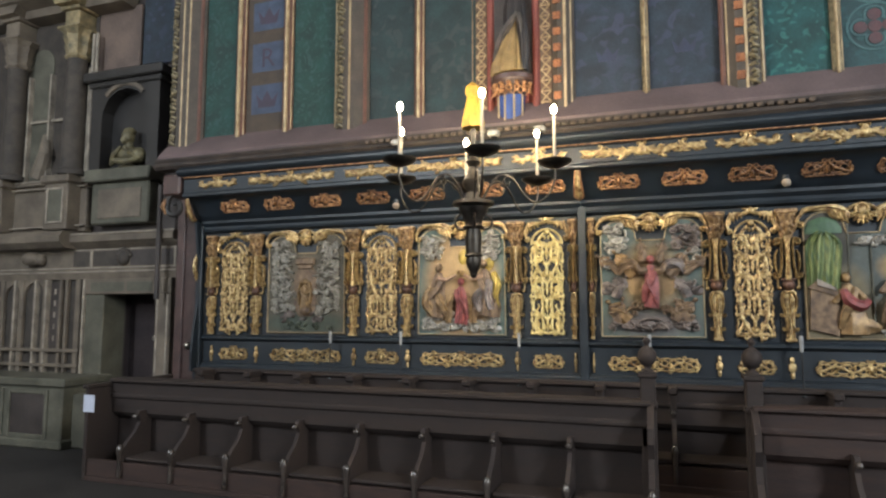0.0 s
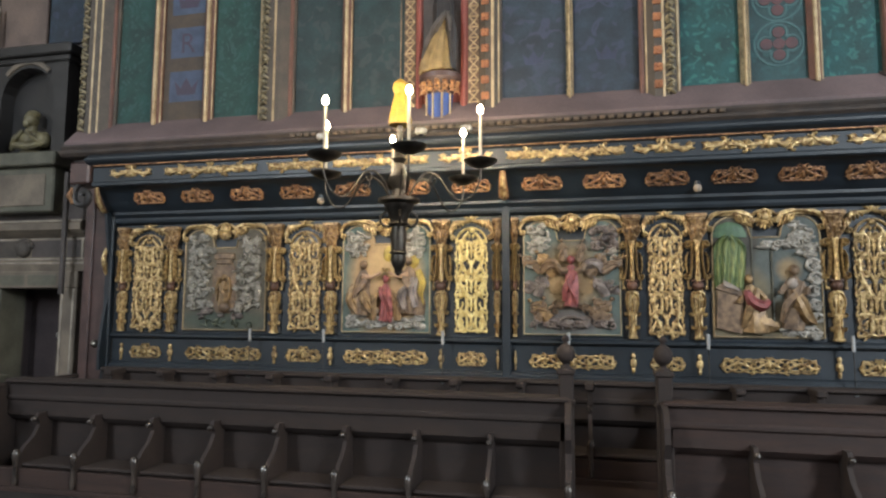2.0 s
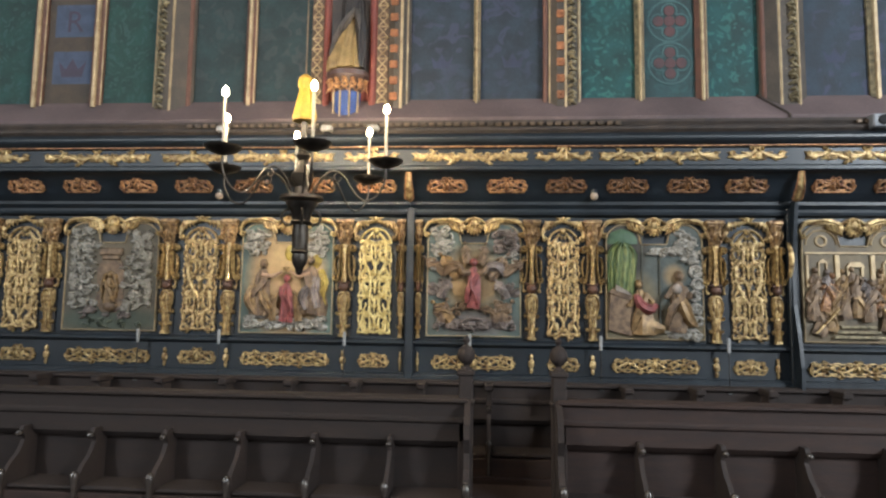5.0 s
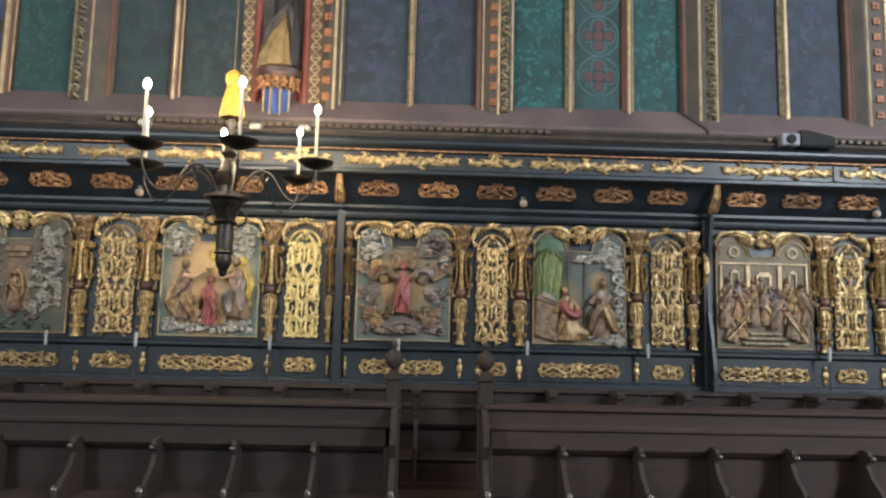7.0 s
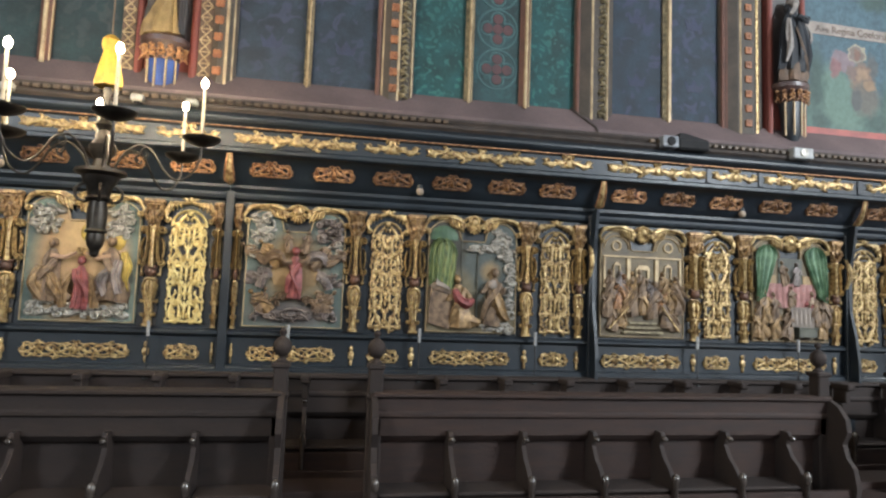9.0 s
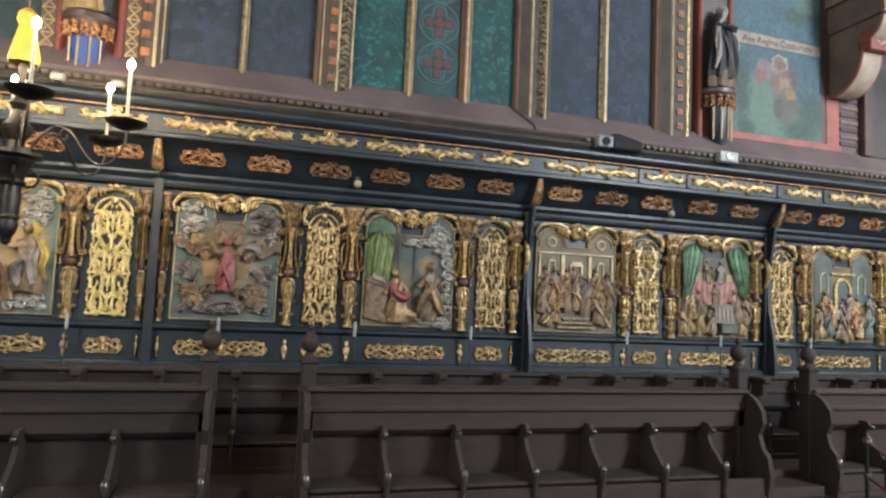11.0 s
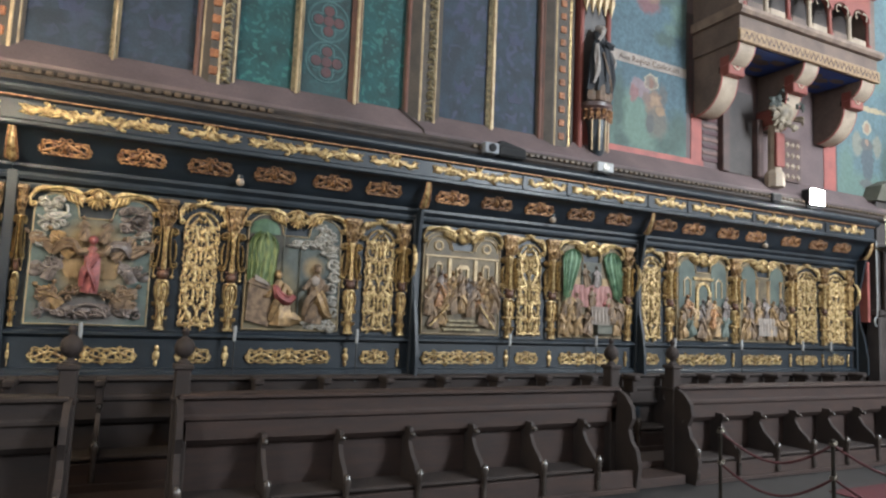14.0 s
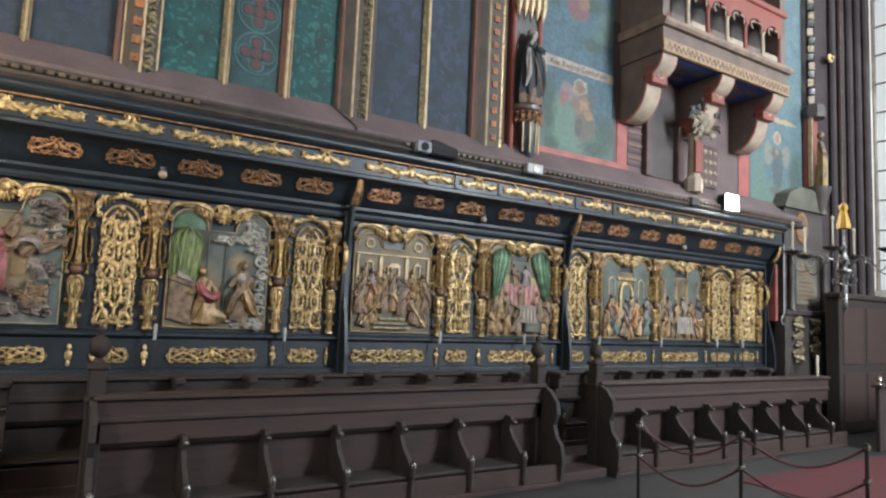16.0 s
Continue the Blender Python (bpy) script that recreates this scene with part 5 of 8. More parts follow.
        if kind == "e":
            mb = Mb()
            for s in (-1, 1):
                circle_ring(mb, s * 0.315, 1.02, 0.050, 0.013, f, 0.014)
                mb.stroke(arc(s * 0.315, 0.98, 0.15, 0, 180, 14), 0.008, 0.014, f)
                mb.box(s * 0.17 - 0.022, s * 0.17 + 0.022, f - 0.02, f, 0.62, 0.88, 0.004).box(s * 0.46 - 0.014, s * 0.46 + 0.014, f - 0.02, f, 0.55, 0.88, 0.004)
                mb.extrude([(s * 0.31 - 0.05, 0.80), (s * 0.31 + 0.05, 0.80), (s * 0.31, 0.84)], "y", f - 0.02, f)
                mb.box(s * 0.31 - 0.045, s * 0.31 - 0.03, f - 0.016, f, 0.66, 0.80, 0.002).box(s * 0.31 + 0.03, s * 0.31 + 0.045, f - 0.016, f, 0.66, 0.80, 0.002)
            mb.box(-0.48, 0.48, f - 0.016, f, 0.89, 0.91, 0.003)
            mb.extrude([(-0.09, 0.76), (0.09, 0.76), (0.05, 0.81), (-0.05, 0.81)], "y", f - 0.024, f).box(-0.08, -0.055, f - 0.02, f, 0.60, 0.76, 0.002).box(0.055, 0.08, f - 0.02, f, 0.60, 0.76, 0.002)
            sub("hall", mb, PALE_GOLD, "pale gilt pillared hall", 30)
            sub("steps", Mb().box(-0.24, 0.24, f - 0.05, f, 0.05, 0.075, 0.004).box(-0.21, 0.21, f - 0.045, f, 0.10, 0.125, 0.004).box(-0.17, 0.17, f - 0.035, f, 0.15, 0.175, 0.004), CARVED, "dull gilt steps", 0)
            sub("spear", Mb().tube([(-0.42, f - 0.07, 0.10), (-0.20, f - 0.08, 0.34)], 0.010, 6), GOLD)
            sub("spear", Mb().tube([(0.42, f - 0.07, 0.08), (0.20, f - 0.08, 0.36)], 0.010, 6), GOLD)
            crowd([(-0.40 + 0.10 * i_, 0.40 + 0.03 * math.sin(i_ * 2.2), 0.32 + 0.04 * math.cos(i_ * 1.7)) for i_ in range(9)], (UMBER, MAUVE, UMBER, OCHRE))
            crowd([(-0.42 + 0.105 * i_, 0.22 + 0.10 * abs(math.sin(i_ * 1.9)) * (1 if abs(i_ - 4) > 1 else 0.4), 0.38 + 0.05 * math.sin(i_ * 2.7)) for i_ in range(9)], (UMBER, GOLD_DARK, OCHRE, UMBER, OCHRE))
            crowd([(-0.37, 0.08, 0.34), (-0.27, 0.12, 0.30), (0.28, 0.12, 0.34), (0.38, 0.09, 0.36)], (UMBER, OCHRE, UMBER), 1.2)
        else:
            for s in (-1, 1):
                sub("curtain", arch_curtain(Mb(), s * 0.325, 0.46, 1.13, 0.150, f - 0.014, s, 0.30), DRAPE, "green curtain gathered aside")
            sub("wall_niche", Mb().box(-0.16, 0.16, f - 0.012, f, 0.66, 0.98, 0.004), GROUND_C, "dim niche", 0)
            for gx in (-0.27, 0.26):
                sub("gilt_wall", Mb().box(gx - 0.09, gx + 0.08, f - 0.010, f, 0.66, 0.78, 0.004), SKYGOLD, smooth=0)
            sub("hanging", curtain(Mb(), -0.34, 0.32, 0.40, 0.68, f - 0.012, 8, 0.02), PINK, "pink hanging")
            sub("table", curtain(Mb(), -0.04, 0.26, 0.18, 0.41, f - 0.05, 5, 0.0), LINEN, "pale draped table")
            sub("footstool", Mb().box(0.05, 0.29, f - 0.09, f, 0.06, 0.16, 0.006).box(0.04, 0.30, f - 0.10, f, 0.16, 0.18, 0.004), GROUND_C, "grey footstool", 0)
            crowd([(-0.07, 0.66, 0.30), (0.06, 0.66, 0.28), (0.0, 0.40, 0.26)], (UMBER, MAUVE))
            crowd([(-0.42, 0.26, 0.38), (-0.32, 0.22, 0.40), (-0.22, 0.24, 0.34), (0.24, 0.24, 0.34), (0.34, 0.20, 0.42), (0.43, 0.18, 0.38)], (UMBER, OCHRE, UMBER, ROSE, UMBER))
            crowd([(-0.34, 0.05, 0.40), (-0.20, 0.05, 0.38), (-0.09, 0.05, 0.36), (-0.43, 0.05, 0.34), (0.40, 0.05, 0.34)], (OCHRE, OCHRE, UMBER), 1.25)
    else:
        for s in (-1, 1):
            sub("blue_arch", Mb().extrude(arc(s * 0.31, 0.98, 0.15, 0, 180, 12) + [(s * 0.31 - 0.15, 0.46), (s * 0.31 + 0.15, 0.46)], "y", f - 0.006, f + 0.004), GROUND_B, "blue-grey painted arch", 0)
            if kind == "g":
                sub("window", Mb().stroke([(s * 0.31 - 0.06, 0.62), (s * 0.31 - 0.06, 0.84), (s * 0.31, 0.89), (s * 0.31 + 0.06, 0.84), (s * 0.31 + 0.06, 0.62)], 0.010, 0.016, f - 0.006), PALE_GOLD)
        if kind == "g":
            mb = Mb().stroke(arc(0, 0.70, 0.115, 0, 180, 14), 0.026, 0.03, f).box(-0.15, -0.10, f - 0.03, f, 0.3, 0.70, 0.004).box(0.10, 0.15, f - 0.03, f, 0.3, 0.70, 0.004).box(-0.2, 0.2, f - 0.03, f, 0.86, 0.90, 0.005)
            sub("gilt_doorway", mb, GOLD, "gilt arched doorway")
            sub("door_field", Mb().box(-0.10, 0.10, f - 0.008, f, 0.3, 0.80, 0.003), GROUND_B, smooth=0)
            crowd([(-0.40 + 0.115 * k, 0.24 + 0.06 * math.sin(2.1 * k), 0.36) for k in range(8)], (UMBER, GOLD_DARK, OCHRE, MAUVE))
            crowd([(-0.38 + 0.155 * k, 0.05 + 0.03 * math.sin(1.7 * k), 0.38) for k in range(6)], (OCHRE, GROUND_B, UMBER, OCHRE), 1.3)
        else:
            for s in (-0.40, -0.13, 0.13, 0.40):
                sub("pillar", Mb().lathe([(0.045, 0.44), (0.032, 0.48), (0.030, 0.86), (0.048, 0.93)], (s, f, 0), 12, 1, 0.6), OCHRE)
            sub("table", curtain(Mb(), -0.18, 0.22, 0.10, 0.36, f - 0.05, 6, 0.0), LINEN, "pale draped table")
            crowd([(-0.40 + 0.115 * k, 0.30 + 0.05 * math.sin(2.1 * k), 0.34) for k in range(8)], (UMBER, MAUVE, OCHRE))
            crowd([(-0.40, 0.05, 0.44), (-0.28, 0.06, 0.38), (0.32, 0.06, 0.40), (0.42, 0.05, 0.42), (-0.10, 0.04, 0.26), (0.12, 0.04, 0.26)], (OCHRE, UMBER, OCHRE), 1.2)
    key = round(w, 1)
    if key not in CREST:
        CREST[key] = crest_gold(w).mesh("crest")
    part("crest", CREST[key], GOLD, p, "gilt scroll crest", at=pose(0, -0.015, h - 0.045))


def scroll_panel(w, h, seed):
    """Pierced acanthus scrollwork for a narrow panel, the same on both sides of its middle."""
    rng = random.Random(seed)
    mb = Mb()
    half = w / 2
    plan = ("ACABA", "BACAC", "CABAC")[seed % 3]
    for k, kind in enumerate(plan):
        z = 0.115 + 0.188 * k
        j = rng.uniform(-0.012, 0.012)
        if kind == "A":
            scroll(mb, half * 0.72, z + j, 90, 0.40, 3, 78, 78, 0.020, 0.026, 0, True, 14)
            scroll(mb, half * 0.26, z + j, 90, 0.24, -2, -90, -90, 0.015, 0.024, 0, True, 12, 3)
        elif kind == "B":
            scroll(mb, half * 0.48, z, 62, 0.42, 0, -76, 80, 0.020, 0.026, 0, True, 14, 5)
            scroll(mb, half * 0.70, z - 0.02, 118, 0.22, 0, 90, -90, 0.014, 0.022, 0, True, 12)
        else:
            scroll(mb, half * 0.26, z, 90, 0.40, -3, -76, -76, 0.020, 0.026, 0, True, 14, 5)
            scroll(mb, half * 0.84, z, 90, 0.16, 6, 60, 60, 0.013, 0.020, 0, True, 8)
        mb.stroke([(0, z - 0.08), (0, z - 0.02), (0, z + 0.04), (0, z + 0.10)], [0.005, 0.018, 0.015, 0.004], 0.030)
        for s in (1, -1):
            mb.stroke([(0, z + 0.03), (s * 0.030, z + 0.07), (s * 0.028, z + 0.11)], [0.012, 0.016, 0.005], 0.024)
            mb.stroke([(s * half * 0.50, z + 0.080), (s * half * 0.78, z + 0.100), (s * half * 0.97, z + 0.080)], [0.014, 0.018, 0.007], 0.022)
            mb.stroke([(s * half * 0.20, z + 0.100), (s * half * 0.46, z + 0.092), (s * half * 0.62, z + 0.060)], [0.008, 0.016, 0.006], 0.022)
            mb.stroke([(s * half * 0.16, z - 0.05), (s * half * 0.42, z - 0.088), (s * half * 0.72, z - 0.080)], [0.006, 0.016, 0.006], 0.022)
            mb.stroke([(s * half * 0.55, z + 0.02), (s * half * 0.50, z - 0.01), (s * half * 0.60, z - 0.04)], [0.005, 0.014, 0.005], 0.020)
    for i in range(15):
        z = 0.03 + 0.062 * i
        for s in (1, -1):
            b = half * (0.93 + 0.05 * math.sin(i * 1.9 + seed))
            mb.stroke([(s * (b - 0.006), z - 0.035), (s * (b + 0.004), z), (s * (b - 0.010), z + 0.035)], [0.006, 0.012, 0.005], 0.022)
    for s in (1, -1):
        mb.stroke([(s * half * 0.93 * math.cos(radians(a)), 0.945 + half * 0.90 * math.sin(radians(a))) for a in range(0, 91, 9)], 0.012, 0.024)
        mb.stroke([(0, 0.012), (s * half * 0.35, 0.030), (s * half * 0.7, 0.010), (s * half * 1.0, 0.014)], [0.014, 0.017, 0.012, 0.018], 0.028)
    scroll(mb, half * 0.50, 0.985, 110, 0.24, 6, 50, 80, 0.018, 0.026, 0, True, 12, 3)
    for _ in range(34):
        px, pz, a = rng.uniform(0.02, half * 0.85), rng.uniform(0.05, 0.90) * h, rng.uniform(0, 6.28)
        c, l = rng.uniform(-1.6, 1.6), rng.uniform(0.05, 0.08)
        for s in (1, -1):
            mb.stroke([(s * (px + l * (u - 0.5) * math.cos(a + c * u)), pz + l * (u - 0.5) * math.sin(a + c * u)) for u in (0, 0.25, 0.5, 0.75, 1)], [0.004, 0.011, 0.014, 0.010, 0.003], 0.020)
    mb.ball((0, -0.01, h * 0.985), (0.03, 0.025, 0.03), 8, 5)
    return mb.mesh("gilt_scrollwork", 45)


SCROLLS = [scroll_panel(0.36, 1.10, s) for s in (1, 2, 3)]


def arch_top(w):
    """Gilt spandrel leaves over an arched panel: a small crown in the middle and a leaf that curls down each side."""
    mb = Mb()
    for s in (1, -1):
        line = [(0.0, 0.205), (0.12, 0.195), (0.24, 0.190), (0.36, 0.185), (0.47, 0.160), (0.54, 0.110), (0.56, 0.060), (0.53, 0.020)]
        mb.stroke([(s * a * w, b) for a, b in line], [0.012, 0.020, 0.017, 0.026, 0.032, 0.026, 0.018, 0.008], 0.036)
        p, q = curl(s * w * 0.50, 0.025, 0.030, 0 if s > 0 else 180, s * -400, 0.012)
        mb.stroke(p, q, 0.030)
        for j in range(4):
            a = 0.20 + 0.09 * j
            mb.tube([(s * a * w, -0.02, 0.205), (s * (a + 0.03) * w, -0.035, 0.170 - 0.012 * j), (s * (a + 0.01) * w, -0.015, 0.145 - 0.020 * j)], [0.009, 0.015, 0.004], 5)
        mb.tube([(s * 0.02, -0.02, 0.205), (s * 0.045, -0.03, 0.235), (s * 0.08, -0.01, 0.24)], [0.012, 0.014, 0.004], 5)
    mb.stroke([(-w * 0.5, 0.14), (-w * 0.42, 0.178), (-w * 0.2, 0.192), (0, 0.205), (w * 0.2, 0.192), (w * 0.42, 0.178), (w * 0.5, 0.14)], 0.012, 0.020)
    mb.ball((0, -0.02, 0.225), (0.030, 0.03, 0.032), 8, 6)
    return mb.mesh("arch_crest", 45)


ARCH = arch_top(0.40)


def pilaster_meshes():
    rng = random.Random(4)
    cap = Mb().box(-0.098, 0.098, -0.085, 0, 1.195, 1.24, 0.010).box(-0.085, 0.085, -0.075, 0, 1.175, 1.195, 0.006)
    cloth(cap, [(0, -0.02, 0.955), (0, -0.025, 1.00), (0, -0.03, 1.06), (0, -0.03, 1.12), (0, -0.03, 1.18)], [0.042, 0.052, 0.058, 0.050, 0.078], 9, 0.12, 0.0, 0.8, 30)
    for s in (-1, 1):
        scroll(cap, s * 0.074, 1.13, 90, 0.10, s * 4, s * 50, s * -60, 0.013, 0.05, -0.01, n=7)
        cap.tube([(s * 0.05, -0.06, 1.02), (s * 0.075, -0.075, 1.07), (s * 0.085, -0.06, 1.12)], [0.014, 0.018, 0.006], 6)
    cap.tube([(0, -0.07, 1.00), (0, -0.10, 1.06), (0, -0.115, 1.11)], [0.016, 0.024, 0.008], 7)
    folds(cap, 0, 1.07, 0.10, 0.14, rng, 8, -0.06, 0.06)
    con = Mb()
    con.stroke([(0, 0.955), (0, 0.90), (0, 0.80), (0, 0.70), (0, 0.62), (0, 0.575)], [0.036, 0.026, 0.021, 0.023, 0.030, 0.024], 0.075)
    con.box(-0.030, 0.030, -0.06, 0, 0.955, 0.985, 0.006)
    for s in (-1, 1):
        strap = [(s * 0.060, 0.965), (s * 0.048, 0.92), (s * 0.046, 0.82), (s * 0.052, 0.70), (s * 0.066, 0.62)]
        con.stroke(strap, [0.012, 0.009, 0.008, 0.009, 0.011], 0.085)
        p, q = curl(s * 0.080, 0.930, 0.036, 120 if s > 0 else 60, s * -430, 0.014)
        con.stroke(p, q, 0.075)
        con.stroke([(s * 0.080, 0.86), (s * 0.100, 0.81), (s * 0.104, 0.73), (s * 0.092, 0.65)], [0.005, 0.010, 0.012, 0.006], 0.045)
        p, q = curl(s * 0.086, 0.615, 0.034, 60 if s > 0 else 120, s * -400, 0.013)
        con.stroke(p, q, 0.060)
    nk, low_eye = Mb(), []
    nk.ball((0, -0.035, 0.525), (0.055, 0.045, 0.050), 12, 8).box(-0.06, 0.06, -0.05, 0, 0.565, 0.590, 0.006)
    for s in (-1, 1):
        con.ball((s * 0.080, -0.03, 0.500), (0.020, 0.024, 0.018), 8, 6)
        con.stroke([(s * 0.085, 0.59), (s * 0.088, 0.54), (s * 0.080, 0.50)], [0.010, 0.007, 0.010], 0.03)
        low_eye.append([(s * 0.030, 0.40), (s * 0.028, 0.35), (s * 0.020, 0.31)])
    low = Mb()
    for eye in low_eye:
        low.stroke(eye, [0.010, 0.011, 0.004], 0.012, -0.055)
    low.stroke([(0, 0.475), (0, 0.455), (0, 0.40), (0, 0.34), (0, 0.28), (0, 0.23), (0, 0.12), (0, 0.10), (0, 0.02), (0, 0.0)], [0.045, 0.066, 0.074, 0.068, 0.054, 0.044, 0.036, 0.036, 0.040, 0.040], 0.055)
    low.stroke([(-0.034, 0.26), (-0.056, 0.34), (-0.058, 0.40), (-0.034, 0.45), (0, 0.462), (0.034, 0.45), (0.058, 0.40), (0.056, 0.34), (0.034, 0.26)], 0.012, 0.070)
    low.stroke([(0, 0.45), (0, 0.36), (0, 0.26)], [0.008, 0.009, 0.014], 0.068)
    low.box(-0.046, 0.046, -0.055, 0, 0.0, 0.03, 0.006)
    for s in (-1, 1):
        for z in (0.245, 0.115):
            p, q = curl(s * (0.058 if z > 0.2 else 0.046), z, 0.020, 60 if s > 0 else 120, s * -380, 0.010)
            low.stroke(p, q, 0.05)
        low.stroke([(s * 0.020, 0.24), (s * 0.012, 0.17), (s * 0.026, 0.10), (s * 0.024, 0.04)], 0.008, 0.066)
    return cap.mesh("capital", 40), con.mesh("console", 40), nk.mesh("neck", 40), low.mesh("tapered_shaft", 40)


CAP, CON, NECK, LOW = pilaster_meshes()


def pilaster(parent, x0, x1):
    w = min(1.0, (x1 - x0) / 0.165)
    c = (x0 + x1) / 2
    e = part("pilaster", Mb().box(-0.075 * w, 0.075 * w, -0.006, 0.002, 0.0, 1.24, 0), BLACK, parent, "gilt herm pilaster with volute console", 0, at=pose(c, Y - 0.014, Z0 - 0.02))
    e.scale = (w, 1, 1)
    for nm, me, m in (("capital", CAP, CAP_GILT), ("console", CON, GOLD), ("neck", NECK, NECK_BROWN), ("tapered_shaft", LOW, GOLD)):
        part(nm, me, m, e)


CAP_GILT = mat("brown_gilding", (0.58, 0.38, 0.18), (0.13, 0.065, 0.035), 0.36, 0.45, 30, 0.8, 48, piece=0.25)
NECK_BROWN = mat("red_brown_bole", (0.16, 0.075, 0.045), (0.07, 0.035, 0.025), 0.45, 0.2, 14, 0.3, 80)
frieze_cache = {}


def frieze_mesh(w, h=0.145):
    key = (round(w, 1), h)
    if key in frieze_cache:
        return frieze_cache[key]
    mb = Mb()
    w = round(w, 1)
    n = max(1, round(w / 0.30))
    step = w / 2 / n
    for k in range(n):
        cx = step * (k + 0.5)
        up = 1 if k % 2 else -1
        scroll(mb, cx, 0, up * 26, step * 1.9, 0, -up * 74, -up * 74, 0.013, 0.022, 0, True, 12, 4)
        scroll(mb, cx - step * 0.10, up * h * 0.30, 0, step * 0.95, up * -6, up * -80, up * -80, 0.0095, 0.019, 0, True, 9)
        scroll(mb, cx + step * 0.12, -up * h * 0.30, 0, step * 0.95, up * 6, up * 80, up * 80, 0.0095, 0.019, 0, True, 9)
        for j in range(3):
            for s in (1, -1):
                mb.stroke([(s * (cx + (j - 1) * step * 0.34), -0.01), (s * (cx + (j - 0.85) * step * 0.34), 0.02), (s * (cx + (j - 0.5) * step * 0.34), 0.045 * (1 if j % 2 else -1))], [0.006, 0.011, 0.003], 0.022)
    mb.ball((0, -0.008, 0), (0.022, 0.022, h * 0.32), 8, 6)
    for s in (1, -1):
        mb.stroke([(-w / 2 + w * i / 24, s * h * (0.43 + 0.05 * math.sin(i * 2.1))) for i in range(25)], [0.006 + 0.004 * abs(math.sin(i * 1.4)) for i in range(25)], 0.016)
        mb.stroke([(s * w * 0.49, -h * 0.42), (s * w * 0.5, 0), (s * w * 0.49, h * 0.42)], [0.010, 0.016, 0.010], 0.020)
    mb.v = [(x * 0.90, y, z * 0.94) for x, y, z in mb.v]
    frieze_cache[key] = mb.mesh("gilt_frieze", 45)
    return frieze_cache[key]


pend = Mb()
pend.ball((0, 0, 0.0), (0.030, 0.022, 0.05), 8, 6).ball((0, 0, 0.07), (0.022, 0.02, 0.03), 8, 5).ball((0, 0, -0.07), (0.018, 0.018, 0.035), 8, 5).box(-0.03, 0.03, -0.01, 0.01, -0.03, 0.03, 0.004)
PEND = pend.mesh("pendant")
sections = [
    (-4.92, -0.16, "h-4.85,-4.72 g-4.66,-4.25 p-4.21,-4.04 a-3.97,-2.90 p-2.87,-2.71 g-2.63,-2.24 p-2.20,-2.03 b-1.99,-0.97 p-0.94,-0.77 g-0.71,-0.35 h-0.29,-0.21"),
    (-0.15, 3.70, "h-0.10,-0.03 c0.015,1.008 p1.03,1.19 g1.265,1.605 p1.64,1.82 d1.86,2.85 p2.87,3.04 g3.11,3.46 h3.49,3.61"),
    (3.71, 6.97, "e3.80,4.83 p4.87,5.04 g5.07,5.42 p5.49,5.67 f5.69,6.71 h6.73,6.87"),
    (6.98, 11.66, "g7.04,7.40 p7.46,7.66 g-0,-0 k7.69,8.71 p8.75,8.92 l8.95,9.96 p10.00,10.19 g10.24,10.72 p10.80,10.95 g10.98,11.43 h11.45,11.58")]
gi = 0
for sx0, sx1, items in sections:
    t = thing("choir_stall", "dark blue lacquered stall back with gilt carving and painted reliefs", "choir stall", (0, 0, 0), "stall back bays")
    part("backboard", Mb().box(sx0, sx1, Y, Y + 0.05, 0.12, 2.98, 0.002), BLUE, t, smooth=0)
    part("ledge", Mb().extrude([(Y, 1.50), (Y - 0.03, 1.495), (Y - 0.055, 1.47), (Y - 0.055, 1.45), (Y - 0.03, 1.435), (Y, 1.42)], "x", sx0, sx1), BLUE, t, smooth=0)
    part("base_moulding", Mb().extrude([(Y, 1.15), (Y - 0.04, 1.14), (Y - 0.06, 1.115), (Y - 0.06, 1.09), (Y - 0.02, 1.07), (Y, 1.06)], "x", sx0, sx1), BLUE, t, smooth=0)
    part("top_moulding", Mb().extrude([(Y, 2.78), (Y - 0.06, 2.80), (Y - 0.07, 2.83), (Y - 0.06, 2.86), (Y - 0.10, 2.90), (Y - 0.10, 2.93), (Y, 2.96)], "x", sx0, sx1), BLUE, t, smooth=0)
    for it in items.split():
        k, (x0, x1) = it[0], map(float, it[1:].split(","))
        if x1 - x0 < 0.02:
            continue
        c, w = (x0 + x1) / 2, x1 - x0
        if k in "hp":
            pilaster(t, x0, x1)
            e = part("pendant", PEND, GOLD, t, at=pose(c, Y - 0.012, 1.265))
            e.scale = (min(1, w / 0.165),) + (1, 1)
            continue
        if k == "g":
            g = part("gilt_panel", Mb().extrude([(-w / 2, 0), (w / 2, 0)] + arc(0, 0.93, w / 2, 0, 180, 12), "y", -0.004, 0.01), BLACK, t, "arched panel of pierced gilt scrollwork", 0, at=pose(c, Y - 0.012, 1.545))
            # the panel nearest the lit chandelier takes the lighter, candlelit colour
            bright = GOLD_LIT if abs(c + 0.53) < 0.1 else GOLD
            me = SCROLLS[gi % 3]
            if bright is GOLD_LIT:
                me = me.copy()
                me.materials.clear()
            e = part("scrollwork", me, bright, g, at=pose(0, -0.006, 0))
            e.scale = (w / 0.36 * 0.97, 1, 1)
            e = part("arch_crest", ARCH, GOLD, g, at=pose(0, -0.006, 0.985))
            e.scale = (w / 0.36, 1, 1)
            gi += 1
        else:
            relief(t, x0, x1, {"k": "g", "l": "h"}.get(k, k))
        part("frieze_carving", frieze_mesh(w * 0.94), GOLD, t, at=pose(c, Y - 0.006, 1.263))
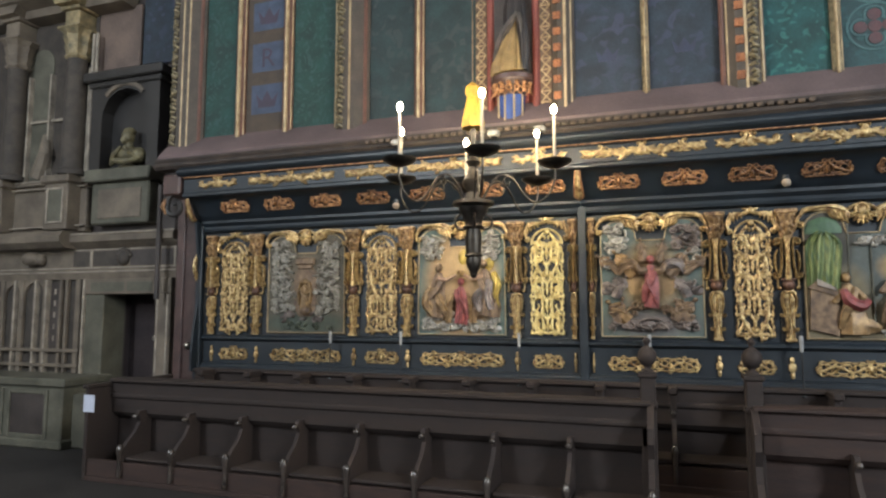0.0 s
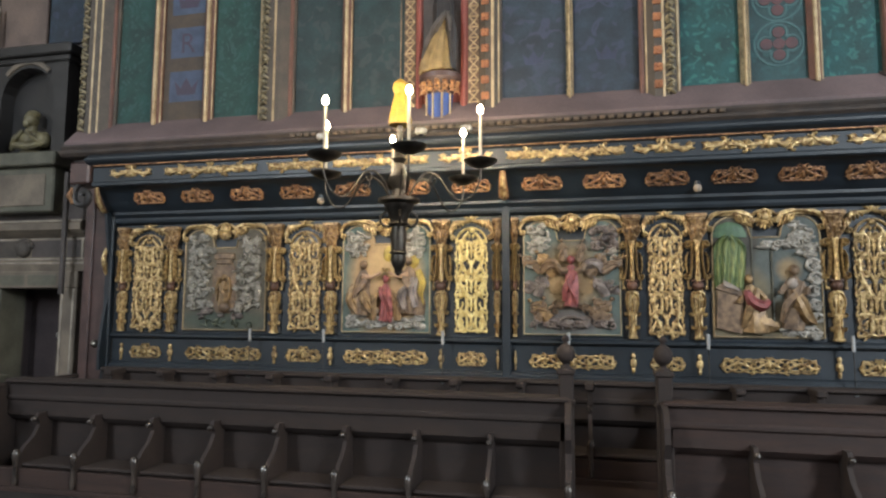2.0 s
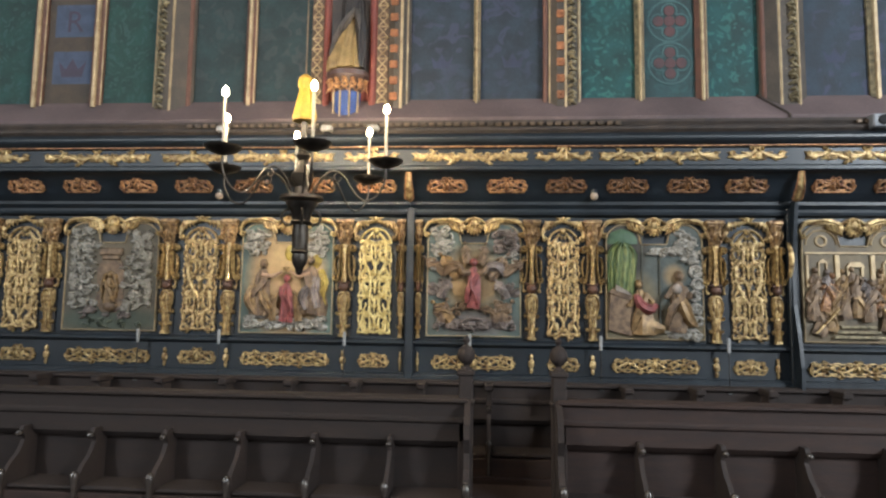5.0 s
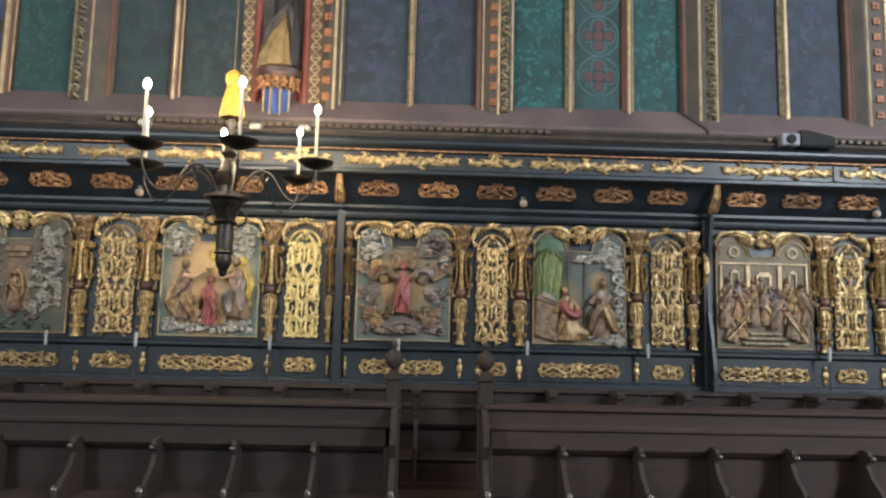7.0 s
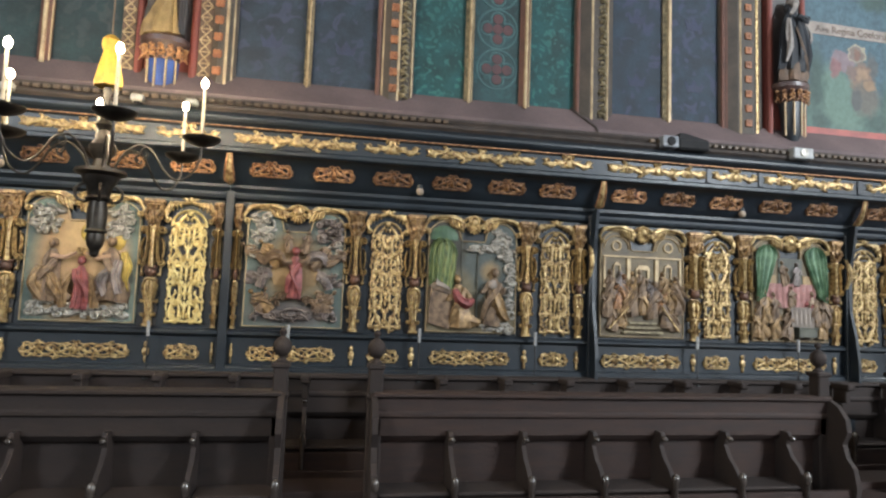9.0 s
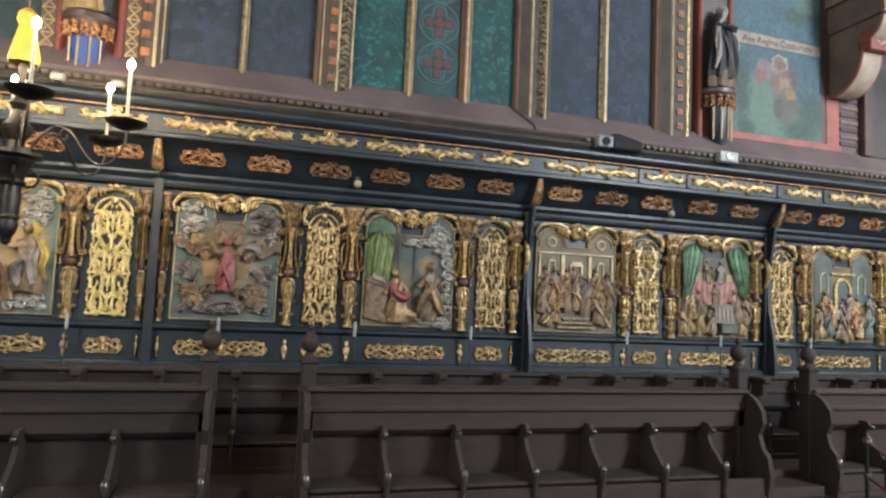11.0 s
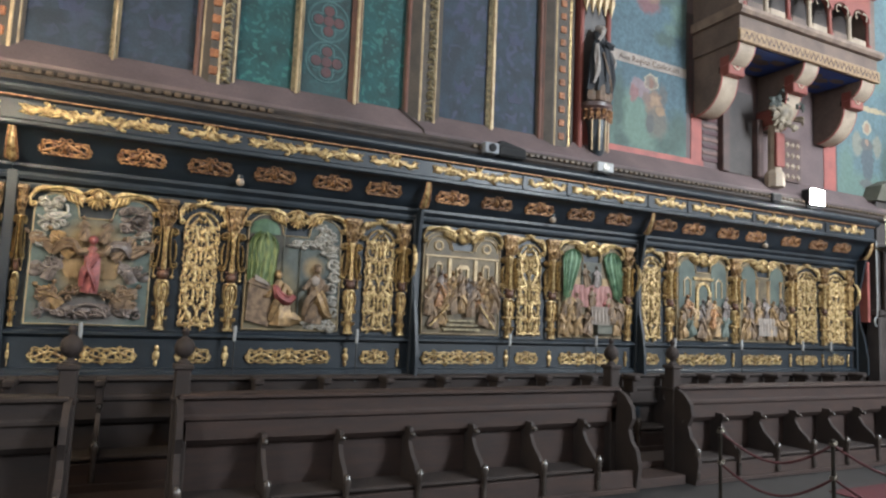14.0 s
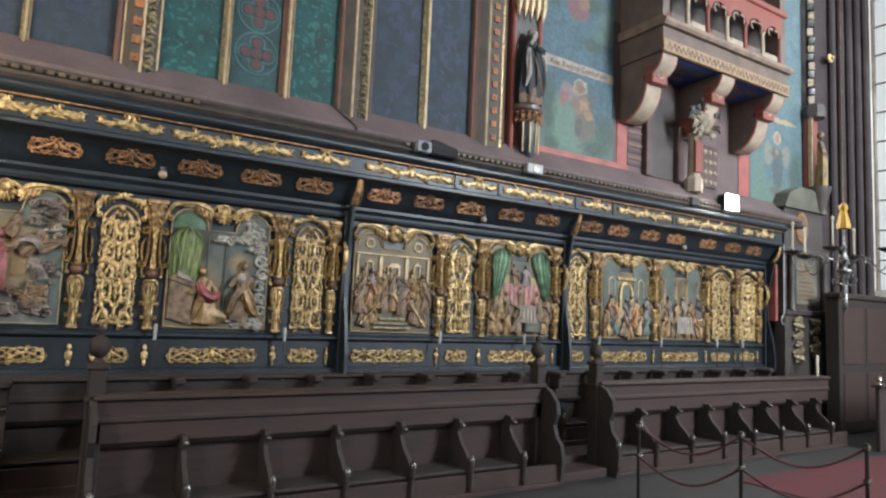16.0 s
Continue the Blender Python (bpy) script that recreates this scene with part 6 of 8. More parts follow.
# posts between the bays, with projecting wings and gilt volutes
for px, wing in ((-0.155, 0.05), (3.705, 0.20), (6.975, 0.20), (11.72, 0.22), (-4.98, 0.16)):
    t = thing("stall_partition", "dark blue stall post with a curved wing and gilt ornament", "choir stall", (px, Y, 0), "posts of the stall back")
    part("post", Mb().box(-0.045, 0.045, -0.07, 0.0, 0.12, 2.95, 0.008), BLUE, t, smooth=0)
    part("wing", Mb().extrude([(0, 1.05), (0, 2.9), (-wing, 2.94), (-wing * 0.7, 2.6), (-wing * 0.35, 2.3), (-wing * 0.45, 1.9), (-wing * 0.8, 1.6), (-wing, 1.3), (-wing, 1.05)], "x", -0.018, 0.018), BLUE, t, smooth=0)
    br = Mb()
    cloth(br, [(0, -0.315, 3.215), (0, -0.305, 3.13), (0, -0.265, 3.03), (0, -0.20, 2.95), (0, -0.15, 2.93)], [0.016, 0.022, 0.032, 0.038, 0.014], 4, 0.12, 0.0, 0.8, 16)
    br.box(-0.032, 0.032, -0.34, -0.28, 3.20, 3.225, 0.006)
    part("bracket", br, GOLD, t, "gilt canopy bracket")
    part("bead_row", Mb().tube([(-0.020, -0.325, 3.21), (-0.030, -0.315, 3.12), (-0.042, -0.275, 3.02), (-0.046, -0.21, 2.94), (0, -0.19, 2.925), (0.046, -0.21, 2.94), (0.042, -0.275, 3.02), (0.030, -0.315, 3.12), (0.020, -0.325, 3.21)], 0.008, 6), GOLD_DARK, t)
    if wing > 0.1:
        vb = Mb()
        for s in (-0.03,):
            path = [(s, -0.03 - 0.10 * math.sin(math.pi * i / 12) * (1 - 0.4 * i / 12), 2.55 - 0.42 * i / 12) for i in range(13)]
            vb.tube(path, [0.016 + 0.012 * math.sin(math.pi * i / 12) for i in range(13)], 7)
        part("volute", vb, GOLD, t, "gilt volute")
# ---- canopy ----
CX0, CX1 = -5.0, 11.72
t = thing("stall_canopy", "long dark blue canopy over the stalls with gilt carved ornaments", "canopy")
part("cove", Mb().extrude([(Y + 0.02, 2.93), (Y - 0.09, 2.93), (Y - 0.13, 2.965), (Y - 0.17, 3.03), (Y - 0.22, 3.12), (Y - 0.29, 3.185), (Y - 0.33, 3.20), (Y - 0.33, 3.26), (Y + 0.02, 3.26)], "x", CX0, CX1), BLUE, t)
part("fascia", Mb().extrude([(Y + 0.02, 3.245), (5.40, 3.20), (5.385, 3.215), (5.385, 3.245), (5.405, 3.262), (5.405, 3.425), (5.385, 3.44), (5.37, 3.465), (Y + 0.02, 3.465)], "x", CX0 - 0.02, CX1 + 0.02), BLUE, t, smooth=0)
part("cornice", Mb().extrude([(Y + 0.02, 3.46), (5.37, 3.46), (5.335, 3.485), (5.32, 3.51), (5.32, 3.535), (5.36, 3.55), (5.39, 3.585), (Y + 0.02, 3.585)], "x", CX0 - 0.08, CX1 + 0.06), BLUE, t, smooth=0)
part("gilt_bead", Mb().tube([(CX0, 5.378, 3.447), (CX1, 5.378, 3.447)], 0.008, 6), GOLD_DARK, t, "thin gilt bead")
pieces = [(-4.78, -4.23), (-4.05, -2.90), (-2.74, -2.11), (-1.94, -0.98), (-0.79, -0.28), (-0.06, 1.0), (1.17, 1.65), (1.81, 2.87), (3.04, 3.52), (3.775, 4.85), (5.01, 5.50), (5.65, 6.757), (6.986, 7.50), (7.663, 8.78), (8.93, 10.37), (10.6, 10.85), (10.92, 11.45)]
long_cache = {}


def fascia_piece(w):
    w = round(w, 1)
    if w not in long_cache:
        mb = Mb()
        n = max(1, round(w / 0.34))
        step = w / 2 / n
        for k in range(n):
            cx = step * (k + 0.5)
            up = 1 if k % 2 else -1
            scroll(mb, cx, 0.0, up * 14, step * 1.6, 0, -up * 80, -up * 80, 0.020, 0.034, 0, True, 12, 4)
            for s in (1, -1):
                for j in range(4):
                    q = 1 if j % 2 else -1
                    a = cx + (j - 1.5) * step * 0.27
                    mb.stroke([(s * (a - 0.03), 0), (s * a, q * 0.024), (s * (a + 0.06), q * 0.036)], [0.010, 0.015, 0.004], 0.026)
        mb.stroke([(-w * 0.49, 0), (0, 0), (w * 0.49, 0)], [0.012, 0.022, 0.012], 0.016)
        mb.ball((0, -0.012, 0), (0.045, 0.03, 0.045), 10, 6)
        for s in (1, -1):
            mb.stroke([(s * w * 0.42, 0.0), (s * w * 0.47, 0.022), (s * w * 0.505, -0.012)], [0.020, 0.018, 0.005], 0.028)
        mb.v = [(x, y * 0.8, z * 1.05) for x, y, z in mb.v]
        long_cache[w] = mb.mesh("gilt_fascia_carving", 45)
    return long_cache[w]


for x0, x1 in pieces:
    part("fascia_carving", fascia_piece(x1 - x0), GOLD, t, "gilt scroll on the fascia", at=pose((x0 + x1) / 2, 5.404, 3.345))
for x in (4.93, 5.575, 6.87, 7.58, 8.855, 10.5):
    part("fascia_divider", Mb().box(-0.03, 0.03, -0.018, 0, -0.08, 0.08, 0.006), BLUE, t, smooth=0, at=pose(x, 5.405, 3.345))
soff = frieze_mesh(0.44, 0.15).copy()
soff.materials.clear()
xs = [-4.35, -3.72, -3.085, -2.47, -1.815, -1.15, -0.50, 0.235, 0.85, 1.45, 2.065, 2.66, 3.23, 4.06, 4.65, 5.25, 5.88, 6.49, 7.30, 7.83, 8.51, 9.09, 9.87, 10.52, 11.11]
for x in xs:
    part("cove_carving", soff, GOLD_DARK, t, "reddish gilt carving with the cove's shade in its colour", at=Matrix.Translation((x, Y - 0.20, 3.075)) @ Matrix.Rotation(radians(28), 4, "X"))
for x in (1.734, 5.473, 9.334, -2.2):
    d = thing("smoke_detector", "small round cream detector under the canopy", "detector", (x, Y - 0.17, 2.975), "detectors under the canopy")
    part("dome", Mb().ball((0, 0, 0), 0.040, 14, 10), CREAM, d)
    part("collar", Mb().lathe([(0.03, 0), (0.032, 0.05)], (0, 0.01, 0.02), 10), BLUE, d)
# spotlights and boxes on the canopy
for x, z, w in ((4.42, 3.53, 0.19), (6.06, 3.545, 0.26)):
    s = thing("spotlight", "small box spotlight standing on the canopy", "spotlight", (x, 5.42, 3.585), "spotlights on the canopy")
    part("housing", Mb().box(-w / 2, w / 2, -0.12, 0.06, 0.02, 0.15, 0.012), mat("dull_grey_enamel", (0.30, 0.32, 0.35), (0.20, 0.21, 0.23), 0.55, 0, 9, 0.1, 60) if w < 0.2 else WHITE, s)
    lens = Mb().lathe([(0.048, 0), (0.048, 0.012), (0.04, 0.014)], (0, 0, 0), 16)
    lens.v = [(a, -0.121 - c, 0.085 + b) for a, b, c in lens.v]
    part("lens", lens, MATT if w < 0.2 else SILVER, s, "round lens")
    part("foot", Mb().box(-0.05, 0.05, -0.06, 0.03, 0, 0.03, 0.004), MATT, s)
s = thing("camera_box", "black box device lying on the canopy", "device", (4.70, 5.40, 3.585))
part("box", Mb().box(-0.19, 0.19, -0.10, 0.05, 0.01, 0.13, 0.02), MATT, s)
part("lid", Mb().extrude([(-0.18, 0.13), (0.18, 0.13), (-0.10, 0.19), (-0.16, 0.19)], "y", -0.08, 0.05), MATT, s, smooth=0)
s = thing("spotlight", "dark box spotlight turned aside on the canopy", "spotlight", (9.30, 5.42, 3.585), "spotlights on the canopy")
part("housing", Mb().box(-0.10, 0.10, -0.08, 0.06, 0.02, 0.15, 0.015), MATT, s)
part("foot", Mb().box(-0.05, 0.05, -0.06, 0.03, 0, 0.03, 0.004), MATT, s)
for x in (-2.1, -1.0, -0.52):
    s = thing("spotlight", "small white spotlight half hidden on the canopy", "spotlight", (x, 5.40, 3.585), "spotlights on the canopy")
    part("housing", Mb().box(-0.06, 0.06, -0.08, 0.03, 0.02, 0.085, 0.015), SILVER, s)
    part("foot", Mb().box(-0.03, 0.03, -0.05, 0.02, 0, 0.04, 0.004), MATT, s)
f = thing("floodlight", "lit floodlight on the canopy end", "floodlight", (10.15, 5.36, 3.585))
part("housing", Mb().box(-0.17, 0.17, -0.06, 0.10, 0.05, 0.30, 0.02), MATT, f)
part("lit_face", Mb().box(-0.165, 0.165, -0.068, -0.058, 0.055, 0.295, 0.004), FLOODLIGHT, f, "glaring white face")
part("bracket", Mb().box(-0.18, 0.18, -0.01, 0.01, 0, 0.06, 0.004), MATT, f)
lamp("floodlight_beam", "AREA", look((10.15, 5.27, 3.78), (7.0, 0.5, 1.5)), FLOOD, (1.0, 0.97, 0.93), 0.3, 0.2)
# small white candle lamps along the desk of the rear row
peg = [-3.02, -2.14, -0.81, 0.48, 1.79, 3.03, 4.92, 6.2, 7.55, 8.85, 10.2, 10.88]
for x in peg:
    e = thing("candle_lamp", "small white candle lamp on a thin dark stem", "lamp", (x, 5.60, 1.02), "candle lamps along the rear stalls")
    part("tube", Mb().lathe([(0.016, 0.40), (0.017, 0.53), (0.012, 0.545)], (0, 0, 0), 10), WHITE, e, "white tube")
    part("stem", Mb().lathe([(0.007, 0), (0.007, 0.40)], (0, 0, 0), 6), BLACK, e)
    part("foot", Mb().lathe([(0.03, 0.0), (0.028, 0.012), (0.01, 0.02)], (0, 0, 0), 10), BLACK, e)
# ---- seats ----


def divider_mesh(rear):
    """A stall divider: a narrow board with a scooped front and a rounded arm end."""
    d = 0.40
    prof = [(0, 0.0), (-d * 0.85, 0.0), (-d, 0.10), (-d * 0.98, 0.30), (-d * 0.80, 0.40), (-d * 0.55, 0.48), (-d * 0.40, 0.58), (-d * 0.42, 0.62), (-d * 0.50, 0.66), (-d * 0.44, 0.70), (0, 0.70)]
    mb = Mb().extrude(prof, "x", -0.019, 0.019)
    return mb.mesh("divider", 30)


DIV = divider_mesh(False)
KNOB = Mb().lathe([(0.022, 0.05), (0.028, 0.09), (0.020, 0.13), (0.024, 0.26), (0.034, 0.30), (0.038, 0.335), (0.030, 0.37), (0.01, 0.388)], (0, -0.405, 0), 14).mesh("arm_end", 40)
KNOB2 = Mb().ball((0, -0.215, 0.645), (0.030, 0.038, 0.030), 12, 8).mesh("upper_knob", 40)
seat_me = Mb().box(-0.30, 0.30, -0.37, -0.02, 0.0, 0.035, 0.012).mesh("seat", 30)
FY = 4.78
DIVIDER = mat("blackened_wood", (0.036, 0.023, 0.019), (0.022, 0.014, 0.012), 0.75, 0, 5, 0.25, 30, 0.05)
ARM = mat("polished_arm_wood", (0.075, 0.060, 0.052), (0.035, 0.027, 0.023), 0.20, 0, 8, 0.08, 50, 0.8)
CAPB = Mb().box(-0.045, 0.045, -0.38, -0.10, 0.83, 0.89, 0.012).box(-0.03, 0.03, -0.33, -0.14, 0.68, 0.84, 0.006).mesh("arm_cap", 30)


def stall_row(name, label, y, x0, x1, first, floor_z, top, wood, group):
    t = thing(name, label, "choir stall", (0, y, floor_z), group)
    part("back_board", Mb().box(x0, x1, 0, 0.05, 0, top - floor_z - 0.03, 0.004), wood, t, smooth=0)
    # lighter wood on the plinth makes up for missing light down here
    part("plinth", Mb().box(x0, x1, -0.42, 0.0, -floor_z if floor_z > 0.05 else 0, 0.05, 0.006).box(x0, x1, -0.40, -0.34, 0.05, 0.22, 0.004), WOOD_RED, t, smooth=0)
    part("top_rail", Mb().extrude([(0.08, -0.03), (0.09, -0.005), (0.06, 0.012), (-0.13, 0.012), (-0.155, 0.0), (-0.155, -0.02), (-0.13, -0.035)], "x", x0, x1), wood, t, "polished moulded top rail", 20, at=pose(0, 0, top - floor_z - 0.012))
    part("upper_board", Mb().extrude([(-0.11, -0.03), (-0.11, -0.16), (-0.125, -0.18), (-0.125, -0.205), (-0.10, -0.225), (-0.10, -0.37), (-0.05, -0.42), (0.0, -0.42), (0.0, -0.03)], "x", x0, x1), WOOD_RED if wood is WOOD_RED else wood, t, "plain worn board under the rail", 0, at=pose(0, 0, top - floor_z))
    x = first
    while x < x1 + 0.02:
        if x > x0 - 0.02:
            d = part("divider", DIV, DIVIDER, t, at=pose(x, -0.02, 0.02))
            part("arm_end", KNOB, ARM, d, "worn polished arm end")
            part("upper_knob", KNOB2, ARM, d, "worn polished knob")
            if floor_z > 0.1:
                part("arm_cap", CAPB, WOOD, d)
            if x + 0.60 < x1:
                part("seat", seat_me, WOOD, t, at=pose(x + 0.33, -0.02, 0.235))
        x += 0.66
    return t


def end_post(parent, x, h=1.30):
    p = part("end_post", Mb().box(-0.062, 0.062, -0.10, 0.05, 0, h, 0.012).box(-0.078, 0.078, -0.116, 0.066, h - 0.045, h, 0.01).box(-0.074, 0.074, -0.112, 0.062, 0.98, 1.02, 0.008), WOOD, parent, "square end post", 0, at=pose(x, 0, 0))
    part("finial", Mb().lathe([(0.055, 0), (0.050, 0.015), (0.028, 0.03), (0.026, 0.045), (0.050, 0.060), (0.074, 0.095), (0.080, 0.130), (0.072, 0.168), (0.045, 0.200), (0.020, 0.215), (0.018, 0.228), (0.030, 0.245), (0.032, 0.262), (0.018, 0.285), (0.004, 0.295)], (0, -0.02, h), 18), WOOD, p, "turned ball finial")


front = []
for x0, x1, first in ((-5.25, 0.50, -4.78), (1.27, 5.76, 1.28), (6.62, 11.75, 6.62)):
    t = stall_row("front_stalls", "row of dark carved front stalls with curved arm rests", FY, x0, x1, first, 0.0, 1.045, WOOD_RED if x0 > 0 else WOOD, "front stall rows")
    front.append(t)
    if x0 < 0:
        end_post(t, 0.50 - 0.02, 1.28)
    elif x0 < 5:
        end_post(t, 1.285, 1.28)
        end_post(t, 5.724, 1.28)
    else:
        end_post(t, 6.642, 1.28)
    for ex in (x0, x1):
        if -5 < ex < 11.5:
            part("end_board", Mb().extrude([(-0.42, 0.0), (-0.46, 0.25), (-0.42, 0.42), (-0.34, 0.50), (-0.30, 0.62), (-0.36, 0.74), (-0.34, 0.86), (-0.24, 0.97), (-0.10, 1.03), (0.05, 1.03), (0.05, 0)], "x", ex - 0.025, ex + 0.025), WOOD, t, "shaped end board", 25)
rear = stall_row("rear_stalls", "raised rear row of dark stalls below the stall back", 5.70, -4.9, 11.7, -4.6, 0.18, 1.09, WOOD, "")
# platform and steps take the lighter wood to brighten the passage by colour
tagged(part("stall_platform", Mb().box(-5.0, 11.8, 4.84, Y + 0.04, 0, 0.17, 0.005), WOOD_RED, smooth=0), "dark wooden platform under the rear stalls", "platform", kind="structure")
for x in (0.88, 6.18):
    tagged(part("stall_step", Mb().box(x - 0.36, x + 0.36, 4.45, 4.835, 0, 0.10, 0.006), WOOD_RED), "dark wooden step in the stall passage", "step", group="passage steps")
# ---- chandeliers ----


def chandelier(cx, cy, metal, lit, spin, label, zt=13.0, slim=1.0):
    t = thing("chandelier", label, "chandelier", (cx, cy, 0), "chandeliers")
    part("stem", Mb().lathe([(0.012, 2.05), (0.03, 2.07), (0.032, 2.10), (0.05, 2.13), (0.062, 2.18), (0.055, 2.215), (0.075, 2.23), (0.06, 2.25), (0.066, 2.36), (0.058, 2.44), (0.088, 2.46), (0.07, 2.48), (0.085, 2.55), (0.11, 2.58), (0.12, 2.62), (0.17, 2.64), (0.165, 2.665), (0.06, 2.68), (0.05, 2.74), (0.085, 2.79), (0.09, 2.84), (0.05, 2.89), (0.035, 2.95), (0.06, 2.99), (0.03, 3.03), (0.02, 3.2), (0.03, 3.24), (0.014, 3.30)], (0, 0, 0), 20, slim, slim), metal, t)
    part("tassel", Mb().lathe([(0.088, 3.27), (0.092, 3.31), (0.070, 3.42), (0.050, 3.51), (0.043, 3.53), (0.062, 3.57), (0.058, 3.61), (0.02, 3.65)], (0, 0, 0), 16, 1, 1, 0.08, 8), YELLOW, t, "yellow fabric cover on the rope")
    part("rope", Mb().lathe([(0.005, 3.5), (0.005, zt)], (0, 0, 0), 6), UMBER, t)
    for k in range(4):
        a = radians(90 * k + 20)
        rg = Mb().tube([(0.09 * math.cos(a) + 0.06 * math.cos(q) * math.cos(a), 0.09 * math.sin(a) + 0.06 * math.cos(q) * math.sin(a), 2.50 + 0.06 * math.sin(q)) for q in [2 * math.pi * i / 12 for i in range(13)]], 0.012, 5)
        part("scroll", rg, metal, t)
    for k in range(6):
        a = radians(spin + 60 * k)
        c, s = math.cos(a), math.sin(a)
        R = 0.68
        knots = [(0.08, 2.66), (0.15, 2.79), (0.25, 2.86), (0.35, 2.81), (0.43, 2.69), (0.52, 2.62), (0.62, 2.66), (0.68, 2.78), (0.68, 2.88)]
        path = []
        for i in range(len(knots) - 1):
            p0, p1, p2, p3 = knots[max(0, i - 1)], knots[i], knots[i + 1], knots[min(len(knots) - 1, i + 2)]
            for u in (0, 0.25, 0.5, 0.75):
                q = [0.5 * (2 * b + (c_ - a_) * u + (2 * a_ - 5 * b + 4 * c_ - d_) * u * u + (3 * b - a_ - 3 * c_ + d_) * u ** 3) for a_, b, c_, d_ in zip(p0, p1, p2, p3)]
                path.append((q[0] * c, q[0] * s, q[1]))
        path.append((R * c, R * s, 2.88))
        arm = part("arm", Mb().tube(path, 0.0085, 7), metal, t, "curved branch")
        cu, qw = curl(0.30, 2.80, 0.055, 0, 400, 0.01, 14)
        part("volute", Mb().tube([(x * c, x * s, z) for x, z in cu], 0.008, 5), metal, arm)
        part("drip_pan", Mb().lathe([(0.015, 2.865), (0.05, 2.875), (0.10, 2.895), (0.128, 2.918), (0.132, 2.930), (0.118, 2.920), (0.04, 2.905), (0.022, 2.92), (0.026, 2.96)], (R * c, R * s, 0), 18), metal, arm)
        part("candle", Mb().lathe([(0.012, 2.93), (0.012, 3.28), (0.008, 3.30)], (R * c, R * s, 0), 12), WAX, arm, "tall cream candle")
        part("bulb", Mb().lathe([(0.008, 3.295), (0.020, 3.310), (0.024, 3.330), (0.018, 3.352), (0.004, 3.368)], (R * c, R * s, 0), 12), BULB if lit else WAX, arm, "lit flame bulb" if lit else "unlit flame bulb")
        if lit:
            lamp("candle_light", "POINT", pose(cx + R * c, cy + R * s, 3.345), CANDLE, WARM, 0.045)
    return t


chandelier(-0.79, 3.90, IRON, True, -8, "dark bronze six-branch chandelier with lit candle bulbs")
chandelier(10.70, 3.88, PEWTER, False, 15, "tarnished silvery six-branch chandelier with unlit candles", 13.0, 0.62)
# ---- oriel on corbels ----
OX0, OX1, OY = 8.02, 11.0, 4.90
o = thing("oriel_balcony", "stone balcony on three scrolled corbels with a red arcaded parapet", "balcony", (0, 0, 0))
part("floor_slab", Mb().box(OX0 - 0.05, OX1 + 0.05, OY, WY, 5.62, 5.98, 0.01), SOFFIT_BROWN, o, smooth=0)
part("front_band", Mb().box(OX0 - 0.07, OX1 + 0.07, OY - 0.03, OY + 0.02, 5.60, 5.78, 0.008), mat("ochre_pattern_band", (0.40, 0.27, 0.15), (0.20, 0.12, 0.07), 0.6, 0, 16, 0.2, 70), o, "ochre patterned band", 0)
ch = Mb()
x = OX0
while x < OX1 - 0.05:
    ch.stroke([(x, 5.64), (x + 0.05, 5.74), (x + 0.10, 5.64)], 0.009, 0.006, OY - 0.03)
    x += 0.10
part("zigzag", ch, MARBLE_RED, o, "dark zigzag ornament")["kind"] = "stuff"
part("ledge", Mb().extrude([(WY, 5.98), (OY - 0.06, 5.98), (OY - 0.09, 6.02), (OY - 0.09, 6.07), (OY - 0.02, 6.12), (WY, 6.12)], "x", OX0 - 0.1, OX1 + 0.1), mat("tan_stone_ledge", (0.30, 0.215, 0.165), (0.18, 0.125, 0.10), 0.7, 0, 6, 0.3, 50), o, "tan moulded ledge", 0)
part("side_wall", Mb().box(OX0 - 0.04, OX0 + 0.10, OY + 0.02, WY, 6.12, 9.0, 0).box(OX1 - 0.10, OX1 + 0.04, OY + 0.02, WY, 6.12, 9.0, 0).box(OX0, OX1, OY + 0.35, OY + 0.40, 6.12, 9.0, 0), SOFFIT_BROWN, o, smooth=0)
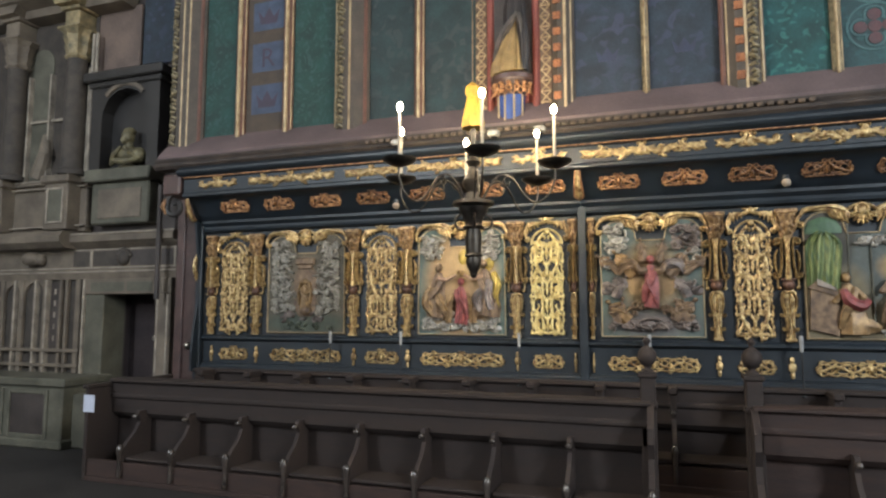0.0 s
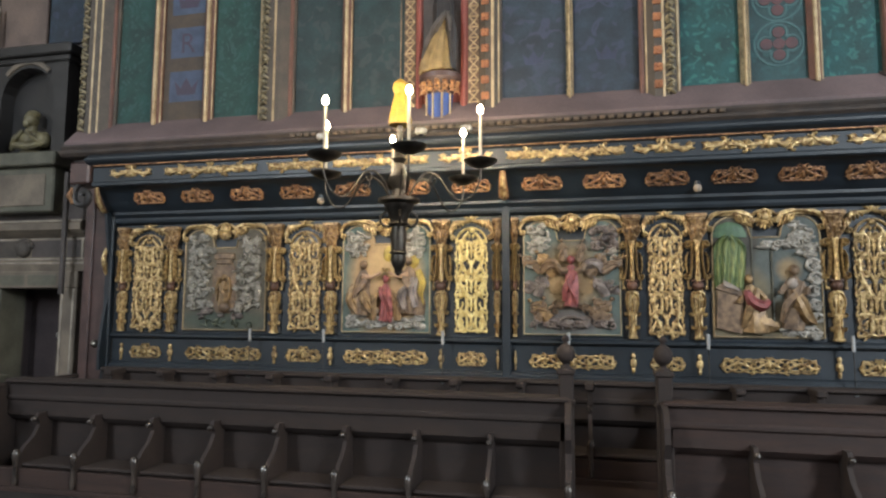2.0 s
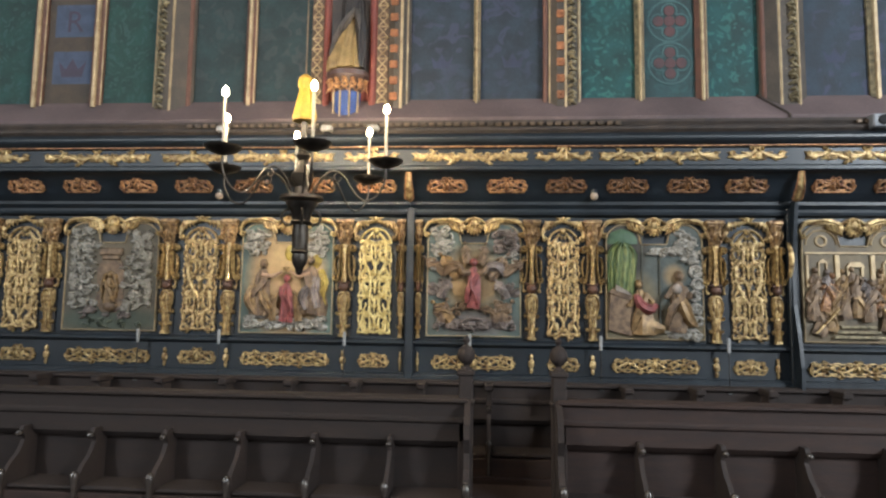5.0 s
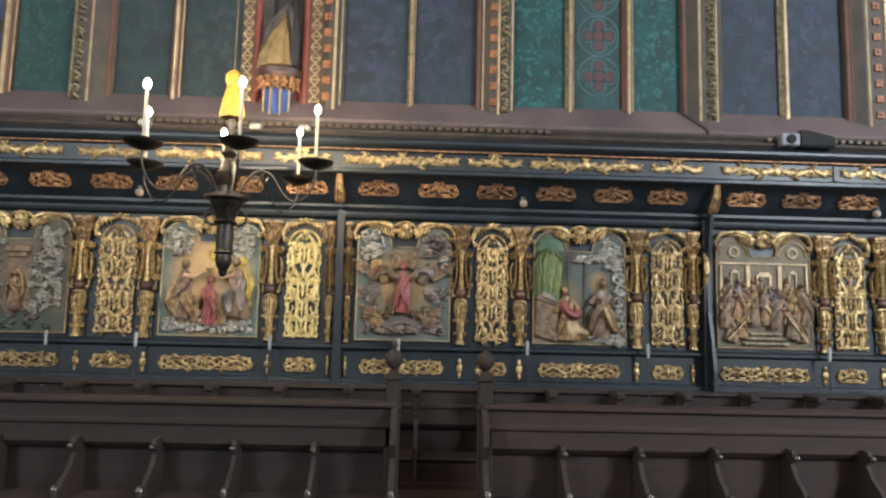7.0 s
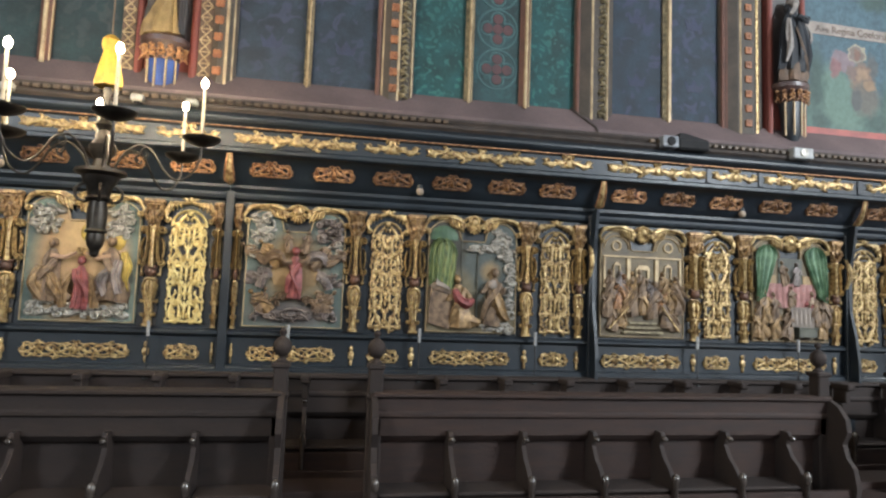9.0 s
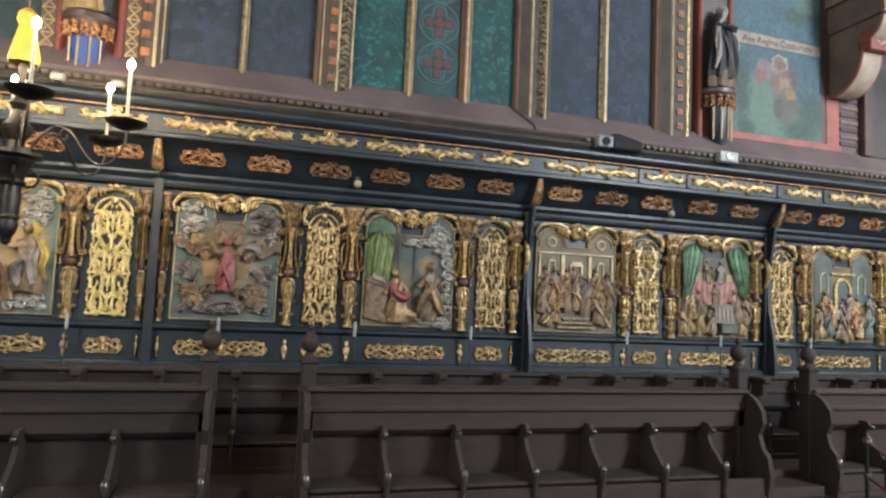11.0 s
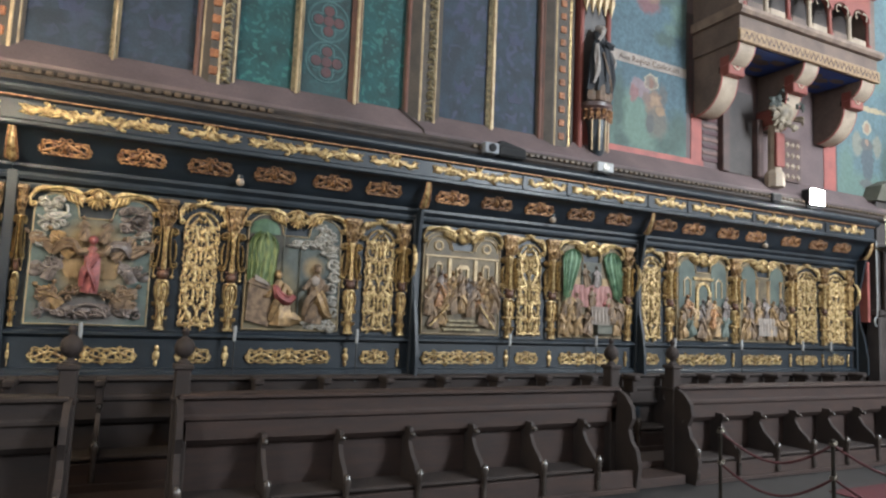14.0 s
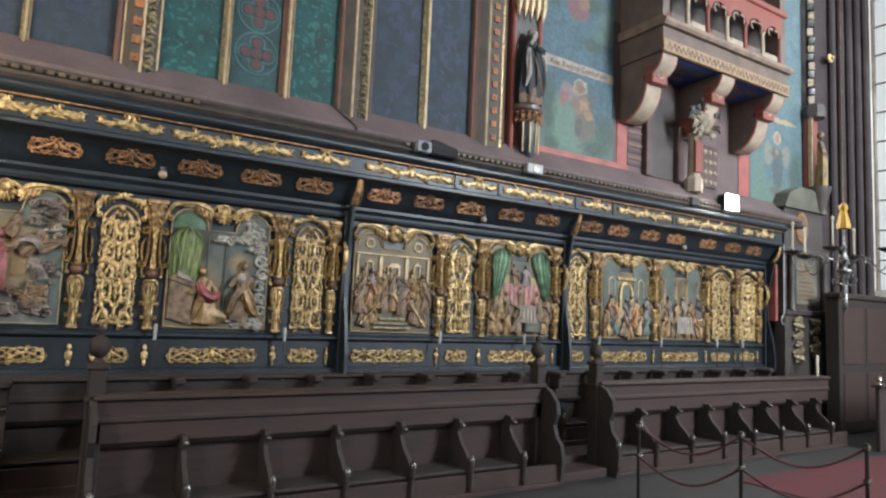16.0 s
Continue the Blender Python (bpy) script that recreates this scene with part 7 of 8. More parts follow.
for k in range(3):
    cx = OX0 + 0.14 + (OX1 - OX0 - 0.28) * k / 2
    prof = [(WY, 4.76)] + [(WY - 0.06 - 0.44 * math.sin(radians(a)), 4.76 + 0.50 * (1 - math.cos(radians(a)))) for a in range(0, 91, 15)] + [(WY - 0.44, 5.27), (WY - 0.44, 5.36)] + [(WY - 0.50 - 0.28 * math.sin(radians(a)), 5.34 + 0.28 * (1 - math.cos(radians(a)))) for a in range(0, 91, 15)] + [(WY - 0.78, 5.62), (WY, 5.62)]
    c = part("corbel", Mb().extrude(prof, "x", cx - 0.15, cx + 0.15), SOFFIT_BROWN, o, "scrolled stone corbel", 30)
    face = Mb()
    for pr in ([(WY - 0.06 - 0.44 * math.sin(radians(a)), 4.76 + 0.50 * (1 - math.cos(radians(a)))) for a in range(0, 91, 10)], [(WY - 0.50 - 0.28 * math.sin(radians(a)), 5.34 + 0.28 * (1 - math.cos(radians(a)))) for a in range(0, 91, 10)]):
        vs, fs = [], []
        for i, (yy, zz) in enumerate(pr):
            vs += [(cx - 0.155, yy - 0.012, zz - 0.012), (cx + 0.155, yy - 0.012, zz - 0.012), (cx + 0.155, yy + 0.02, zz + 0.01), (cx - 0.155, yy + 0.02, zz + 0.01)]
            if i:
                b = 4 * i
                fs += [(b - 4, b - 3, b + 1, b), (b - 3, b - 2, b + 2, b + 1), (b - 1, b - 4, b, b + 3)]
        face.add(vs, fs)
    part("cream_face", face, CREAM, c, "cream painted curved face")
    for s in (-1, 1):
        for y0, z0_, r_ in ((0.06, 4.76, (0.44, 0.50)), (0.50, 5.34, (0.28, 0.28))):
            part("red_edge", Mb().tube([(cx + s * 0.155, WY - y0 - r_[0] * math.sin(radians(a)) - 0.004, z0_ + r_[1] * (1 - math.cos(radians(a))) - 0.004) for a in range(0, 91, 10)], 0.014, 6), RED_BRIGHT, c, "vermilion edge line")
    part("red_block", Mb().box(cx - 0.16, cx + 0.16, WY - 0.62, WY - 0.46, 5.22, 5.49, 0.012), RED, c, "red block with a rosette", 0)
    rs = Mb()
    circle_ring(rs, cx, 5.36, 0.06, 0.014, WY - 0.62, 0.012, 16)
    part("rosette", rs, CREAM, c)
for k in range(2):
    x0, x1 = OX0 + 0.30 + 1.36 * k, OX0 + 0.30 + 1.36 * k + 1.02
    xm, rx = (x0 + x1) / 2, (x1 - x0) / 2
    part("blue_soffit", Mb().box(x0, x1, OY + 0.06, WY - 0.05, 5.606, 5.62, 0), ULTRA, o, "ultramarine soffit", 0)
    for sx, sy, r_ in ((-0.5, 0.20, 0.15), (0.0, 0.30, 0.17), (0.5, 0.20, 0.15), (-0.3, 0.52, 0.13), (0.35, 0.52, 0.13)):
        cl = Mb().lathe([(r_, 0), (r_ * 0.97, 0.004)], (xm + sx * rx, OY + 0.06 + sy, 5.600), 18, 1.0, 0.45, 0.12, 5)
        part("soffit_motif", cl, SOFFIT_BROWN, o, "brown painted cloud on the soffit", 0)
for k in range(7):
    cx = OX0 + 0.08 + (OX1 - OX0 - 0.16) * k / 6
    part("colonnette", Mb().lathe([(0.055, 6.12), (0.055, 6.18), (0.036, 6.22), (0.032, 6.52), (0.05, 6.58)], (cx, OY + 0.06, 0), 10), CREAM if k % 2 else RED, o, "red and cream colonnette")
    if k < 6:
        w = (OX1 - OX0 - 0.16) / 6
        prof = [(cx, 6.58)] + [(cx + w / 2 - w * 0.44 * math.cos(radians(a)), 6.55 + w * 0.36 * math.sin(radians(a))) for a in range(0, 181, 15)] + [(cx + w, 6.58), (cx + w, 6.95), (cx, 6.95)]
        part("arch", Mb().extrude(prof, "y", OY + 0.01, OY + 0.10), RED, o, "red painted arch", 0)
        part("trefoil", Mb().stroke(arc(cx + w * 0.34, 6.60, w * 0.14, 40, 240, 8), 0.012, 0.012, OY + 0.01).stroke(arc(cx + w * 0.66, 6.60, w * 0.14, -60, 140, 8), 0.012, 0.012, OY + 0.01), CREAM, o, "cream cusped tracery")
        part("base_panel", Mb().box(cx + 0.07, cx + w - 0.07, OY + 0.04, OY + 0.08, 6.12, 6.26, 0.01), CREAM if k % 2 else SOFFIT_BROWN, o, "pale parapet panel", 0)
part("parapet_cap", Mb().box(OX0 - 0.05, OX1 + 0.05, OY - 0.03, OY + 0.14, 6.95, 7.05, 0.015), RED, o, smooth=0)
# dark sheet for the shade behind the parapet
part("inner_shade", Mb().box(OX0 + 0.1, OX1 - 0.1, OY + 0.30, OY + 0.34, 6.12, 7.0, 0), STONE_DARK, o, smooth=0)
# recess, carved head of leaves and painted pillar below the oriel
r = thing("wall_recess", "dark recess with a painted pillar below the balcony", "recess", (0, WY, 0))
PINK_PLASTER = mat("faded_pink_plaster", (0.24, 0.15, 0.13), (0.17, 0.10, 0.09), 0.75, 0, 6, 0.25, 50)
# the recess is a flat board, its shade put into the dark colour
part("recess_shade", Mb().box(8.62, 9.2, -0.05, 0.0, 4.02, 5.3, 0.01), STONE_DARK, r, smooth=0)
for k in range(9):
    part("painted_course", Mb().box(8.18, 8.50, -0.012, 0.0, 4.14 + 0.10 * k, 4.19 + 0.10 * k, 0.002), PINK_PLASTER if k % 2 else DULL_RED, r, "pink and red painted course", 0)
part("jamb", Mb().box(8.5, 8.64, -0.10, 0, 4.02, 5.2, 0.01).box(9.18, 9.30, -0.16, 0, 4.0, 4.9, 0.02), MARBLE_RED, r, smooth=0)
part("pillar", Mb().lathe([(0.14, 3.86), (0.14, 4.06), (0.095, 4.12), (0.09, 4.72), (0.12, 4.80)], (9.45, -0.22, 0), 8), CREAM, r, "cream and red painted pillar", 20)
part("pillar_panel", Mb().box(9.36, 9.54, -0.33, -0.28, 4.16, 4.68, 0.008), RED, r, smooth=0)
part("lattice_ground", Mb().box(9.75, 10.3, -0.05, 0, 4.05, 4.75, 0), MARBLE_RED, r, smooth=0)
for i in range(4):
    for j in range(4):
        lt = Mb().lathe([(0.05, 0), (0.03, 0.02)], (0, 0, 0), 4)
        lt.v = [(9.85 + 0.125 * i + a, -0.052 - c, 4.13 + 0.17 * j + b) for a, b, c in lt.v]
        part("lattice_star", lt, CREAM, r, smooth=0)
rg = random.Random(5)
pale_leaf, dark_leaf = Mb(), Mb()
for k in range(30):
    a = rg.uniform(0.3, 2.9) if k % 2 else rg.uniform(3.3, 6.1)
    r = rg.uniform(0.10, 0.24)
    px, pz = 9.40 + 1.25 * r * math.cos(a), 4.98 + r * math.sin(a)
    bend = rg.uniform(-0.5, 0.5)
    cloth(dark_leaf if k % 2 else pale_leaf, [(px, WY - 0.38, pz), (px + 0.06 * math.cos(a + bend), WY - 0.49, pz + 0.06 * math.sin(a + bend)), (px + 0.14 * math.cos(a + 2 * bend), WY - 0.45, pz + 0.11 * math.sin(a + 2 * bend) - 0.02)], [0.015, 0.045, 0.010], 3, 0.3, 0.1, 0.45, 12, k)
pale_leaf.ball((9.40, WY - 0.40, 4.96), (0.17, 0.12, 0.17), 14, 9)
tagged(part("leaf_corbel", many("leaf_corbel", [(pale_leaf, mat("pale_leaf_carving", (0.36, 0.30, 0.215), (0.13, 0.10, 0.07), 0.6, 0, 9, 0.3, 60)), (dark_leaf, mat("dark_green_carving", (0.055, 0.065, 0.055), (0.03, 0.035, 0.03), 0.6, 0, 9, 0.3, 60))]), CREAM), "carved leaf boss, pale below and dark green above", "carving")
tagged(part("leaf_corbel_support", Mb().box(9.30, 9.54, WY - 0.42, WY, 4.80, 5.05, 0.03), RED, smooth=0), "red painted block behind the leaf boss", "corbel")
# ---- pier and statue at the east end ----
pr = thing("carved_pier", "tall dark pier with carved tracery shafts", "pier", (0, 0, 0))
part("core", Mb().extrude([(13.30, 5.76), (13.34, 5.66), (13.72, 5.56), (14.55, 5.30), (14.74, 5.30), (14.74, 5.76)], "z", 0, 13), DARK_STONE_SHADE, pr, smooth=0)
for k in range(16):
    z = 6.10 + 0.17 * k
    m = (CREAM, BLACK, CARVED, BLACK)[k % 4]
    part("shaft_block", Mb().lathe([(0.045, z), (0.075, z + 0.02), (0.070, z + 0.08), (0.080, z + 0.14), (0.045, z + 0.165)], (13.12 + 0.03 * math.sin(2.1 * k), 5.62, 0), 8, 1, 0.8, 0.12, 4), m, pr, "carved block of the painted shaft")
part("niche_back", Mb().box(12.96, 13.30, 5.60, 5.70, 4.2, 5.95, 0.01), RED, pr, "faded red niche back", 0)
part("niche_edge", Mb().box(12.955, 12.985, 5.52, 5.60, 4.2, 5.95, 0.006), PALE_GOLD, pr, "gilt niche edge", 0)
for k in range(5):
    part("shaft", Mb().lathe([(0.07, 0), (0.07, 13)], (13.70 + 0.2 * k, 5.52 - 0.06 * k, 0), 10), DARK_STONE_SHADE, pr)
g0, t0, r0 = Mb(), Mb(), Mb()
cloth(g0, [(-0.04, -0.02, 0.0), (-0.05, -0.03, 0.30), (-0.03, -0.03, 0.60), (0.0, 0.0, 0.86)], [0.13, 0.13, 0.11, 0.05], 6, 0.15, 0.06, 0.65, 30)
cloth(t0, [(0.09, -0.02, 0.02), (0.08, -0.05, 0.30), (0.02, -0.09, 0.52), (-0.06, -0.10, 0.62)], [0.07, 0.085, 0.06, 0.03], 5, 0.22, 0.15, 0.7)
cloth(t0, [(-0.12, -0.04, 0.10), (-0.11, -0.07, 0.24), (-0.04, -0.10, 0.34)], [0.03, 0.045, 0.03], 4, 0.22, 0.15, 0.7)
cloth(r0, [(-0.10, 0.0, 0.84), (-0.13, -0.04, 0.66), (-0.07, -0.10, 0.60)], [0.05, 0.055, 0.035], 4, 0.2, 0.1, 0.8)
r0.ball((0.0, -0.02, 1.0), (0.06, 0.065, 0.085), 12, 8)
tagged(part("statue", many("statue", [(g0, GOLD_ROBE), (t0, mat("blue_teal_robe", (0.04, 0.13, 0.19), (0.02, 0.06, 0.09), 0.5, 0, 6, 0.3, 70)), (r0, UMBER)]), RED, at=pose(13.10, 5.46, 4.45, 0, 0, 35)), "painted statue in gold and blue robes on the pier", "statue")
part("statue_console", Mb().lathe([(0.05, 3.95), (0.12, 4.1), (0.20, 4.35), (0.22, 4.45)], (13.10, 5.49, 0), 14), STONE_DARK, pr)
part("niche_canopy", Mb().lathe([(0.20, 5.80), (0.22, 5.88), (0.20, 6.02), (0.16, 6.06)], (13.10, 5.56, 0), 8), STONE_DARK, pr, "gilt niche canopy", 0)
g = thing("gilt_boss", "small gilt rosette on a short arm fixed to the dark pier", "ornament", (13.55, 5.47, 7.09))
part("disc", Mb().ball((0, 0, 0), (0.10, 0.04, 0.09), 14, 8).ball((0, -0.04, 0), 0.04, 10, 6), GOLD, g)
part("arm", Mb().tube([(0, 0.0, 0), (0.04, 0.14, -0.02)], 0.012, 6), IRON, g)
e = thing("epitaph", "dark epitaph with an oval portrait, pale inscription field and broken pediment", "epitaph", (12.62, 5.50, 0))
part("body", Mb().box(-0.62, 0.62, 0, 0.22, 0.9, 3.95, 0.02).box(-0.72, 0.72, -0.06, 0.22, 3.12, 3.22, 0.015).box(-0.70, 0.70, -0.06, 0.22, 2.02, 2.12, 0.015), STONE_DARK, e, smooth=0)
part("pediment", Mb().extrude([(-0.70, 3.95), (0.70, 3.95), (0.55, 4.22), (0.2, 4.36), (-0.2, 4.36), (-0.55, 4.22)], "y", -0.05, 0.22), STONE_GREEN, e, smooth=0)
ov = Mb().lathe([(0.20, 0), (0.19, 0.03), (0.14, 0.035)], (0, 0, 0), 22)
ov.v = [(a - 0.12, -c, 3.62 + b * 1.5) for a, b, c in ov.v]
part("oval_frame", ov, GOLD_DARK, e, "gilt oval frame")
ov = Mb().lathe([(0.145, 0.036), (0.14, 0.04)], (0, 0, 0), 22)
ov.v = [(a - 0.12, -c, 3.62 + b * 1.5) for a, b, c in ov.v]
part("portrait_field", ov, UMBER, e, "dark faded portrait field", 0)
part("inscription_field", Mb().box(-0.32, 0.36, -0.02, 0, 2.22, 3.02, 0.01), STONE_GREEN, e, "greenish gilt inscription field", 0)
ln = Mb()
for k in range(9):
    ln.box(-0.26, 0.30 - 0.05 * (k % 3), -0.024, -0.019, 2.30 + 0.078 * k, 2.325 + 0.078 * k, 0)
part("inscription_lines", ln, GOLD_DARK, e, "dull gilt lines of writing", 0)
for s in (-1, 1):
    part("column", Mb().lathe([(0.07, 2.12), (0.06, 2.2), (0.055, 3.05), (0.08, 3.12)], (s * 0.54, -0.06, 0), 12), STONE_DARK, e)
tagged(part("carving", leafy(leafy(Mb(), -0.3, -0.02, 1.2, 1.95, 0.3, 0.14, 0.05), 0.25, -0.02, 1.3, 1.95, 0.3, 0.14, 0.05), CARVED, e, "dull gilt leaf carving"), kind="stuff")
part("fluted_edge", Mb().lathe([(0.02, 1.0), (0.02, 3.1)], (0.68, -0.03, 0), 8), BRASS, e)
p = thing("hanging_rod", "thin white hooked rod hanging from the canopy end", "rod", (11.77, 5.40, 0))
part("rod", Mb().tube([(0, 0, 3.23), (0.0, 0, 2.1), (-0.02, 0, 2.0)] + [(-0.03 + 0.05 * math.cos(radians(a)), 0, 1.92 + 0.07 * math.sin(radians(a))) for a in range(80, 290, 25)], 0.013, 7), WHITE, p)
tagged(part("candle", Mb().lathe([(0.02, 1.045), (0.022, 1.36), (0.01, 1.38)], (11.6, 4.76, 0), 10), WAX), "tall white candle at the end of the stalls", "candle")
tagged(part("red_panel", Mb().box(11.78, 11.84, 5.55, 5.72, 1.9, 2.9, 0.01), RED_BRIGHT, smooth=0), "red painted board at the stall end", "panel")
# choir furniture beyond the stalls
c = thing("panelled_bench", "dark red-brown panelled bench end beyond the stalls", "bench", (13.3, 4.95, 0))
part("body", Mb().box(-0.6, 1.3, 0, 0.25, 0, 2.35, 0.02).box(-0.65, 1.35, -0.05, 0.28, 2.35, 2.45, 0.02), WOOD, c, smooth=0)
for k in range(2):
    part("panel", Mb().box(-0.50 + 0.8 * k, 0.18 + 0.8 * k, -0.02, 0, 1.2, 2.2, 0.03).box(-0.50 + 0.8 * k, 0.18 + 0.8 * k, -0.02, 0, 0.2, 1.05, 0.03), WOOD_RED, c, smooth=0)
b = thing("bench", "low dark bench with a knobbed rail beside the carpet", "bench", (11.6, 3.9, 0))
part("board", Mb().box(0.1, 2.6, 0, 0.06, 0.0, 0.95, 0.01).box(0.05, 2.65, -0.05, 0.10, 0.95, 1.0, 0.01), WOOD, b, smooth=0)
for k in range(3):
    part("knob", Mb().lathe([(0.03, 1.0), (0.02, 1.03), (0.04, 1.07), (0.03, 1.11), (0.005, 1.13)], (0.15 + 1.1 * k, 0.02, 0), 12), BRASS, b)
# east window: stone bars and panes with the sky behind
w = tagged(new("window_1"), "tall pale window with thin stone bars", "window", kind="structure")
for k in range(4):
    part("bar", Mb().box(14.80, 14.92, 3.0 + 0.766 * k - 0.03, 3.0 + 0.766 * k + 0.03, 2.6, 11.5, 0.01), STONE, w, smooth=0)
for k in range(15):
    part("bar", Mb().box(14.84, 14.88, 3.0, 5.30, 2.6 + 0.6 * k - 0.015, 2.6 + 0.6 * k + 0.015, 0.004), STONE, w, smooth=0)
tagged(part("sky_backdrop", Mb().box(15.6, 15.65, 2.0, 7.0, 1, 13, 0), SKYPANE, smooth=0), "pale overcast sky outside the window", "sky", kind="structure")
# ---- stanchions, ropes and carpet ----
tagged(part("carpet", Mb().box(7.9, 14.7, 1.2, 3.72, 0.001, 0.014, 0.004), CARPET, smooth=0), "worn red carpet on the chancel floor", "carpet")


def stanchion(x, y):
    t = thing("stanchion", "slim dark metal stanchion with bright rings", "stanchion", (x, y, 0), "rope stanchions")
    part("post", Mb().lathe([(0.016, 0.02), (0.016, 0.84), (0.022, 0.845), (0.02, 0.87), (0.004, 0.88)], (0, 0, 0), 12), IRON, t)
    part("foot", Mb().lathe([(0.15, 0), (0.15, 0.012), (0.03, 0.03)], (0, 0, 0), 20), IRON, t)
    for z in (0.84, 0.57):
        part("ring", Mb().tube([(0.03 + 0.022 * math.cos(radians(a)), 0, z + 0.022 * math.sin(radians(a))) for a in range(0, 361, 30)], 0.006, 5).box(-0.024, 0.024, -0.024, 0.024, z - 0.02, z + 0.014, 0.006), BRASS, t, "bright metal ring")


posts = [(5.64, 3.21), (6.14, 2.52), (6.74, 1.79)]
for x, y in posts:
    stanchion(x, y)
for (ax, ay), (bx, by) in zip([(4.5, 4.30)] + posts[:-1], posts):
    for z in (0.83, 0.56):
        n = 14
        pth = [(ax + (bx - ax) * i / n, ay + (by - ay) * i / n, z - 0.20 * math.sin(math.pi * i / n)) for i in range(n + 1)]
        if ax == 4.5:
            continue
        tagged(part("barrier_rope", Mb().tube(pth, 0.011, 7), ROPE), "sagging dark red barrier rope", "rope", "barrier ropes")
# pale stone; on the altar's edges its paleness stands in for light
PALE_STONE = mat("pale_stone_lit_edges", (0.46, 0.40, 0.32), (0.20, 0.17, 0.14), 0.65, 0, 5, 0.3, 45)
# ---- stone altar, doorway and niche west of the stalls ----
A = 6.12
a = thing("side_altar", "grey-brown stone side altar with columns and panelled pedestals", "altar", (0, A, 0))
COLUMN = mat("dull_brown_marble", (0.085, 0.070, 0.058), (0.045, 0.038, 0.033), 0.8, 0, 6, 0.25, 40)
WORN_GILT = mat("worn_greenish_gilding", (0.42, 0.33, 0.18), (0.15, 0.13, 0.08), 0.55, 0.2, 9, 0.35, 60)
part("lower_wall", Mb().box(-9.9, -7.15, -0.05, 0.02, 0, 2.32, 0.01), COLUMN, a, smooth=0)
part("base_block", Mb().box(-9.9, -6.82, -0.74, 0, 0, 0.82, 0.015).box(-9.9, -6.76, -0.79, 0, 0.80, 0.91, 0.02).box(-9.9, -6.78, -0.78, 0, 0.0, 0.12, 0.02), STONE_GREEN, a, "greenish stone altar block", smooth=0)
for x0, x1 in ((-7.74, -7.12), (-8.55, -7.93)):
    pn = part("base_panel", Mb().box(x0, x1, -0.744, -0.74, 0.18, 0.70, 0.001), STONE_DARK, a, "dark sunken panel", 0)
    part("panel_frame", Mb().box(x0 - 0.06, x0, -0.765, -0.74, 0.12, 0.76, 0.008).box(x1, x1 + 0.06, -0.765, -0.74, 0.12, 0.76, 0.008).box(x0, x1, -0.765, -0.74, 0.70, 0.76, 0.008).box(x0, x1, -0.765, -0.74, 0.12, 0.18, 0.008), STONE_GREEN, pn, smooth=0)
part("side_pier", Mb().box(-6.82, -6.55, -0.60, 0, 0, 0.70, 0.02), STONE_GREEN, a, smooth=0)
for k, x in enumerate((-9.15, -8.90, -8.50, -8.02, -7.72, -7.60, -7.38)):
    w = (0.10, 0.08, 0.08, 0.08, 0.05, 0.05, 0.09)[k]
    part("pilaster_strip", Mb().box(x - w / 2, x + w / 2, -0.12, -0.05, 0.9, 2.25, 0.012), STONE, a, smooth=0)
for x0, x1 in ((-8.86, -8.54), (-8.46, -8.06)):
    c, r = (x0 + x1) / 2, (x1 - x0) / 2
    pr = [(x0, 2.30), (x0, 2.02)] + [(c - r * math.cos(radians(q)), 2.02 + r * math.sin(radians(q))) for q in range(0, 181, 20)] + [(x1, 2.02), (x1, 2.30)]
    part("blind_arch", Mb().extrude(pr, "y", -0.09, -0.05), STONE, a, smooth=0)
part("inlay_strip", Mb().box(-7.96, -7.78, -0.06, -0.05, 1.28, 2.20, 0.003), STONE_DARK, a, "dark inlaid strip", 0)
for k in range(5):
    part("inlay", Mb().box(-7.89, -7.85, -0.066, -0.058, 1.36 + 0.17 * k, 1.44 + 0.17 * k, 0.004), PALE_STONE, a, smooth=0)
for z in (0.985, 1.20):
    part("string_course", Mb().box(-9.9, -7.3, -0.14, 0, z, z + 0.05, 0.01), STONE, a, smooth=0)
part("entablature", Mb().extrude([(0.02, 2.25), (-0.10, 2.25), (-0.12, 2.33), (-0.10, 2.38), (-0.10, 2.68), (-0.16, 2.72), (-0.24, 2.78), (-0.24, 2.86), (-0.20, 2.90), (0.02, 2.92)], "x", -9.9, -5.60), STONE, a, "moulded stone entablature", 0)
part("breakfront", Mb().extrude([(-0.05, 2.68), (-0.30, 2.70), (-0.40, 2.78), (-0.40, 2.87), (-0.34, 2.94), (-0.05, 2.96)], "x", -9.9, -7.45), STONE, a, smooth=0)
for z, y0, xe in ((2.345, -0.128, -5.61), (2.40, -0.112, -5.61), (2.66, -0.112, -5.61), (2.74, -0.19, -5.58), (2.885, -0.225, -5.58)):
    part("fillet", Mb().box(-9.9, xe, y0, 0, z, z + 0.02, 0.003), PALE_STONE, a, "stone fillet coloured pale for its lit edge", 0)
# sunken panels of the frieze and of the lintel, between upright fillets
for x0, x1 in ((-7.50, -7.20), (-7.12, -6.66), (-6.44, -6.00), (-5.90, -5.70)):
    part("frieze_panel", Mb().box(x0, x1, -0.106, -0.10, 2.435, 2.65, 0.003), COLUMN if x0 < -6.5 else STONE_DARK, a, "darker frieze panel", 0)
for x in (-7.16, -5.96, -5.66):
    part("upright_fillet", Mb().box(x - 0.018, x + 0.018, -0.114, -0.09, 2.42, 2.66, 0.004), PALE_STONE, a, smooth=0)
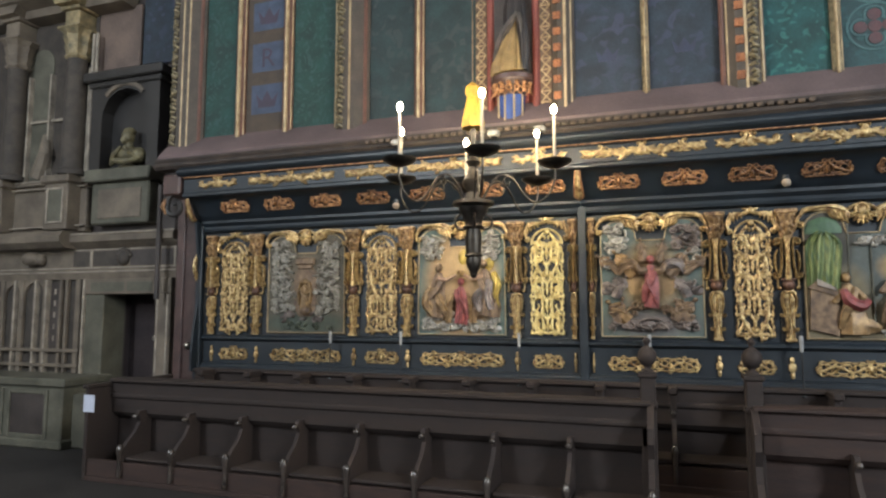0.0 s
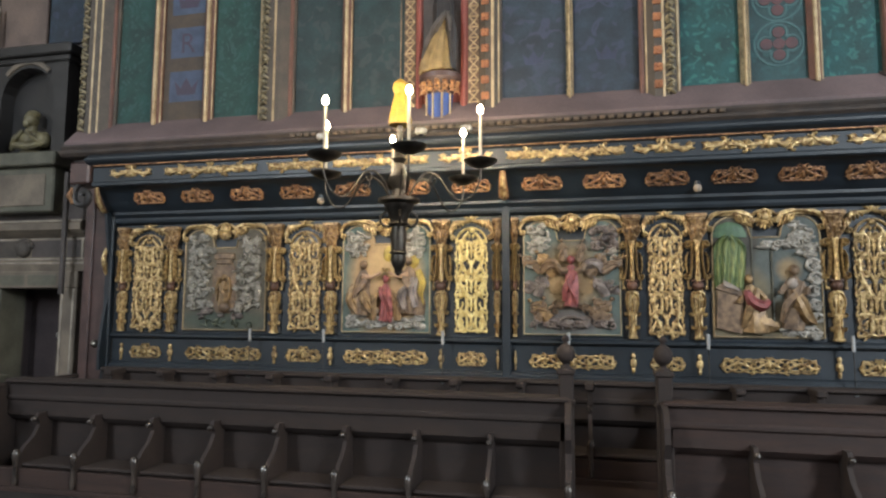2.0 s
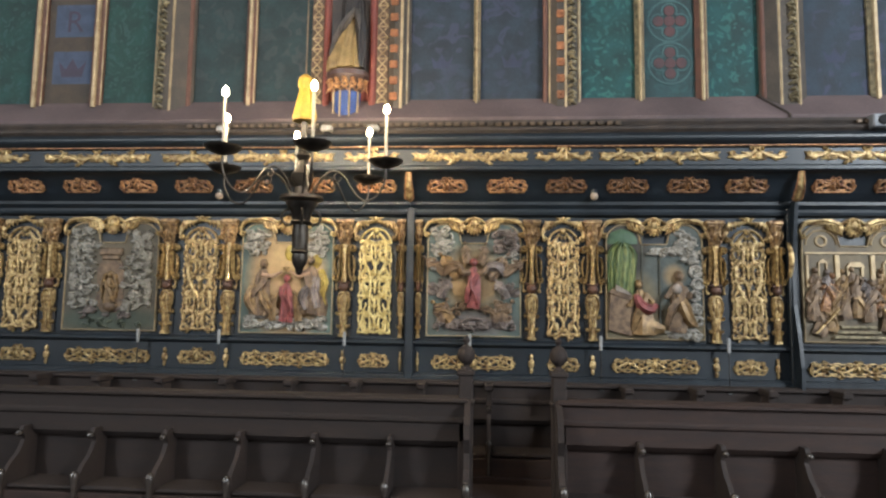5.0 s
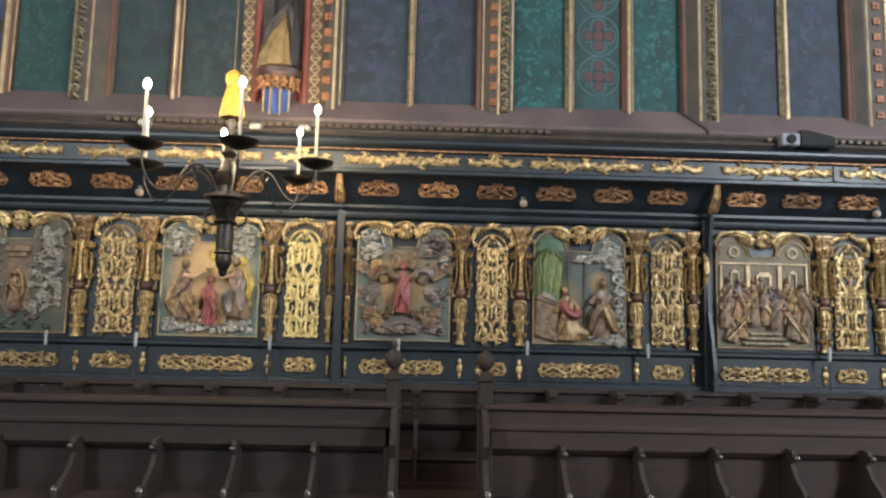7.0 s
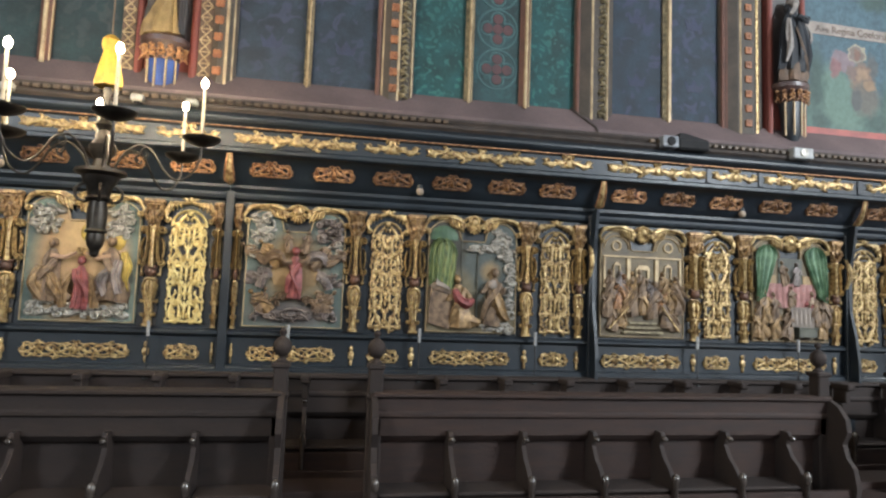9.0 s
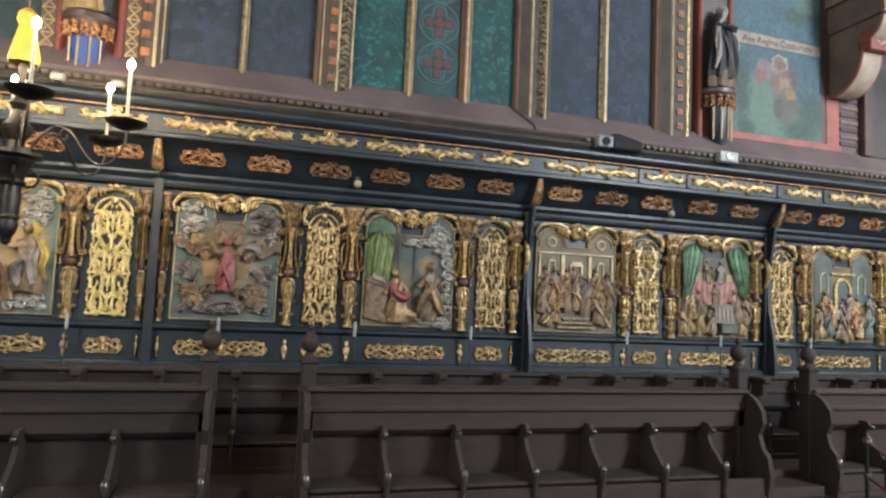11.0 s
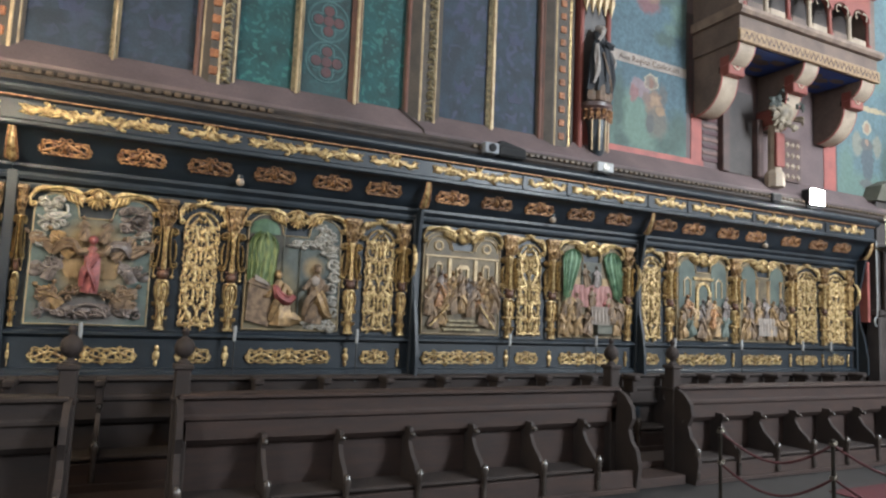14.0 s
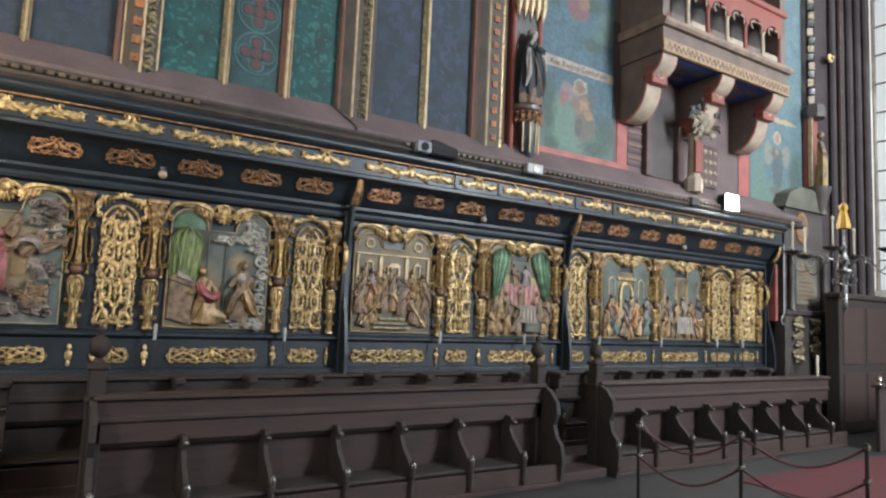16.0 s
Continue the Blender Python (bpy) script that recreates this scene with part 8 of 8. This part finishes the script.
for x in (-8.62, -8.2, -7.98, -7.25):
    part("pale_strip", Mb().box(x - 0.018, x + 0.018, -0.135, -0.05, 0.9, 2.25, 0.004), PALE_STONE, a, smooth=0)
for z in (3.02, 3.60, 3.72):
    part("fillet", Mb().box(-9.9, -7.28, -0.19, 0, z, z + 0.02, 0.003), PALE_STONE, a, smooth=0)
for x in (-8.56, -8.12, -7.34, -7.42):
    part("pale_strip", Mb().box(x - 0.016, x + 0.016, -0.15, -0.05, 3.76, 5.4, 0.004), PALE_STONE, a, smooth=0)
part("boss", Mb().ball((-8.25, -0.16, 2.56), (0.17, 0.13, 0.11), 14, 8).ball((-8.10, -0.14, 2.55), (0.08, 0.09, 0.09), 10, 6), STONE, a, "carved stone boss")
head = Mb().ball((-6.55, -0.13, 2.54), (0.10, 0.07, 0.11), 12, 8)
for q in range(5):
    head.ball((-6.55 + 0.11 * math.cos(radians(20 + 35 * q)), -0.12, 2.55 + 0.10 * math.sin(radians(20 + 35 * q))), 0.042, 8, 5)
part("boss", head, COLUMN, a, "dark carved boss")
for x0, x1 in ((-7.87, -7.42), (-9.3, -8.75)):
    pd = part("pedestal", Mb().box(x0, x1, -0.34, 0, 2.96, 3.66, 0.015).box(x0 - 0.05, x1 + 0.05, -0.39, 0, 3.64, 3.76, 0.02), STONE, a, smooth=0)
    part("pedestal_panel", Mb().box(x0 + 0.09, x1 - 0.09, -0.346, -0.34, 3.08, 3.54, 0.002), STONE_GREEN, pd, smooth=0)
    part("pedestal_frame", Mb().box(x0 + 0.06, x0 + 0.09, -0.36, -0.34, 3.05, 3.57, 0.006).box(x1 - 0.09, x1 - 0.06, -0.36, -0.34, 3.05, 3.57, 0.006).box(x0 + 0.09, x1 - 0.09, -0.36, -0.34, 3.54, 3.57, 0.006).box(x0 + 0.09, x1 - 0.09, -0.36, -0.34, 3.05, 3.08, 0.006), PALE_STONE, pd, smooth=0)
part("pedestal_wall", Mb().box(-9.9, -7.3, -0.12, 0, 2.95, 3.70, 0.01).box(-9.9, -7.25, -0.18, 0, 3.66, 3.74, 0.015), STONE, a, smooth=0)
for x in (-7.50, -8.72):
    cm = WORN_GILT if x > -8 else STONE
    part("column", Mb().lathe([(0.19, 3.76), (0.19, 3.82), (0.15, 3.86), (0.153, 4.4), (0.135, 5.50)], (x, -0.22, 0), 22), COLUMN, a, "dull brown marble column")
    part("capital", Mb().lathe([(0.14, 5.50), (0.165, 5.53), (0.14, 5.57), (0.17, 5.70), (0.15, 5.71), (0.19, 5.84), (0.17, 5.85), (0.23, 5.93)], (x, -0.22, 0), 24, 1, 1, 0.12, 8), cm, a, "worn gilt capital")
    part("impost", Mb().box(x - 0.21, x + 0.21, -0.43, 0, 5.93, 5.97, 0.01).box(x - 0.14, x + 0.14, -0.36, 0, 5.97, 6.22, 0.015).box(x - 0.19, x + 0.19, -0.41, 0, 6.22, 6.28, 0.015).extrude([(x - 0.19, 6.28), (x + 0.19, 6.28), (x + 0.30, 6.45), (x + 0.30, 6.62), (x - 0.30, 6.62), (x - 0.30, 6.45)], "y", -0.5, 0), cm, a, smooth=0)
for x in (-7.27, -7.20):
    part("thin_shaft", Mb().lathe([(0.022, 3.78), (0.022, 5.9)], (x, -0.16, 0), 8), PALE_STONE, a)
part("upper_arch_wall", Mb().box(-9.9, -7.3, -0.06, 0, 3.7, 9, 0), COLUMN, a, smooth=0)
part("upper_cornice", Mb().extrude([(0.0, 6.24), (-0.30, 6.26), (-0.34, 6.36), (-0.55, 6.42), (-0.6, 6.50), (-0.6, 6.64), (0, 6.7)], "x", -9.9, -6.62), STONE, a, smooth=0)
part("arch_niche", Mb().extrude([(-8.65, 3.78), (-8.15, 3.78), (-8.15, 5.6)] + arc(-8.4, 5.6, 0.25, 0, 180, 10) + [(-8.65, 5.6)], "y", -0.075, -0.06), STONE_GREEN, a, "grey-green niche panel", 0)
part("crosspiece", Mb().box(-8.65, -7.75, -0.11, -0.07, 4.66, 4.70, 0.005), PALE_STONE, a, smooth=0)
part("draped_carving", Mb().tube([(-8.18, -0.12, 4.45), (-8.12, -0.16, 4.15), (-8.28, -0.13, 3.80)], [0.05, 0.10, 0.13], 10), STONE, a, "worn grey carving")
part("plain_panel", Mb().box(-7.3, -6.5, -0.05, 0, 5.3, 6.3, 0.01), SOFFIT_BROWN, a, "plain brown plaster panel", 0)
d = thing("doorway", "stone door frame round a dark passage", "doorway", (0, A, 0))
part("jamb", Mb().box(-7.24, -6.90, -0.10, 0.3, 0, 2.03, 0.012), STONE_GREEN, d, "greenish stone jamb", 0)
part("jamb", Mb().box(-5.96, -5.70, -0.12, 0.3, 0, 2.03, 0.012), STONE, d, smooth=0)
part("jamb_edge", Mb().box(-5.93, -5.90, -0.132, -0.12, 0, 2.02, 0.004).box(-5.76, -5.73, -0.132, -0.12, 0, 2.02, 0.004), PALE_STONE, d, "pale jamb edges", 0)
part("lintel", Mb().box(-7.24, -5.70, -0.12, 0.3, 2.03, 2.25, 0.012), STONE, d, smooth=0)
for x0, x1 in ((-7.12, -6.52), (-6.46, -6.02)):
    part("lintel_panel", Mb().box(x0, x1, -0.126, -0.12, 2.07, 2.20, 0.002), STONE_GREEN, d, "darker lintel panel", 0)
tagged(part("passage_glint", Mb().ball((-6.42, 6.56, 1.40), (0.08, 0.05, 0.06), 12, 8), SILVER), "dim grey metal shape in the dark passage", "lamp")
tagged(part("red_marble_pier", Mb().box(-5.46, -5.03, 5.80, A + 0.015, 0, 3.66, 0.02).box(-5.40, -5.30, 5.77, 5.80, 0, 3.3, 0.01), MARBLE_RED, smooth=0), "red-brown marble pier between the door and the stalls", "pier", kind="structure")
tagged(part("dark_rod", Mb().lathe([(0.035, 1.95), (0.035, 3.5)], (-5.80, A - 0.27, 0), 10), STONE_DARK), "dark upright pole fixed before the entablature", "pole")
n = thing("bust_niche", "black marble aedicule with an arched niche and a stone plinth", "niche", (0, A, 0))
prof = [(-7.18, 3.80), (-6.98, 3.80), (-6.98, 4.55)] + [(-6.56 - 0.42 * math.cos(radians(q)), 4.55 + 0.42 * math.sin(radians(q))) for q in range(0, 181, 15)] + [(-6.14, 4.55), (-6.14, 3.80), (-5.94, 3.80), (-5.94, 5.10), (-7.18, 5.10)]
part("frame", Mb().extrude(prof, "y", -0.22, 0), BLACK, n, "black marble frame", 0)
part("niche_back", Mb().box(-7.1, -6.0, -0.02, 0.0, 3.8, 5.05, 0), BLACK, n, smooth=0)
part("cornice", Mb().box(-7.28, -5.84, -0.32, 0, 5.10, 5.24, 0.02).box(-7.22, -5.90, -0.26, 0, 5.02, 5.10, 0.015), BLACK, n, smooth=0)
part("arch_trim", Mb().stroke(arc(-6.56, 4.60, 0.44, 40, 140, 12), 0.035, 0.03, -0.22), STONE, n, "pale stone arch trim")
part("plinth", Mb().box(-7.18, -6.0, -0.30, 0, 3.62, 3.80, 0.02).box(-7.12, -6.08, -0.20, 0, 3.02, 3.62, 0.02), STONE_GREEN, n, smooth=0)
part("plinth_panel", Mb().box(-6.98, -6.20, -0.215, -0.20, 3.10, 3.52, 0.01), STONE, n, smooth=0)
bs = Mb().lathe([(0.13, 0), (0.15, 0.03), (0.10, 0.06), (0.16, 0.10)], (0, 0, 0), 20, 1, 0.6)
bs.ball((0, 0, 0.20), (0.20, 0.12, 0.13), 16, 8)
for s_ in (-1, 1):
    bs.ball((s_ * 0.19, 0.01, 0.19), (0.10, 0.10, 0.11), 12, 8)
    bs.tube([(s_ * 0.24, -0.04, 0.12), (s_ * 0.12, -0.12, 0.20), (s_ * 0.03, -0.11, 0.30)], [0.04, 0.035, 0.02], 7)
bs.tube([(-0.27, -0.03, 0.08), (-0.10, -0.13, 0.10), (0.10, -0.13, 0.07), (0.26, -0.03, 0.14)], [0.03, 0.045, 0.045, 0.03], 7)
bs.tube([(0.01, 0, 0.28), (0.01, -0.01, 0.38)], [0.075, 0.06], 10)
bs.ball((0.01, -0.02, 0.46), (0.085, 0.095, 0.105), 14, 10)
bs.ball((0.01, -0.09, 0.40), (0.05, 0.045, 0.06), 8, 6)
bs.ball((0.01, 0.01, 0.54), (0.09, 0.09, 0.06), 10, 6)
tagged(part("bust", bs, mat("dim_gilt_stone", (0.22, 0.19, 0.10), (0.09, 0.08, 0.05), 0.5, 0.2, 6, 0.3, 50), at=pose(-6.52, A - 0.16, 3.80)), "dull gilt stone bust standing in a black niche", "bust")
# stall end with a paper notice, gilt canopy end carving
tagged(part("stall_end", Mb().box(-5.30, -5.255, 4.36, 5.6, 0, 0.98, 0.01).box(-5.32, -5.24, 4.34, 5.62, 0.96, 1.0, 0.01), WOOD, smooth=0), "dark panelled end board of the stalls", "stall end")
tagged(part("paper_notice", Mb().box(-5.28, -5.13, 4.33, 4.334, 0.72, 0.90, 0), PAPER, smooth=0), "small white paper notice on the stall end", "notice")
g = thing("canopy_end_carving", "black and gilt carved volute at the canopy end", "carving", (-5.15, 5.42, 3.1))
vb = Mb()
pp, qq = curl(0, 0, 0.17, 90, 430, 0.03, 20)
vb.tube([(x, 0, z) for x, z in pp], 0.035, 7)
part("volute", vb, BLACK, g)
part("gilt_leaf", Mb().tube([(-0.14, -0.02, 0.10), (-0.16, -0.05, 0.0), (-0.12, -0.03, -0.10)], [0.02, 0.035, 0.012], 7), GOLD_DARK, g)
tagged(part("canopy_end_block", Mb().box(-5.32, -5.05, 5.36, 5.7, 3.24, 3.50, 0.02), MARBLE_RED, smooth=0), "red-brown block under the canopy end", "block")
tagged(part("brass_knob", Mb().ball((-5.15, 5.73, 1.35), 0.05, 12, 8), BRASS), "dull brass knob on the marble pier", "knob")
